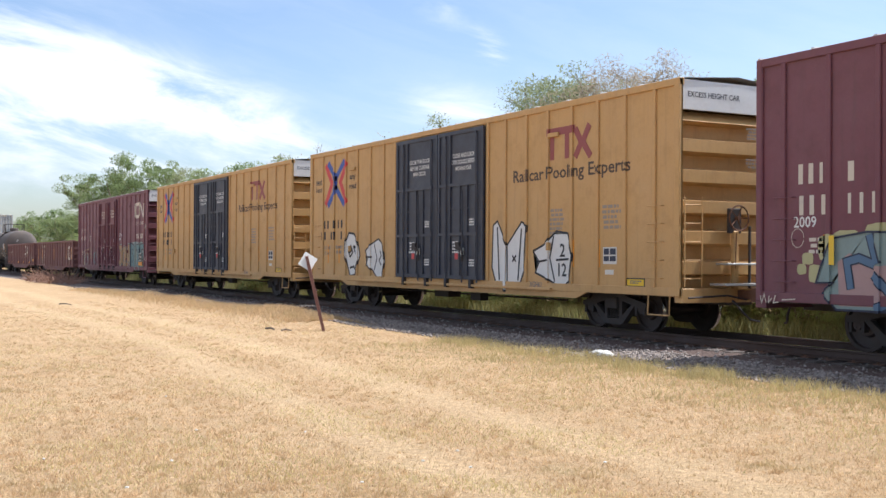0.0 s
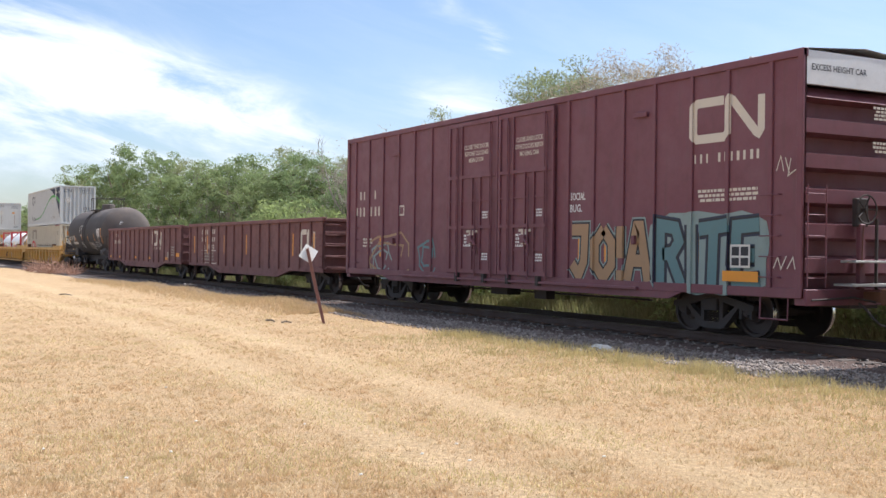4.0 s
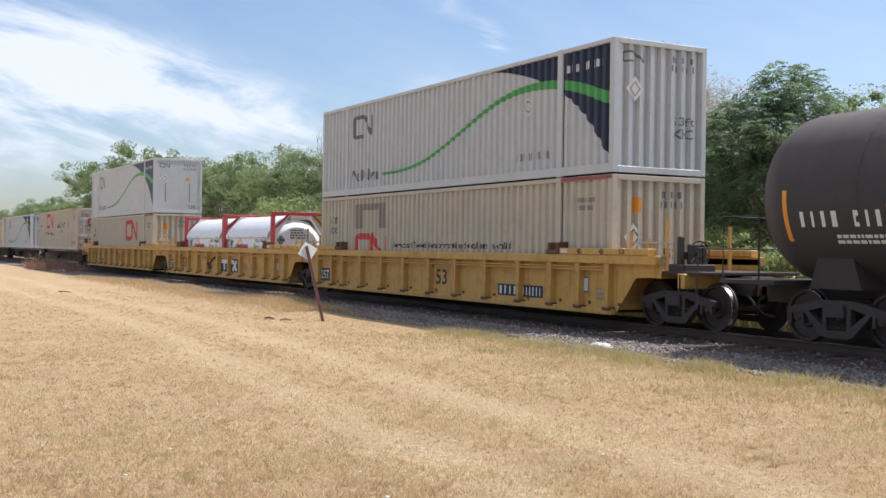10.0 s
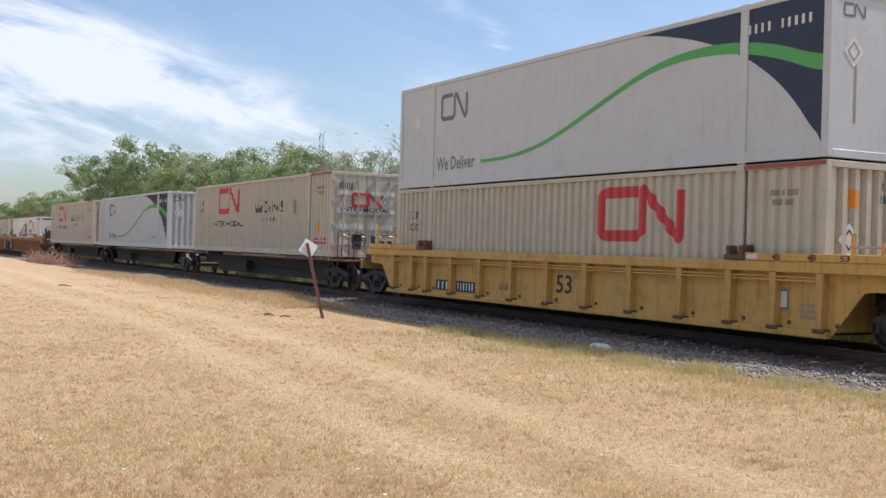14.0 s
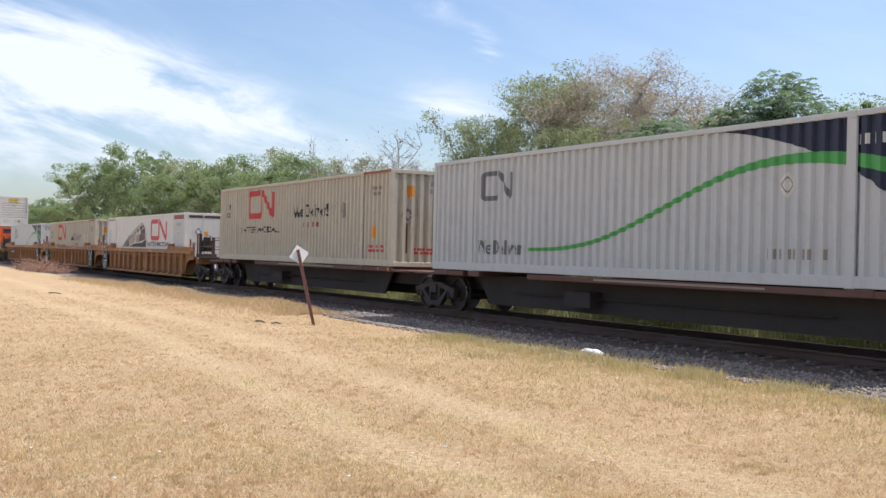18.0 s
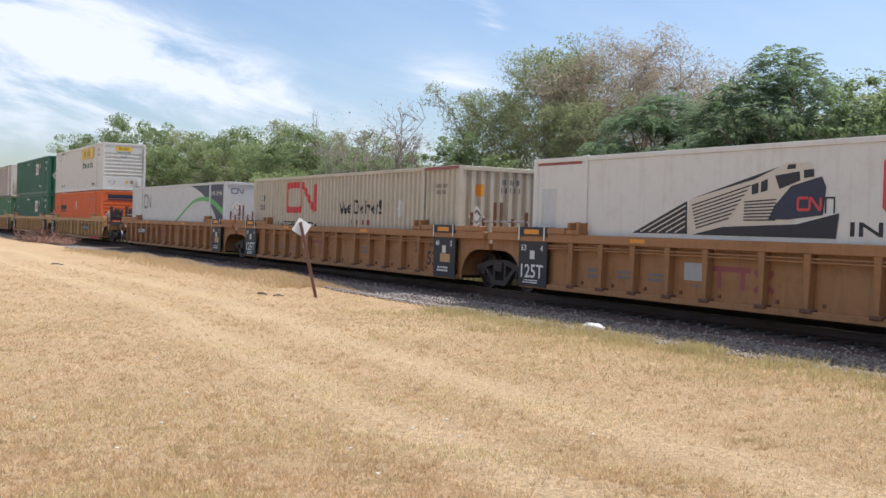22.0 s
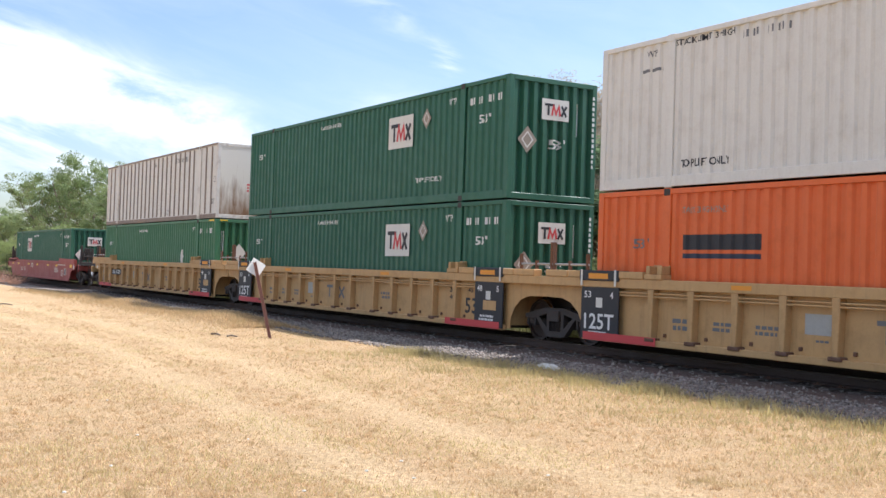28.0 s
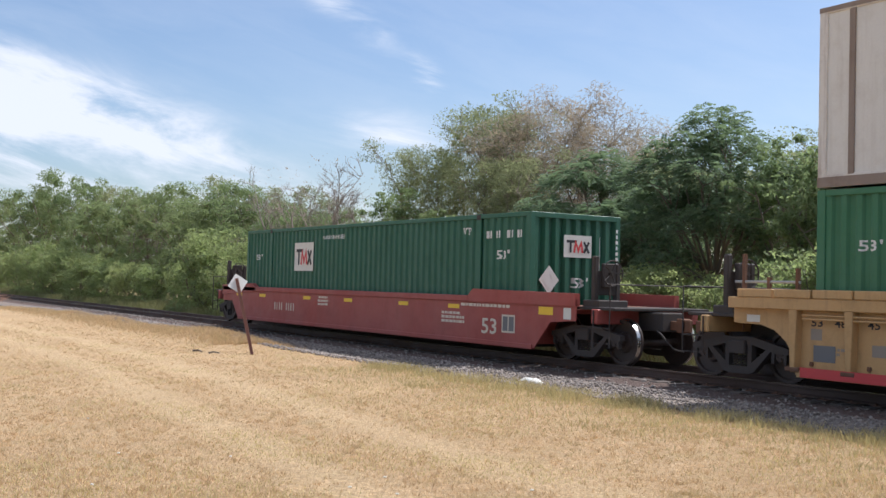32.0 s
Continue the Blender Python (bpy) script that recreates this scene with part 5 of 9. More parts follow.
def tank_car(u):
    c = on_track("tank_car", u, "dusty black tank car with orange stripes and a top walkway", "tank car", group="freight cars")
    r, zc, h = 1.53, 2.53, 6.32
    bm = bmesh.new()
    n, rings = 44, []
    prof = [(-h, 0.0), (-h + 0.01, 0.36), (-h + 0.06, 0.78), (-h + 0.17, 1.14), (-h + 0.34, 1.38), (-h + 0.56, 1.50), (-h + 0.78, r)]
    prof = prof + [(x, r) for x in (-3.9, -2.0, 0.0, 2.0, 3.9)] + [(-x, k) for x, k in prof[::-1]]
    for x, k in prof:
        rings.append([bm.verts.new((x, k * math.cos(2 * math.pi * j / n), zc + k * math.sin(2 * math.pi * j / n))) for j in range(n)] if k > 0 else [bm.verts.new((x, 0, zc))])
    for A, B in zip(rings, rings[1:]):
        for j in range(n):
            q = [A[j % len(A)], A[(j + 1) % len(A)], B[(j + 1) % len(B)], B[j % len(B)]]
            q = [v for i, v in enumerate(q) if v not in q[:i]]
            bm.faces.new(q)
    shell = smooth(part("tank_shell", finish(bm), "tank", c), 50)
    for x in (-3.85, -1.2, 1.45, 4.1):    # weld bands
        b = bmesh.new()
        rr = [[b.verts.new((x + d, (r + 0.006) * math.cos(2 * math.pi * j / n), zc + (r + 0.006) * math.sin(2 * math.pi * j / n))) for j in range(n)] for d in (-0.03, 0.03)]
        for j in range(n):
            b.faces.new((rr[0][j], rr[0][(j + 1) % n], rr[1][(j + 1) % n], rr[1][j]))
        part("weld_band", finish(b), "tank", shell)

    def curved(u0, u1, z0, z1, k, name, mat, off=0.006):
        b = bmesh.new()
        m = 10
        rows = []
        for i in range(m + 1):
            z = z0 + (z1 - z0) * i / m
            y = -math.sqrt(max(0.0, (r + off) ** 2 - (z - zc) ** 2))
            rows.append((b.verts.new((u0, y, z)), b.verts.new((u1, y, z))))
        for p, q in zip(rows, rows[1:]):
            b.faces.new((p[0], p[1], q[1], q[0]))
        part(name, b, mat, k)
    for x, z0, z1 in ((-5.36, 1.75, 2.62), (-3.22, 1.90, 2.34), (-0.85, 1.90, 2.34), (1.21, 1.92, 2.34), (3.2, 1.92, 2.36), (5.43, 1.75, 2.70)):
        curved(x - 0.05, x + 0.05, z0, z1, shell, "stripe", "l_orange")

    def on_shell(ob, off=0.008):
        for v in ob.data.vertices:
            z = v.co.z
            v.co.y = -math.sqrt(max(0.01, (r + off) ** 2 - (z - zc) ** 2))
        return ob
    on_shell(code_bars(shell, -4.2, 2.12, 1.8, 0.26, 8, "l_white", 'side', 0, (4,)))
    on_shell(bars(shell, -3.4, 1.77, 2.0, 0.18, 2, "l_white", 'side', 0, 3))
    on_shell(bars(shell, -1.07, 1.65, 0.75, 0.38, 4, "l_white", 'side', 0, 4))
    on_shell(bars(shell, 1.75, 1.6, 1.7, 0.45, 4, "l_tan", 'side', 0, 5))
    table = [(4.13, 5.27, z, z + 0.016) for z in (2.14, 2.25, 2.36, 2.47, 2.58, 2.68)] + [(x, x + 0.02, 2.14, 2.69) for x in (4.13, 4.5, 4.78, 5.05, 5.25)]
    on_shell(quads(shell, table, "l_white", 'side', 0, "data_table"))
    on_shell(bars(shell, 4.7, 2.42, 1.0, 0.48, 5, "l_white", 'side', 0, 6))
    on_shell(bars(shell, 4.5, 1.96, 0.5, 0.26, 3, "l_tan", 'side', 0, 8))
    on_shell(quads(shell, [(3.12, 3.74, 1.55, 1.58), (3.12, 3.74, 1.82, 1.85), (3.12, 3.15, 1.55, 1.85), (3.71, 3.74, 1.55, 1.85), (3.12, 3.74, 1.69, 1.71)], "l_white", 'side', 0, "consolidated_stencil"))
    tags = ([[(-1.6, 2.55), (-1.45, 2.85), (-1.38, 2.5), (-1.15, 2.95), (-0.95, 2.72), (-1.1, 2.6), (-0.8, 2.98), (-0.62, 2.8), (-0.75, 2.65), (-0.45, 2.95)], [(-1.3, 2.4), (-1.0, 2.22), (-0.7, 2.3), (-0.62, 2.6), (-0.85, 2.5)]],
            [[(1.75, 1.7), (2.0, 1.78), (1.85, 1.5), (2.1, 1.42), (2.15, 1.75), (2.35, 1.78), (2.3, 1.45), (2.5, 1.75), (2.62, 1.5), (2.75, 1.72), (2.98, 1.35), (2.6, 1.3)], [(1.6, 1.45), (1.9, 1.35), (2.4, 1.4), (2.9, 1.3)]],
            [[(3.9, 1.65), (4.05, 1.82), (4.1, 1.6), (4.3, 1.78), (4.35, 1.6), (4.55, 1.75)]])
    for pts in tags:
        fine = []
        for l in pts:
            o = []
            for (a0, b0), (a1, b1) in zip(l, l[1:]):
                o += [(a0 + (a1 - a0) * k / 4, b0 + (b1 - b0) * k / 4) for k in range(4)]
            fine.append(o + [l[-1]])
        on_shell(strokes(shell, fine, 0.028, "l_white", 'side', 0, "spray_line"), 0.010)
    bars(shell, -0.1, 2.95, 0.9, 0.34, 3, "l_white", 'end', h - 0.05, 9)
    # platform, saddles, sill
    part("center_sill", bevelled(boxes((-6.95, 6.95, -0.3, 0.3, 0.62, 0.98)), 0.02), "frame", c)
    for x in (-4.62, 4.62):
        bm = bmesh.new()
        out = [(x - 0.55, 0.95), (x - 0.35, 1.55), (x + 0.35, 1.55), (x + 0.55, 0.95)]
        prism(bm, out, -1.1, 1.1)
        part("saddle", finish(bm), "frame", c)
    for s in (-1, 1):
        part("end_platform", bevelled(boxes((*sorted((s * 5.6, s * 6.95)), -1.5, 1.5, 0.98, 1.06)), 0.01), "frame", c)
        coupler(c, s * 7.05, s)
        air_hose(c, s * 6.95, s)
        bm = bmesh.new()
        tube(bm, [(s * 6.0, -1.47, 1.06), (s * 6.0, -1.47, 2.2), (s * 6.9, -1.47, 2.2), (s * 6.9, -1.47, 1.06)], 0.02, 6)
        tube(bm, [(s * 6.9, -1.47, 2.2), (s * 6.9, 1.47, 2.2)], 0.02, 6)
        part("end_railing", bm, "frame", c)
        truck(c, s * 4.62)
    hand_brake(c, 6.75, -0.55, 2.0, "frame", 0.28)
    bm = bmesh.new()
    lathe = [(4.55, 0.0), (4.6, 0.16), (4.75, 0.2), (5.5, 0.2), (5.65, 0.16), (5.7, 0.0)]
    pr = [[bm.verts.new((x + 0.25, -1.25 + k * math.cos(2 * math.pi * j / 16), 1.2 + k * math.sin(2 * math.pi * j / 16))) for j in range(16)] for x, k in lathe[1:-1]]
    for A, B in zip(pr, pr[1:]):
        for j in range(16):
            bm.faces.new((A[j], A[(j + 1) % 16], B[(j + 1) % 16], B[j]))
    bm.faces.new(pr[0]), bm.faces.new(pr[-1])
    part("air_reservoir", finish(bm), "tank", c)
    # dome, top platform, railing, ladder
    part("top_platform", bevelled(boxes((-0.7, 1.2, -0.95, 0.95, zc + r - 0.12, zc + r - 0.05)), 0.01), "frame", c)
    bm = bmesh.new()
    lathe2 = [(0.0, 0.42), (0.34, 0.42), (0.4, 0.36)]
    pr = [[bm.verts.new((0.4 + k * math.cos(2 * math.pi * j / 18), k * math.sin(2 * math.pi * j / 18), zc + r - 0.05 + z)) for j in range(18)] for z, k in lathe2]
    for A, B in zip(pr, pr[1:]):
        for j in range(18):
            bm.faces.new((A[j], A[(j + 1) % 18], B[(j + 1) % 18], B[j]))
    bm.faces.new(pr[-1])
    part("manway_dome", finish(bm), "tank", c)
    bm = bmesh.new()
    zt, zb = zc + r + 0.72, zc + r - 0.06
    for x in (-0.65, 0.05, 0.75, 1.15):
        for y in (-0.9, 0.9):
            tube(bm, [(x, y, zb), (x, y, zt)], 0.022, 6)
    for y in (-0.9, 0.9):
        tube(bm, [(-0.65, y, zt), (1.15, y, zt)] if y > 0 else [(-0.65, y, zt), (0.05, y, zt)], 0.022, 6)
        tube(bm, [(-0.65, y, zb + 0.35), (1.15, y, zb + 0.35)] if y > 0 else [(0.75, y, zt), (1.15, y, zt)], 0.022, 6)
    for x in (-0.65, 1.15):
        tube(bm, [(x, -0.9, zt), (x, 0.9, zt)], 0.022, 6)
    part("top_railing", bm, "frame", c)
    bm = bmesh.new()
    for dx in (0.1, 0.68):
        pts = [(dx, -(r + 0.07) * math.cos(radians(t)), zc + (r + 0.07) * math.sin(radians(t))) for t in (75, 60, 45, 30, 15, 0)] + [(dx, -r - 0.07, 1.0), (dx, -r - 0.07, 0.55)]
        tube(bm, pts, 0.02, 6)
    for t in (70, 57, 44, 31, 18, 5):
        y, z = -(r + 0.07) * math.cos(radians(t)), zc + (r + 0.07) * math.sin(radians(t))
        tube(bm, [(0.1, y, z), (0.68, y, z)], 0.014, 5)
    for z in (2.2, 1.85, 1.5, 1.15, 0.8, 0.58):
        tube(bm, [(0.1, -r - 0.07, z), (0.68, -r - 0.07, z)], 0.014, 5)
    part("ladder", bm, "frame", c)
    bm = bmesh.new()
    box(bm, -0.25, 0.25, -0.25, 0.25, 0.45, 1.1)
    tube(bm, [(-3.4, -0.5, 0.6), (3.4, -0.5, 0.6)], 0.025, 6)
    box(bm, 1.1, 1.7, -0.9, -0.5, 0.4, 0.75)
    part("bottom_outlet", bm, "frame", c)
    return c


# ---------------------------------------------------------------- intermodal cars
def well_car(u, key, label, style, left_end, right_end, trucks):
    """One well unit. left_end/right_end: True where the string of units ends there."""
    c = on_track("well_car", u, label, "well car", group="intermodal cars")
    hw, zb, zt = 1.48, 0.22, 1.46
    rec = 0.06 if style == "red" else 0.14      # how deep the sheet lies behind its posts
    for s in (-1, 1):
        ya, yb = sorted((s * (hw - rec - 0.03), s * (hw - rec)))
        bm = bmesh.new()
        if style == "red":
            o = [(-8.45, zb), (8.45, zb), (9.0, 0.80), (9.85, 0.86), (9.85, 1.30), (-9.85, 1.22), (-9.85, 0.80), (-9.0, 0.80)]
        else:
            arch = [(8.3, zb), (8.95, 0.98), (9.1, 1.0)] if style == "yellow" else [(8.42, zb), (8.46, 0.5), (8.62, 0.74), (8.86, 0.92), (9.15, 1.0)]
            o = arch + [(9.75, 1.02), (9.75, zt - 0.05), (-9.75, zt - 0.05), (-9.75, 1.02)] + [(-x, z) for x, z in arch[::-1]]
        prism(bm, o, ya, yb)
        part("side_sheet", finish(bm), key, c)
        if style != "red":
            y0, y1 = sorted((s * (hw - 0.17), s * (hw + 0.02)))
            part("top_chord", bevelled(boxes((-9.75, 9.75, y0, y1, 1.27, zt)), 0.012), key, c)
            part("bottom_chord", bevelled(boxes((-8.3, 8.3, *sorted((s * (hw - 0.14), s * (hw - 0.01))), zb - 0.03, zb + 0.09)), 0.01), key, c)
            for x0, x1 in ((-9.55, -6.42), (6.42, 9.55)):
                for k in range(4):
                    a = x0 + (x1 - x0) * k / 4
                    part("chord_cap", bevelled(boxes((a + 0.02, a + (x1 - x0) / 4 - 0.02, *sorted((s * (hw - 0.20), s * (hw + 0.04))), zt, zt + 0.14)), 0.012), key, c)
            pb = bmesh.new()
            prism(pb, [(-0.045, zb + 0.05), (0.045, zb + 0.05), (0.085, 1.28), (-0.085, 1.28)], *sorted((s * (hw - 0.15), s * (hw + 0.015))))
            pm = mesh_of("side_post", bevelled(finish(pb), 0.012), key)
            for x in (-6.15, 6.15):
                gd = boxes((x - 0.24, x + 0.24, *sorted((s * (hw - 0.26), s * (hw + 0.05))), zt, zt + 0.10), (x - 0.22, x - 0.12, *sorted((s * (hw - 0.22), s * (hw + 0.02))), zt + 0.10, zt + 0.26), (x + 0.10, x + 0.22, *sorted((s * (hw - 0.22), s * (hw + 0.02))), zt + 0.10, zt + 0.26), (x - 0.22, x + 0.22, *sorted((s * (hw - 0.26), s * (hw - 0.18))), zt + 0.10, zt + 0.28))
                part("container_guide", bevelled(gd, 0.012), key if style != "yellow" else "rust", c)
            if style == "yellow":
                xs = [-7.95, -6.78, -5.9, -4.5, -3.0, -1.5, 0.05, 1.55, 3.1, 4.65, 6.0, 7.1, 8.15]
            else:
                xs = [k * x for x in (0.52, 1.95, 3.02, 4.09, 5.16, 6.23) for k in (-1, 1)] + ([7.3, 8.37] if right_end else []) + ([-7.3, -8.37] if left_end else [])
            foot = mesh_of("post_foot", bevelled(boxes((-0.13, 0.13, *sorted((s * (hw - 0.16), s * (hw + 0.03))), zb + 0.06, zb + 0.13)), 0.012), "rust")
            bolt = mesh_of("bolt", bevelled(boxes((-0.035, 0.035, *sorted((s * (hw - rec - 0.01), s * (hw - rec + 0.035))), zb + 0.16, zb + 0.23)), 0.012), "rust")
            grime = mesh_of("rust_edge", boxes((-0.135, -0.075, *sorted((s * (hw - rec - 0.004), s * (hw - rec + 0.006))), zb + 0.1, 1.26)), "rust")
            for x in xs:
                shared("side_post", pm, c, pose(x, 0, 0))
                shared("post_foot", foot, c, pose(x, 0, 0))
                if s < 0:
                    shared("bolt", bolt, c, pose(x + 0.28, 0, 0))
                    shared("rust_edge", grime, c, pose(x, 0, 0))
            # clip rail under the chord
            bm = bmesh.new()
            tube(bm, [(-8.2, s * (hw - 0.02), 1.19), (8.2, s * (hw - 0.02), 1.19)], 0.018, 5)
            tube(bm, [(-8.2, s * (hw - 0.02), 1.13), (8.2, s * (hw - 0.02), 1.13)], 0.018, 5)
            part("hose_rail", bm, key, c)
        else:
            y0, y1 = sorted((s * (hw - 0.16), s * (hw - 0.02)))
            part("top_chord", bevelled(boxes((-9.8, 5.9, y0, y1, 1.16, 1.30)), 0.012), key, c)
            bm = bmesh.new()
            prism(bm, [(5.9, 1.16), (9.85, 1.16), (9.85, 1.42), (6.1, 1.46), (5.9, 1.30)], y0, y1)
            part("chord_cap", finish(bm), key, c)
            bm = bmesh.new()
            prism(bm, [(-9.85, 1.0), (-6.9, 1.16), (-6.9, 1.30), (-7.2, 1.42), (-9.85, 1.34)], y0, y1)
            part("chord_cap", finish(bm), key, c)
            part("bottom_chord", bevelled(boxes((-8.4, 8.4, *sorted((s * (hw - 0.14), s * (hw - 0.03))), zb - 0.03, zb + 0.08)), 0.01), key, c)
    # well floor: cross members
    for i in range(9):
        x = -7.6 + 15.2 * i / 8
        part("cross_member", boxes((x - 0.15, x + 0.15, -hw + 0.1, hw - 0.1, 0.20, 0.30)), "frame", c)
    for s in (-1, 1):
        # bulkhead and end platform over the truck
        part("bulkhead", bevelled(boxes((min(s * 8.25, s * 8.37), max(s * 8.25, s * 8.37), -hw + 0.19, hw - 0.19, 0.3, 1.15)), 0.01), key, c)
        part("end_platform", bevelled(boxes((min(s * 8.37, s * 9.7), max(s * 8.37, s * 9.7), -hw + 0.19, hw - 0.19, 1.0, 1.1)), 0.01), key, c)
        part("draft_sill", bevelled(boxes((min(s * 8.37, s * 10.0), max(s * 8.37, s * 10.0), -0.4, 0.4, 0.72, 1.0)), 0.02), "frame", c)
        if style != "red":
            # thin galvanised rail and rusty stub posts beside the platform
            bm = bmesh.new()
            tube(bm, [(s * 8.5, -1.15, 1.72), (s * 9.9, -1.15, 1.72)], 0.028, 6)
            part("platform_railing", bm, "galv", c)
            for x, y, top in ((8.55, -1.15, 1.95), (9.15, -1.15, 1.80), (9.7, -1.15, 2.2), (9.2, 1.0, 2.1)):
                part("railing_post", boxes((s * x - 0.03, s * x + 0.03, y - 0.03, y + 0.03, 1.1, top)), key if style == "yellow" else "rust", c)
        part("platform_grating", bevelled(boxes((min(s * 8.5, s * 9.6), max(s * 8.5, s * 9.6), -1.2, 1.2, 1.12, 1.16)), 0.008), "rust", c)
        end = left_end if s < 0 else right_end
        if end:
            part("end_beam", bevelled(boxes((min(s * 10.3, s * 10.5), max(s * 10.3, s * 10.5), -1.4, 1.4, 0.82, 1.12)), 0.02), key, c)
            part("end_deck", bevelled(boxes((min(s * 9.7, s * 10.9), max(s * 9.7, s * 10.9), -1.3, 1.3, 1.10, 1.16)), 0.01), "frame", c)
            part("end_sill", bevelled(boxes((min(s * 9.9, s * 11.2), max(s * 9.9, s * 11.2), -0.3, 0.3, 0.70, 1.08)), 0.02), "frame", c)
            bm = bmesh.new()
            tube(bm, [(s * 10.4, -1.42, 1.1), (s * 10.4, -1.42, 0.45), (s * 10.9, -1.42, 0.45), (s * 10.9, -1.42, 1.15), (s * 10.9, -1.42, 1.62)], 0.016, 5)
            tube(bm, [(s * 10.9, -1.42, 1.62), (s * 10.9, 1.42, 1.62)], 0.014, 5)
            tube(bm, [(s * 10.4, -1.42, 0.75), (s * 10.9, -1.42, 0.75)], 0.014, 5)
            part("step_railing", bm, "frame", c)
            bt = 1.85 if style == "yellow" else 2.2
            # brake stand: two uprights, gear box and wheel
            part("brake_stand", bevelled(boxes((s * 10.1 - 0.06, s * 10.1 + 0.06, -1.2, -1.08, 1.1, bt), (s * 10.1 - 0.06, s * 10.1 + 0.06, -0.62, -0.5, 1.1, bt - 0.15), (s * 10.1 - 0.04, s * 10.1 + 0.04, -1.1, -0.6, 1.4, bt - 0.3), (s * 10.1 - 0.25, s * 10.1 + 0.25, -1.25, -0.45, 1.1, 1.3)), 0.02), "frame", c)
            hand_brake(c, s * 10.1 + 0.12, -0.85, bt - 0.35, "frame", 0.26)
            coupler(c, s * 11.2, s)
            air_hose(c, s * 11.1, s)
        else:
            bm = boxes((min(s * 9.5, s * 9.95), max(s * 9.5, s * 9.95), -0.9, 0.9, 0.98, 1.22))
            for y in (-0.6, 0.6):
                tube(bm, [(s * 9.3, y, 1.2), (s * 10.0, y, 1.35)], 0.04, 6)
            part("articulation", bevelled(bm, 0.01), "frame", c)
    for x in trucks:
        truck(c, x)
    y = -hw + rec
    front = -hw + 0.10 - 0.16
    if style == "yellow":
        if left_end or right_end:
            text(c, "53", 0.6, 0.78, 0.62, 0.42, "l_black", 'side', y)
        else:
            text(c, "53", -5.45, 0.75, 0.66, 0.44, "l_black", 'side', y)
            quads(c, [(0.2, 2.5, 0.45, 1.0)], "l_black", 'side', y - 0.002, "mark_panel")
            strokes(c, [[(0.3, 0.88), (1.9, 0.88)], [(0.7, 0.88), (0.7, 0.52)], [(1.45, 0.88), (1.45, 0.52)], [(1.9, 0.9), (2.35, 0.52)], [(2.35, 0.92), (1.85, 0.52)]], 0.17, "l_white", 'side', y - 0.004, "owner_mark")
            bm = bmesh.new()
            tube(bm, [(-2.05, y - 0.05, 1.02), (-1.75, y - 0.06, 0.97), (-1.5, y - 0.08, 0.80), (-1.3, y - 0.09, 0.70), (-1.1, y - 0.08, 0.80), (-0.85, y - 0.06, 0.96), (-0.55, y - 0.05, 1.02)], 0.035, 7)
            part("brake_hose", bm, "frame", c)
            part("hose_bracket", bevelled(boxes((-1.42, -1.18, y - 0.10, y, 0.52, 0.70)), 0.015), "rust", c)
        if right_end:
            quads(c, [(3.55, 4.5, 0.42, 0.70), (4.62, 5.55, 0.42, 0.70)], "l_black", 'side', y - 0.002, "number_panel")
            code_bars(c, 4.02, 0.56, 0.85, 0.2, 4, "l_white", 'side', y - 0.005)
            code_bars(c, 5.08, 0.56, 0.85, 0.2, 6, "l_white", 'side', y - 0.005)
        elif not left_end:
            code_bars(c, 3.9, 0.70, 1.9, 0.26, 9, "l_grey", 'side', y, (4,))
        quads(c, [(6.9, 7.35, 0.62, 0.98)], "l_grey", 'side', y, "stencil")
        quads(c, [(6.94, 7.12, 0.66, 0.94), (7.15, 7.31, 0.66, 0.94)], "placard", 'side', y - 0.003, "stencil_field")
        bars(c, 7.9, 0.6, 0.6, 0.3, 3, "l_tan", 'side', y, 4)
        if not left_end:
            quads(c, [(-8.1, -7.2, 0.42, 0.84)], "l_black", 'side', y, "plate")
            text(c, "125T", -7.65, 0.63, 0.82, 0.30, "l_white", 'side', y - 0.004)
        else:
            quads(c, [(-5.5, -4.52, 0.38, 0.66), (-4.38, -3.38, 0.38, 0.66)], "l_black", 'side', y - 0.002, "number_panel")
            code_bars(c, -5.0, 0.52, 0.9, 0.2, 4, "l_white", 'side', y - 0.005)
            code_bars(c, -3.88, 0.52, 0.9, 0.2, 6, "l_white", 'side', y - 0.005)
            text(c, "LD LMT", -1.9, 0.6, 0.55, 0.13, "l_brown", 'side', y)
        text(c, "53", 8.7, 1.53, 0.2, 0.1, "l_black", 'side', -hw - 0.04)
        text(c, "48", 8.0, 1.53, 0.2, 0.1, "l_black", 'side', -hw - 0.04)
        text(c, "45", 7.2, 1.53, 0.2, 0.1, "l_black", 'side', -hw - 0.04)
        text(c, "40", 6.2, 1.53, 0.2, 0.1, "l_black", 'side', -hw - 0.04)
        quads(c, [(6.5, 6.75, 1.49, 1.57)], "placard", 'side', -hw - 0.04, "sticker")
    elif style in ("tan", "brown"):
        text(c, "53", 6.78, 0.68, 0.52, 0.38, "l_black", 'side', y)
        text(c, "20", 5.9, 1.04, 0.22, 0.13, "l_black", 'side', y)
        text(c, "40", 5.9, 0.86, 0.22, 0.13, "l_black", 'side', y)
        text(c, "45", 6.75, 1.06, 0.22, 0.13, "l_black", 'side', y)
        bars(c, 2.5, 0.75, 0.7, 0.22, 2, "l_grey", 'side', y, 8)
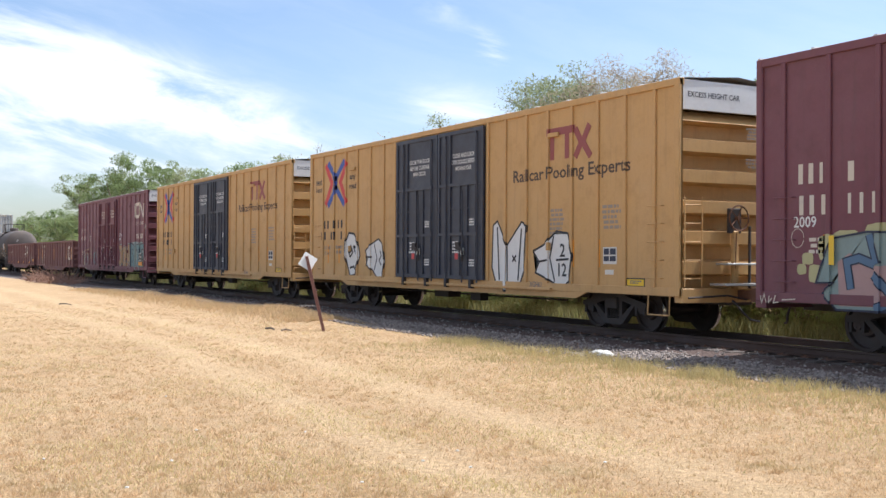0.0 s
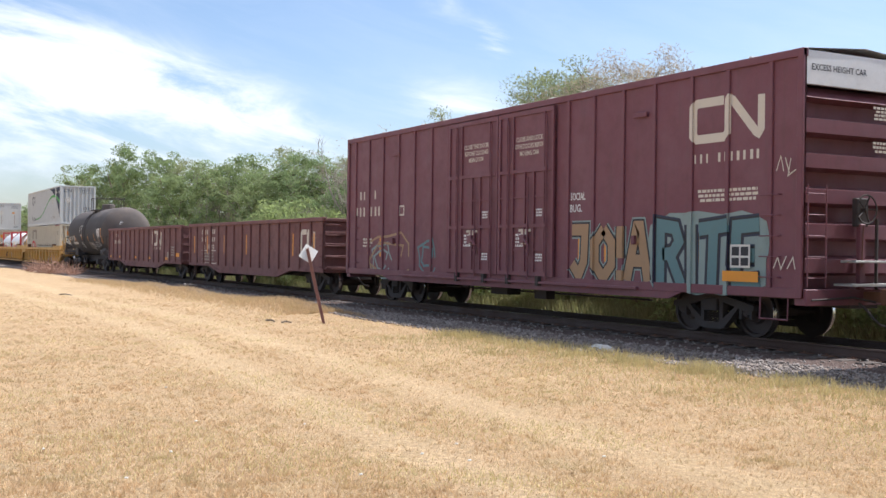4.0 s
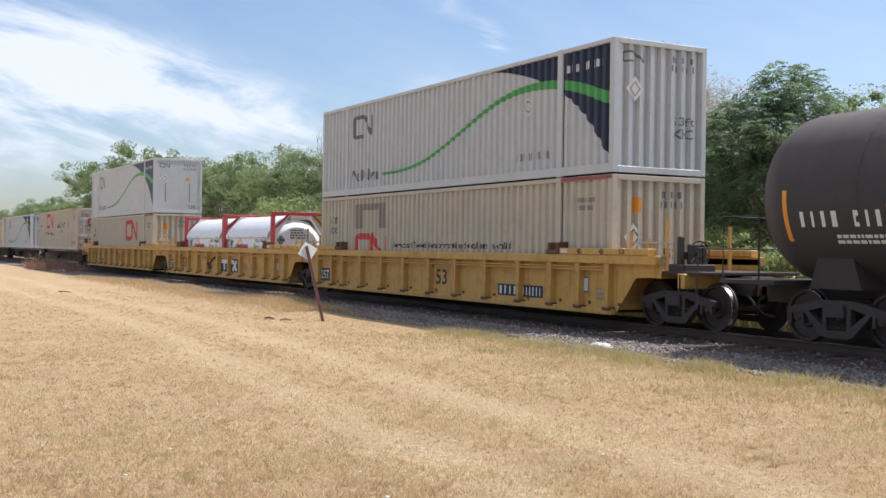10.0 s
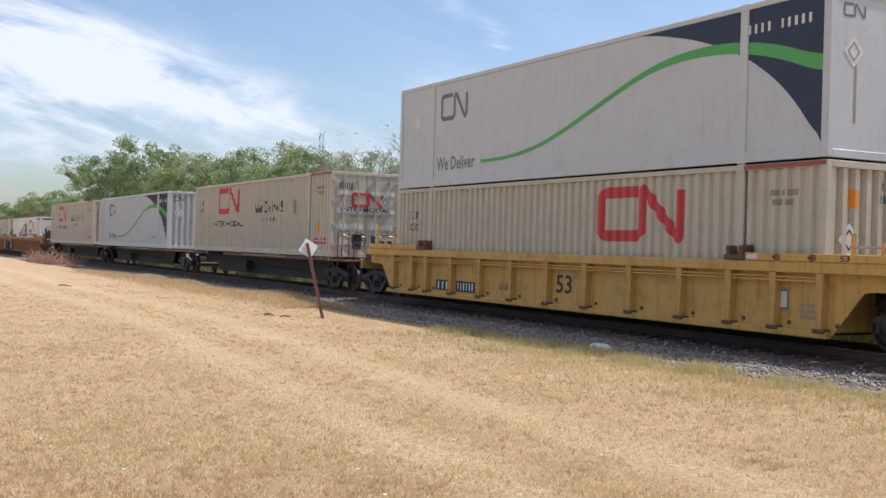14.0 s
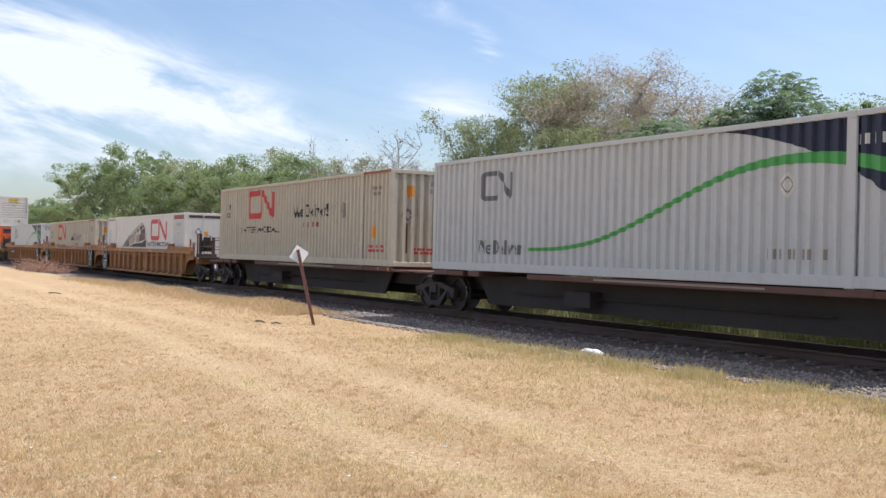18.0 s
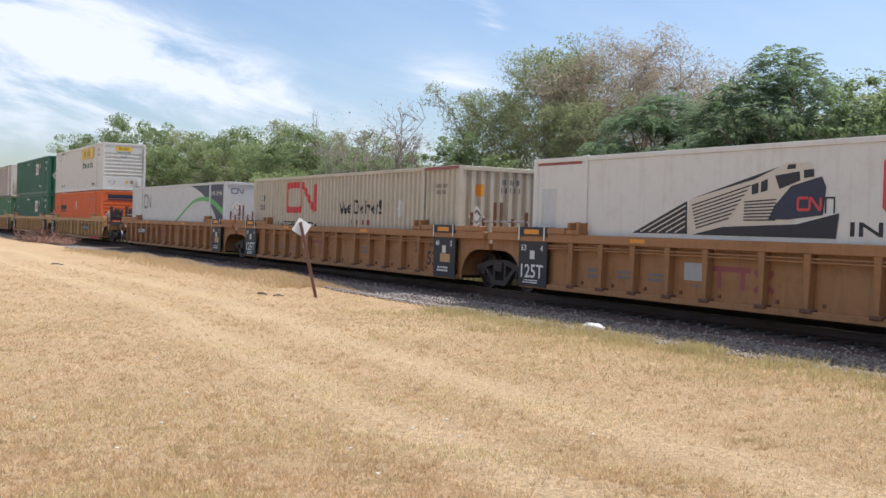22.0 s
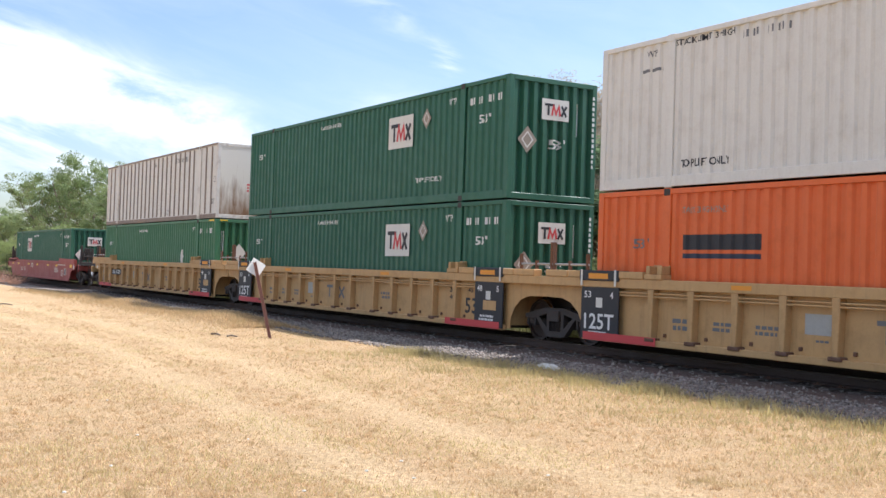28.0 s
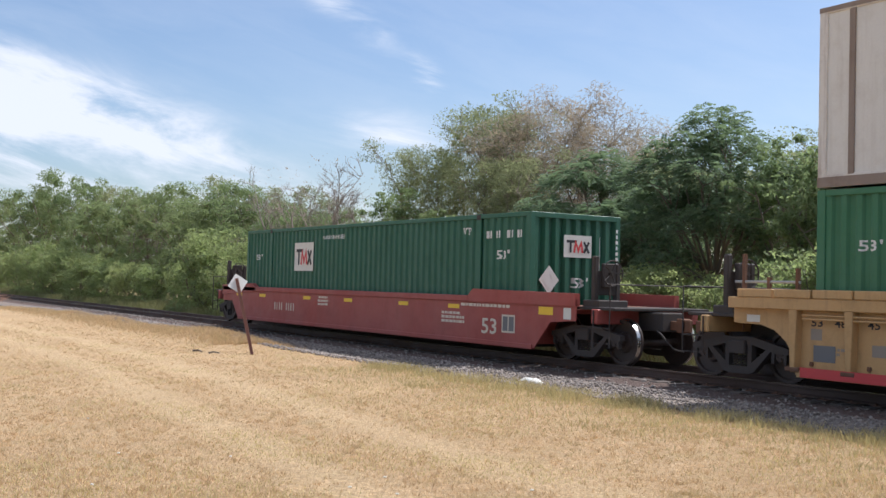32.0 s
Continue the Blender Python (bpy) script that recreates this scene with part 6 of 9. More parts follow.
        if right_end and style == "tan":
            quads(c, [(3.52, 5.24, 0.74, 0.98)], "l_black", 'side', -hw - 0.018, "mark_panel")
            code_bars(c, 4.38, 0.86, 1.5, 0.16, 11, "l_white", 'side', -hw - 0.022, (4,))
            quads(c, [(5.42, 5.68, 0.78, 1.02)], "l_tan", 'side', y, "stencil")
            quads(c, [(8.6, 8.82, 0.7, 0.9)], "placard", 'side', y, "sticker")
        quads(c, [(-2.67, -2.14, 0.66, 1.0)], "galv", 'side', y, "data_plate")
        bars(c, -2.3, 0.55, 0.3, 0.06, 1, "l_grey", 'side', y, 3)
        bars(c, -4.46, 0.64, 0.66, 0.2, 2, "l_grey", 'side', y, 15)
        bars(c, -3.45, 0.64, 0.6, 0.2, 2, "l_grey", 'side', y, 16)
        bars(c, -5.5, 0.62, 0.6, 0.26, 2, "l_grey", 'side', y, 17)
        quads(c, [(-4.16, -3.69, 1.33, 1.41), (2.4, 2.9, 1.33, 1.41)], "l_orange", 'side', -hw - 0.02, "reflector")
        if left_end:
            quads(c, [(-5.85, -4.2, 0.78, 1.04)], "l_black", 'side', -hw - 0.018, "mark_panel")
            code_bars(c, -5.02, 0.91, 1.45, 0.17, 11, "l_white", 'side', -hw - 0.022, (4,))
            quads(c, [(-8.12, -7.9, 0.8, 0.98), (-6.98, -6.71, 0.6, 0.78)], "l_tan", 'side', y, "stencil")
            quads(c, [(-9.46, -9.17, 1.04, 1.16)], "placard", 'side', y, "sticker")
        for s in (-1, 1):
            if (s < 0 and left_end) or (s > 0 and right_end):
                quads(c, [(s * 7.85 - 0.21, s * 7.85 + 0.21, 0.46, 0.72)], "l_grey", 'side', y - 0.003, "stencil")
                continue
            a, b = sorted((s * 7.15, s * 8.32))
            part("black_panel", bevelled(boxes((a, b, -hw - 0.01, -hw + 0.03, 0.22, 1.44)), 0.01), "l_black", c, "black data panel")
            if s < 0:
                text(c, "125T", (a + b) / 2, 0.58, 0.92, 0.32, "l_white", 'side', -hw - 0.012)
            else:
                quads(c, [(a + 0.38, b - 0.25, 0.62, 0.84)], "well_tan", 'side', -hw - 0.012, "plate")
            text(c, "48" if s > 0 else "53", a + 0.22, 1.12, 0.22, 0.14, "l_white", 'side', -hw - 0.012)
            text(c, "5" if s > 0 else "4", b - 0.2, 1.12, 0.1, 0.14, "l_white", 'side', -hw - 0.012)
            bars(c, (a + b) / 2, 0.42 if s > 0 else 0.33, 0.8, 0.16 if s > 0 else 0.1, 2, "l_white", 'side', -hw - 0.012, 6)
            quads(c, [((a + b) / 2 - 0.1, (a + b) / 2 + 0.1, 0.86, 1.06)], "placard", 'side', -hw - 0.012, "stencil")
            part("black_cap", bevelled(boxes((a - 0.03, b + 0.03, -hw - 0.05, -hw + 0.24, 1.40, 1.61)), 0.012), "l_black", c, "black painted cap on the side chord")
            quads(c, [(a + 0.28, b - 0.28, 1.44, 1.55)], "l_orange", 'side', -hw - 0.052, "reflector")
            for x in (a + 0.06, b - 0.06):
                quads(c, [(x - 0.03, x + 0.03, 1.30, 1.62)], "placard", 'side', -hw - 0.056, "strap")
            if style == "tan":
                quads(c, [(a - 1.3, b - 0.1, 0.20, 0.36)] if s > 0 else [(a + 0.1, b + 1.1, 0.20, 0.36)], "l_red", 'side', -hw - 0.016, "red_warning_band")
        if left_end:
            for x, s in ((-8.0, "53"), (-7.55, "48"), (-6.95, "45")):
                text(c, s, x, 1.08, 0.22, 0.13, "l_black", 'side', y)
            bars(c, -7.7, 0.62, 0.5, 0.14, 2, "l_tan", 'side', y, 22)
            if style == "tan":
                quads(c, [(-8.2, -5.9, 0.20, 0.36)], "l_red", 'side', -hw - 0.016, "red_warning_band")
        if right_end and style == "tan":
            quads(c, [(5.6, 8.2, 0.20, 0.36)], "l_red", 'side', -hw - 0.016, "red_warning_band")
        if style == "brown":
            strokes(c, [[(-1.9, 0.92), (-0.9, 0.92)], [(-1.7, 0.92), (-1.7, 0.55)], [(-1.1, 0.92), (-1.1, 0.55)], [(-0.8, 0.92), (-0.35, 0.55)], [(-0.35, 0.92), (-0.8, 0.55)]], 0.10, "l_maroon", 'side', y, "owner_mark")
        else:
            strokes(c, [[(-1.3, 0.92), (-0.55, 0.92)], [(-1.1, 0.92), (-1.1, 0.60)], [(-0.75, 0.92), (-0.75, 0.60)], [(-0.45, 0.92), (-0.1, 0.60)], [(-0.1, 0.92), (-0.45, 0.60)]], 0.08, "l_grey", 'side', y, "owner_mark")
    else:
        text(c, "53", 6.75, 0.62, 0.6, 0.36, "l_cream", 'side', y)
        quads(c, [(7.25, 7.75, 0.5, 0.9)], "l_cream", 'side', y, "stencil")
        quads(c, [(7.29, 7.48, 0.54, 0.86), (7.52, 7.71, 0.54, 0.86)], "l_grey", 'side', y - 0.003, "stencil_field")
        code_bars(c, -4.6, 0.72, 1.6, 0.24, 9, "l_cream", 'side', y, (4,))
        bars(c, -1.8, 0.95, 0.8, 0.3, 3, "l_cream", 'side', y, 5)
        bars(c, 5.2, 0.75, 1.2, 0.3, 3, "l_cream", 'side', y, 6)
        bars(c, 6.6, 1.12, 2.4, 0.22, 2, "l_cream", 'side', y, 7)
        for x in (-8.6, -6.6, -3.2, -0.5, 2.6, 5.0):
            quads(c, [(x, x + 0.5, 0.98, 1.08)], "l_yellow", 'side', y, "reflector")
        quads(c, [(8.6, 9.1, 0.95, 1.12)], "l_yellow", 'side', y, "reflector")
        quads(c, [(9.45, 9.7, 0.88, 1.12)], "placard", 'side', y, "sticker")
    return c


def spine_car(u, label, trucks, left_end, right_end):
    c = on_track("spine_car", u, label, "flat car", group="intermodal cars")
    part("spine", bevelled(boxes((-9.2, 9.2, -0.38, 0.38, 0.60, 1.02)), 0.02), "frame", c)
    bm = bmesh.new()
    for s in (-1, 1):
        prism(bm, [(-7.0, 1.0), (7.0, 1.0), (6.4, 0.26), (-6.4, 0.26)], s * 0.55, s * 0.60)
    part("belly_girder", finish(bm), "frame", c)
    for x in (-7.7, -6.05, 6.05, 7.7):
        part("cross_arm", bevelled(boxes((x - 0.28, x + 0.28, -1.34, 1.34, 0.98, 1.12)), 0.012), "spine_brown", c)
    for s in (-1, 1):
        y0, y1 = sorted((s * 1.22, s * 1.32))
        part("side_rail", bevelled(boxes((-3.6, 8.2, y0, y1, 0.98, 1.10)), 0.01), "spine_brown", c)
        part("side_rail", bevelled(boxes((-8.2, -6.6, y0, y1, 0.98, 1.10)), 0.01), "spine_brown", c)
        e = s * 8.1
        part("end_deck", bevelled(boxes((min(s * 8.1, s * 9.4), max(s * 8.1, s * 9.4), -1.3, 1.3, 0.98, 1.04)), 0.01), "spine_brown", c)
        end = left_end if s < 0 else right_end
        if end:
            bm = bmesh.new()
            for y in (-1.3, -0.9):
                tube(bm, [(s * 8.75, y, 0.5), (s * 8.75, y, 2.0)], 0.02, 5)
            for z in (0.5, 0.9, 1.5, 2.0):
                tube(bm, [(s * 8.75, -1.3, z), (s * 8.75, -0.9, z)], 0.016, 5)
            tube(bm, [(s * 9.1, -1.3, 1.04), (s * 9.1, -1.3, 1.9), (s * 9.1, 1.3, 1.9)], 0.02, 5)
            part("end_railing", bm, "spine_brown", c)
            hand_brake(c, s * 9.0 + 0.1, -0.75, 1.7, "frame", 0.26)
            coupler(c, s * 9.5, s)
            air_hose(c, s * 9.4, s)
    quads(c, [(7.35, 8.1, 1.0, 1.09)], "l_orange", 'side', -1.32, "reflector")
    quads(c, [(-1.0, 4.0, 1.03, 1.07)], "l_tan", 'side', -1.32, "stripe")
    bm = boxes((-2.6, -1.6, -0.95, -0.6, 0.40, 0.75))
    tube(bm, [(-5, -0.7, 0.6), (5, -0.7, 0.6)], 0.022, 5)
    part("brake_rigging", bm, "frame", c)
    for x in trucks:
        truck(c, x)
    return c


# ---------------------------------------------------------------- containers
CL, CWD, CH = 8.077, 1.2955, 2.896
RS = Ribs(-CL + 0.16, CL - 0.16, 0.285, 0.066)
RG = Ribs(-CL + 0.16, CL - 0.16, 0.285, 0.046)     # the green boxes are shallower
RE = Ribs(-CWD + 0.13, CWD - 0.13, 0.30, 0.105)
RECESS = 0.026


def container(u, z, key, label, end="ribs", side="ribs", trim=None):
    """A 53-foot box; its own z is 0 at its floor."""
    c = on_track("container", u, label, "container", z=RAIL + z, group="shipping containers")
    T = trim or key
    ribbed = side == "ribs"
    for s in (-1, 1):
        bm = bmesh.new()
        if ribbed:
            ribbed_side(bm, RG if key in ("green", "green_light", "white", "orange") else RS, s * (CWD - RECESS), s, 0.20, CH - 0.10)
        else:
            box(bm, -CL + 0.1, CL - 0.1, *sorted((s * (CWD - 0.05), s * (CWD - RECESS))), 0.16, CH - 0.08)
        part("side_panel", bm, key, c)
        for a, b in ((0.0, 0.20), (CH - 0.10, CH)):
            part("side_rail", bevelled(boxes((-CL + 0.16, CL - 0.16, *sorted((s * (CWD - 0.08), s * CWD)), a, b)), 0.008), T, c)
    for sx in (-1, 1):
        for sy in (-1, 1):
            x0, x1 = sorted((sx * (CL - 0.16), sx * CL))
            y0, y1 = sorted((sy * (CWD - 0.13), sy * CWD))
            part("corner_post", bevelled(boxes((x0, x1, y0, y1, 0.0, CH)), 0.008), T, c)
            x0, x1 = sorted((sx * (6.05 - 0.10), sx * (6.05 + 0.10)))
            y0, y1 = sorted((sy * (CWD - 0.05), sy * (CWD + 0.006)))
            part("lift_post", bevelled(boxes((x0, x1, y0, y1, -0.02, CH + 0.015)), 0.008), T, c)
            for zc in (0.0, CH - 0.12):
                x0, x1 = sorted((sx * (6.05 - 0.09), sx * (6.05 + 0.09)))
                y0, y1 = sorted((sy * (CWD - 0.09), sy * (CWD + 0.012)))
                part("corner_casting", bevelled(boxes((x0, x1, y0, y1, zc - 0.012, zc + 0.125)), 0.01), "frame" if key in ("green", "green_light", "orange") else T, c)
    for s in (-1, 1):
        bm = bmesh.new()
        kind = end if s > 0 else "ribs"
        if kind == "flat":
            box(bm, *sorted((s * (CL - 0.06), s * (CL - 0.02))), -CWD + 0.1, CWD - 0.1, 0.14, CH - 0.1)
        elif kind == "level":
            ribbed_end_flat(bm, Ribs(0.72, CH - 0.62, 0.235, 0.05), s * (CL - 0.02), s, -CWD + 0.12, CWD - 0.12)
            box(bm, *sorted((s * (CL - 0.07), s * (CL - 0.02))), -CWD + 0.12, CWD - 0.12, 0.14, 0.72)
            box(bm, *sorted((s * (CL - 0.07), s * (CL - 0.02))), -CWD + 0.12, CWD - 0.12, CH - 0.62, CH - 0.1)
        elif kind == "doors":
            box(bm, *sorted((s * (CL - 0.07), s * (CL - 0.04))), -CWD + 0.1, CWD - 0.1, 0.12, CH - 0.1)
        else:
            ribbed_end(bm, RE, s * (CL - 0.02), s, 0.14, CH - 0.12)
        part("end_panel", bm, key, c)
        for a, b in ((0.0, 0.14), (CH - 0.12, CH)):
            part("end_rail", bevelled(boxes((*sorted((s * (CL - 0.12), s * CL)), -CWD + 0.13, CWD - 0.13, a, b)), 0.008), T, c)
    bm = bmesh.new()
    box(bm, -CL + 0.05, CL - 0.05, -CWD + 0.06, CWD - 0.06, CH - 0.05, CH - 0.01)
    part("roof", bm, "roof" if key not in ("green", "green_light", "orange") else key, c)
    part("floor", boxes((-CL + 0.1, CL - 0.1, -CWD + 0.1, CWD - 0.1, 0.06, 0.12)), "frame", c)
    return c


SY = -CWD + RECESS
ON = ('side', RS)
EX = CL - 0.02


def diamond(parent, u, z, r, mat, where, at, inner=None):
    lines = [(u, z - r * 1.15), (u + r, z), (u, z + r * 1.15), (u - r, z)]
    bm = bmesh.new()
    bm.faces.new([bm.verts.new((a, 0, b)) for a, b in lines])
    ob = part("placard_diamond", lay(bm, where, at, 0.006), mat, parent)
    if inner:
        strokes(parent, [[(u - r * .55, z), (u, z + r * .65), (u + r * .55, z), (u, z - r * .65), (u - r * .55, z)]], r * 0.12, inner, where, at, "placard_line", off=0.009)
    return ob


def swoosh(c, where):
    """Navy quarter and green band on the side."""
    top = CH - 0.10
    # boundary of the navy field, from the roof down to the end post
    ctrl = [(1.7, 2.86), (2.4, 2.86), (3.55, 2.73), (4.63, 2.48), (5.3, 2.26), (5.95, 2.0), (6.57, 1.64), (7.18, 1.15), (7.61, 0.64), (7.88, 0.22)]
    bm = bmesh.new()
    xs = [1.7 + (CL - 0.16 - 1.7) * i / 60 for i in range(61)]
    zz = np.interp(xs, [p[0] for p in ctrl], [p[1] for p in ctrl])
    zz = np.convolve(np.pad(zz, 3, mode='edge'), np.ones(7) / 7, 'valid')
    zz[-1] = 0.22
    rows = [(bm.verts.new((x, 0, min(z, top))), bm.verts.new((x, 0, top))) for x, z in zip(xs, zz)]
    for a, b in zip(rows, rows[1:]):
        if (a[0].co - a[1].co).length + (b[0].co - b[1].co).length > 0.01:
            bm.faces.new((a[0], b[0], b[1], a[1]))
    part("navy_field", lay(bm, where, SY, 0.004), "l_navy", c)
    g = [(-3.4, 0.56), (-2.1, 0.58), (-0.81, 0.74), (0.34, 1.06), (1.41, 1.43), (2.43, 1.78), (3.19, 2.01), (3.93, 2.15), (4.64, 2.20), (5.31, 2.20), (6.11, 2.11), (6.86, 1.95), (7.44, 1.75), (7.91, 1.55)]
    xs = np.linspace(-3.4, 7.91, 70)
    zs = np.interp(xs, [p[0] for p in g], [p[1] for p in g])
    zs = np.convolve(np.pad(zs, 3, mode='edge'), np.ones(7) / 7, 'valid')
    bm = bmesh.new()
    w = np.interp(xs, [-3.4, 3, 7.9], [0.08, 0.12, 0.28])
    rows = [(bm.verts.new((x, 0, z - k / 2)), bm.verts.new((x, 0, z + k / 2))) for x, z, k in zip(xs, zs, w)]
    for a, b in zip(rows, rows[1:]):
        bm.faces.new((a[0], b[0], b[1], a[1]))
    part("green_band", lay(bm, where, SY, 0.008), "l_green", c)
    strokes(c, worm(-4.88, 2.14, 1.36, 0.62), 0.12, "l_grey", where, SY, "railway_emblem")
    text(c, "We Deliver", -4.75, 0.60, 2.1, 0.36, "l_grey", where, SY)
    code_bars(c, 6.9, 2.42, 1.6, 0.17, 10, "placard", where, SY - 0.006, (4,))


def streaks(c, where, at, us, z, h, mat="rust"):
    quads(c, [(a - 0.03, a + 0.03, z - h, z) for a in us], mat, where, at, "rust_streak", off=0.003)


def grey_container(u, z, ribs):
    c = container(u, z, "grey", "pale grey " + ("ribbed" if ribs else "smooth-sided") + " container with navy corner and green curve", "ribs" if ribs else "flat", "ribs" if ribs else "flat")
    where = ON if ribs else 'side'
    ew, ex = (('end', RE), EX) if ribs else ('end', EX)
    swoosh(c, where)
    strokes(c, worm(-0.72, 2.52, 0.5, 0.2), 0.045, "l_grey", ew, ex, "railway_emblem")
    code_bars(c, 0.62, 2.55, 0.66, 0.13, 5, "l_grey", ew, ex)
    code_bars(c, 0.62, 2.36, 0.70, 0.13, 7, "l_grey", ew, ex)
    diamond(c, -0.72, 1.82, 0.24, "placard", 'end', ex, "l_tan")
    if ribs:
        text(c, "53 ft", 0.68, 1.2, 0.55, 0.2, "l_grey", ew, ex)
        text(c, "XHC", 0.68, 0.92, 0.5, 0.22, "l_grey", ew, ex)
        diamond(c, 4.65, 1.75, 0.2, "placard", where, SY - 0.005, "l_tan")
        code_bars(c, 4.87, 0.54, 1.45, 0.18, 9, "l_tan", where, SY)
    else:
        streaks(c, 'end', ex, (-0.66, 0.62), 1.6, 1.0, "l_tan")
        quads(c, [(0.40, 0.62, 1.74, 1.9)], "l_orange", 'end', ex, "sticker")
        text(c, "53ft", 0.75, 0.35, 0.4, 0.2, "l_grey", 'end', ex)
        diamond(c, -7.0, 1.85, 0.16, "placard", 'side', SY)
    return c


def cream_container(u, z, style):
    c = container(u, z, "cream", "cream ribbed container with red emblem" + (" and barred rear doors" if style == "doors" else ""), "doors" if style == "doors" else "ribs")
    ew = ('end', RE)
    if style == "low":        # sits under another box
        strokes(c, worm(3.1, 2.05, 2.6, 0.92), 0.24, "l_red", ON, SY, "railway_emblem")
    elif style == "station":
        strokes(c, worm(-4.2, 1.2, 2.1, 0.8), 0.2, "l_red", ON, SY, "railway_emblem")
        quads(c, [(-5.35, -3.15, 2.42, 2.62), (-5.35, -4.75, 1.85, 2.42), (-3.6, -3.15, 1.85, 2.42)], "l_tan", ON, SY, "grey_arch")
        text(c, "Services d'expedition transitaire de calibre mondial", 0.7, 1.32, 6.6, 0.24, "l_black", ON, SY)
    else:
        strokes(c, worm(-3.2, 2.15, 2.65, 0.88), 0.22, "l_red", ON, SY, "railway_emblem")
        text(c, "We Deliver!", 1.75, 1.80, 3.1, 0.45, "l_black", ON, SY)
        code_bars(c, 1.9, 1.32, 1.5, 0.16, 9, "l_maroon", ON, SY, (3,))
        text(c, "INTERMODAL", -3.3, 1.18, 4.2, 0.24, "l_black", ON, SY)
        diamond(c, 4.6, 1.75, 0.25, "l_tan" if z > 1 else "placard", ON, SY - 0.002)
    text(c, "53 ft", -7.1, 2.15, 0.6, 0.24, "l_grey", ON, SY)
    text(c, "XHC", -7.1, 1.8, 0.55, 0.24, "l_grey", ON, SY)
    bars(c, 7.1, 2.25, 0.7, 0.34, 2, "l_tan", ON, SY, 4)
    bars(c, 6.95, 0.5, 1.2, 0.26, 2, "l_red" if z > 1 else "l_tan", ON, SY, 7)
    quads(c, [(6.75, 7.05, 0.85, 1.2)], "l_orange", ON, SY, "sticker")
    # reddish top edge near the front
    quads(c, [(6.1, CL - 0.02, CH - 0.09, CH - 0.01)], "l_maroon", 'side', -CWD, "faded_edge")
    if style == "doors":
        for s in (-1, 1):
            y0, y1 = sorted((s * 0.015, s * (CWD - 0.13)))
            d = part("door", bevelled(boxes((CL - 0.05, CL - 0.015, y0, y1, 0.14, CH - 0.12)), 0.008), "cream", c, "cream container door")
            bm = bmesh.new()
            for k in (0.28, 0.75):
                y = y0 + (y1 - y0) * k
                tube(bm, [(CL + 0.03, y, 0.1), (CL + 0.03, y, CH - 0.08)], 0.022, 6)
                for zz in (0.3, 0.9, 1.5, 2.1, 2.6):
                    box(bm, CL - 0.015, CL + 0.04, y - 0.05, y + 0.05, zz - 0.04, zz + 0.04)
            part("lock_rod", bm, "galv", d)
            part("door_panel", boxes(*[(CL - 0.025, CL - 0.006, y0 + 0.08, y1 - 0.08, zz, zz + 0.16) for zz in (0.42, 0.95, 1.5, 2.1)]), "placard", d)
            bm = bmesh.new()
            for k in (0.28, 0.75):
                y = y0 + (y1 - y0) * k
                tube(bm, [(CL + 0.04, y, 0.75), (CL + 0.06, y + 0.25, 0.70)], 0.016, 5)
            part("door_handle", bm, "galv", d)
            for zz in (0.4, 1.1, 1.9, 2.6):
                yy = y0 if s < 0 else y1
                part("hinge", boxes((CL - 0.03, CL + 0.015, yy - 0.06, yy + 0.06, zz - 0.05, zz + 0.05)), "cream", d)
        strokes(c, worm(0.05, 1.95, 1.1, 0.4), 0.11, "l_red", 'end', CL - 0.006, "railway_emblem")
        text(c, "INTERMODAL", 0.0, 1.62, 1.85, 0.14, "l_black", 'end', CL - 0.004)
        code_bars(c, -0.75, 2.42, 0.5, 0.24, 6, "l_black", 'end', CL - 0.006)
        bars(c, 0.1, 1.38, 1.6, 0.12, 1, "l_tan", 'end', CL - 0.006, 5)
        diamond(c, 0.72, 1.9, 0.22, "placard", 'end', CL - 0.004, "l_tan")
    else:
        code_bars(c, 0.35, 2.5, 0.62, 0.14, 5, "l_grey", ew, EX)
        code_bars(c, 0.35, 2.28, 0.66, 0.14, 7, "l_grey", ew, EX)
        text(c, "53 ft", 0.5, 1.2, 0.6, 0.24, "l_grey", ew, EX)
        text(c, "XHC", 0.5, 0.85, 0.55, 0.26, "l_grey", ew, EX)
        diamond(c, -0.7, 1.55, 0.26, "l_tan" if z > 1 else "placard", 'end', EX - 0.01, "l_black")
        quads(c, [(-0.75, -0.5, 2.1, 2.42)], "l_orange", ew, EX, "sticker")
        streaks(c, ew, EX, (-0.68, 0.78, 0.9), 1.3, 0.9)
        if z > 1:
            bars(c, 0.05, 0.45, 1.1, 0.22, 2, "l_red", ew, EX, 9)
    return c


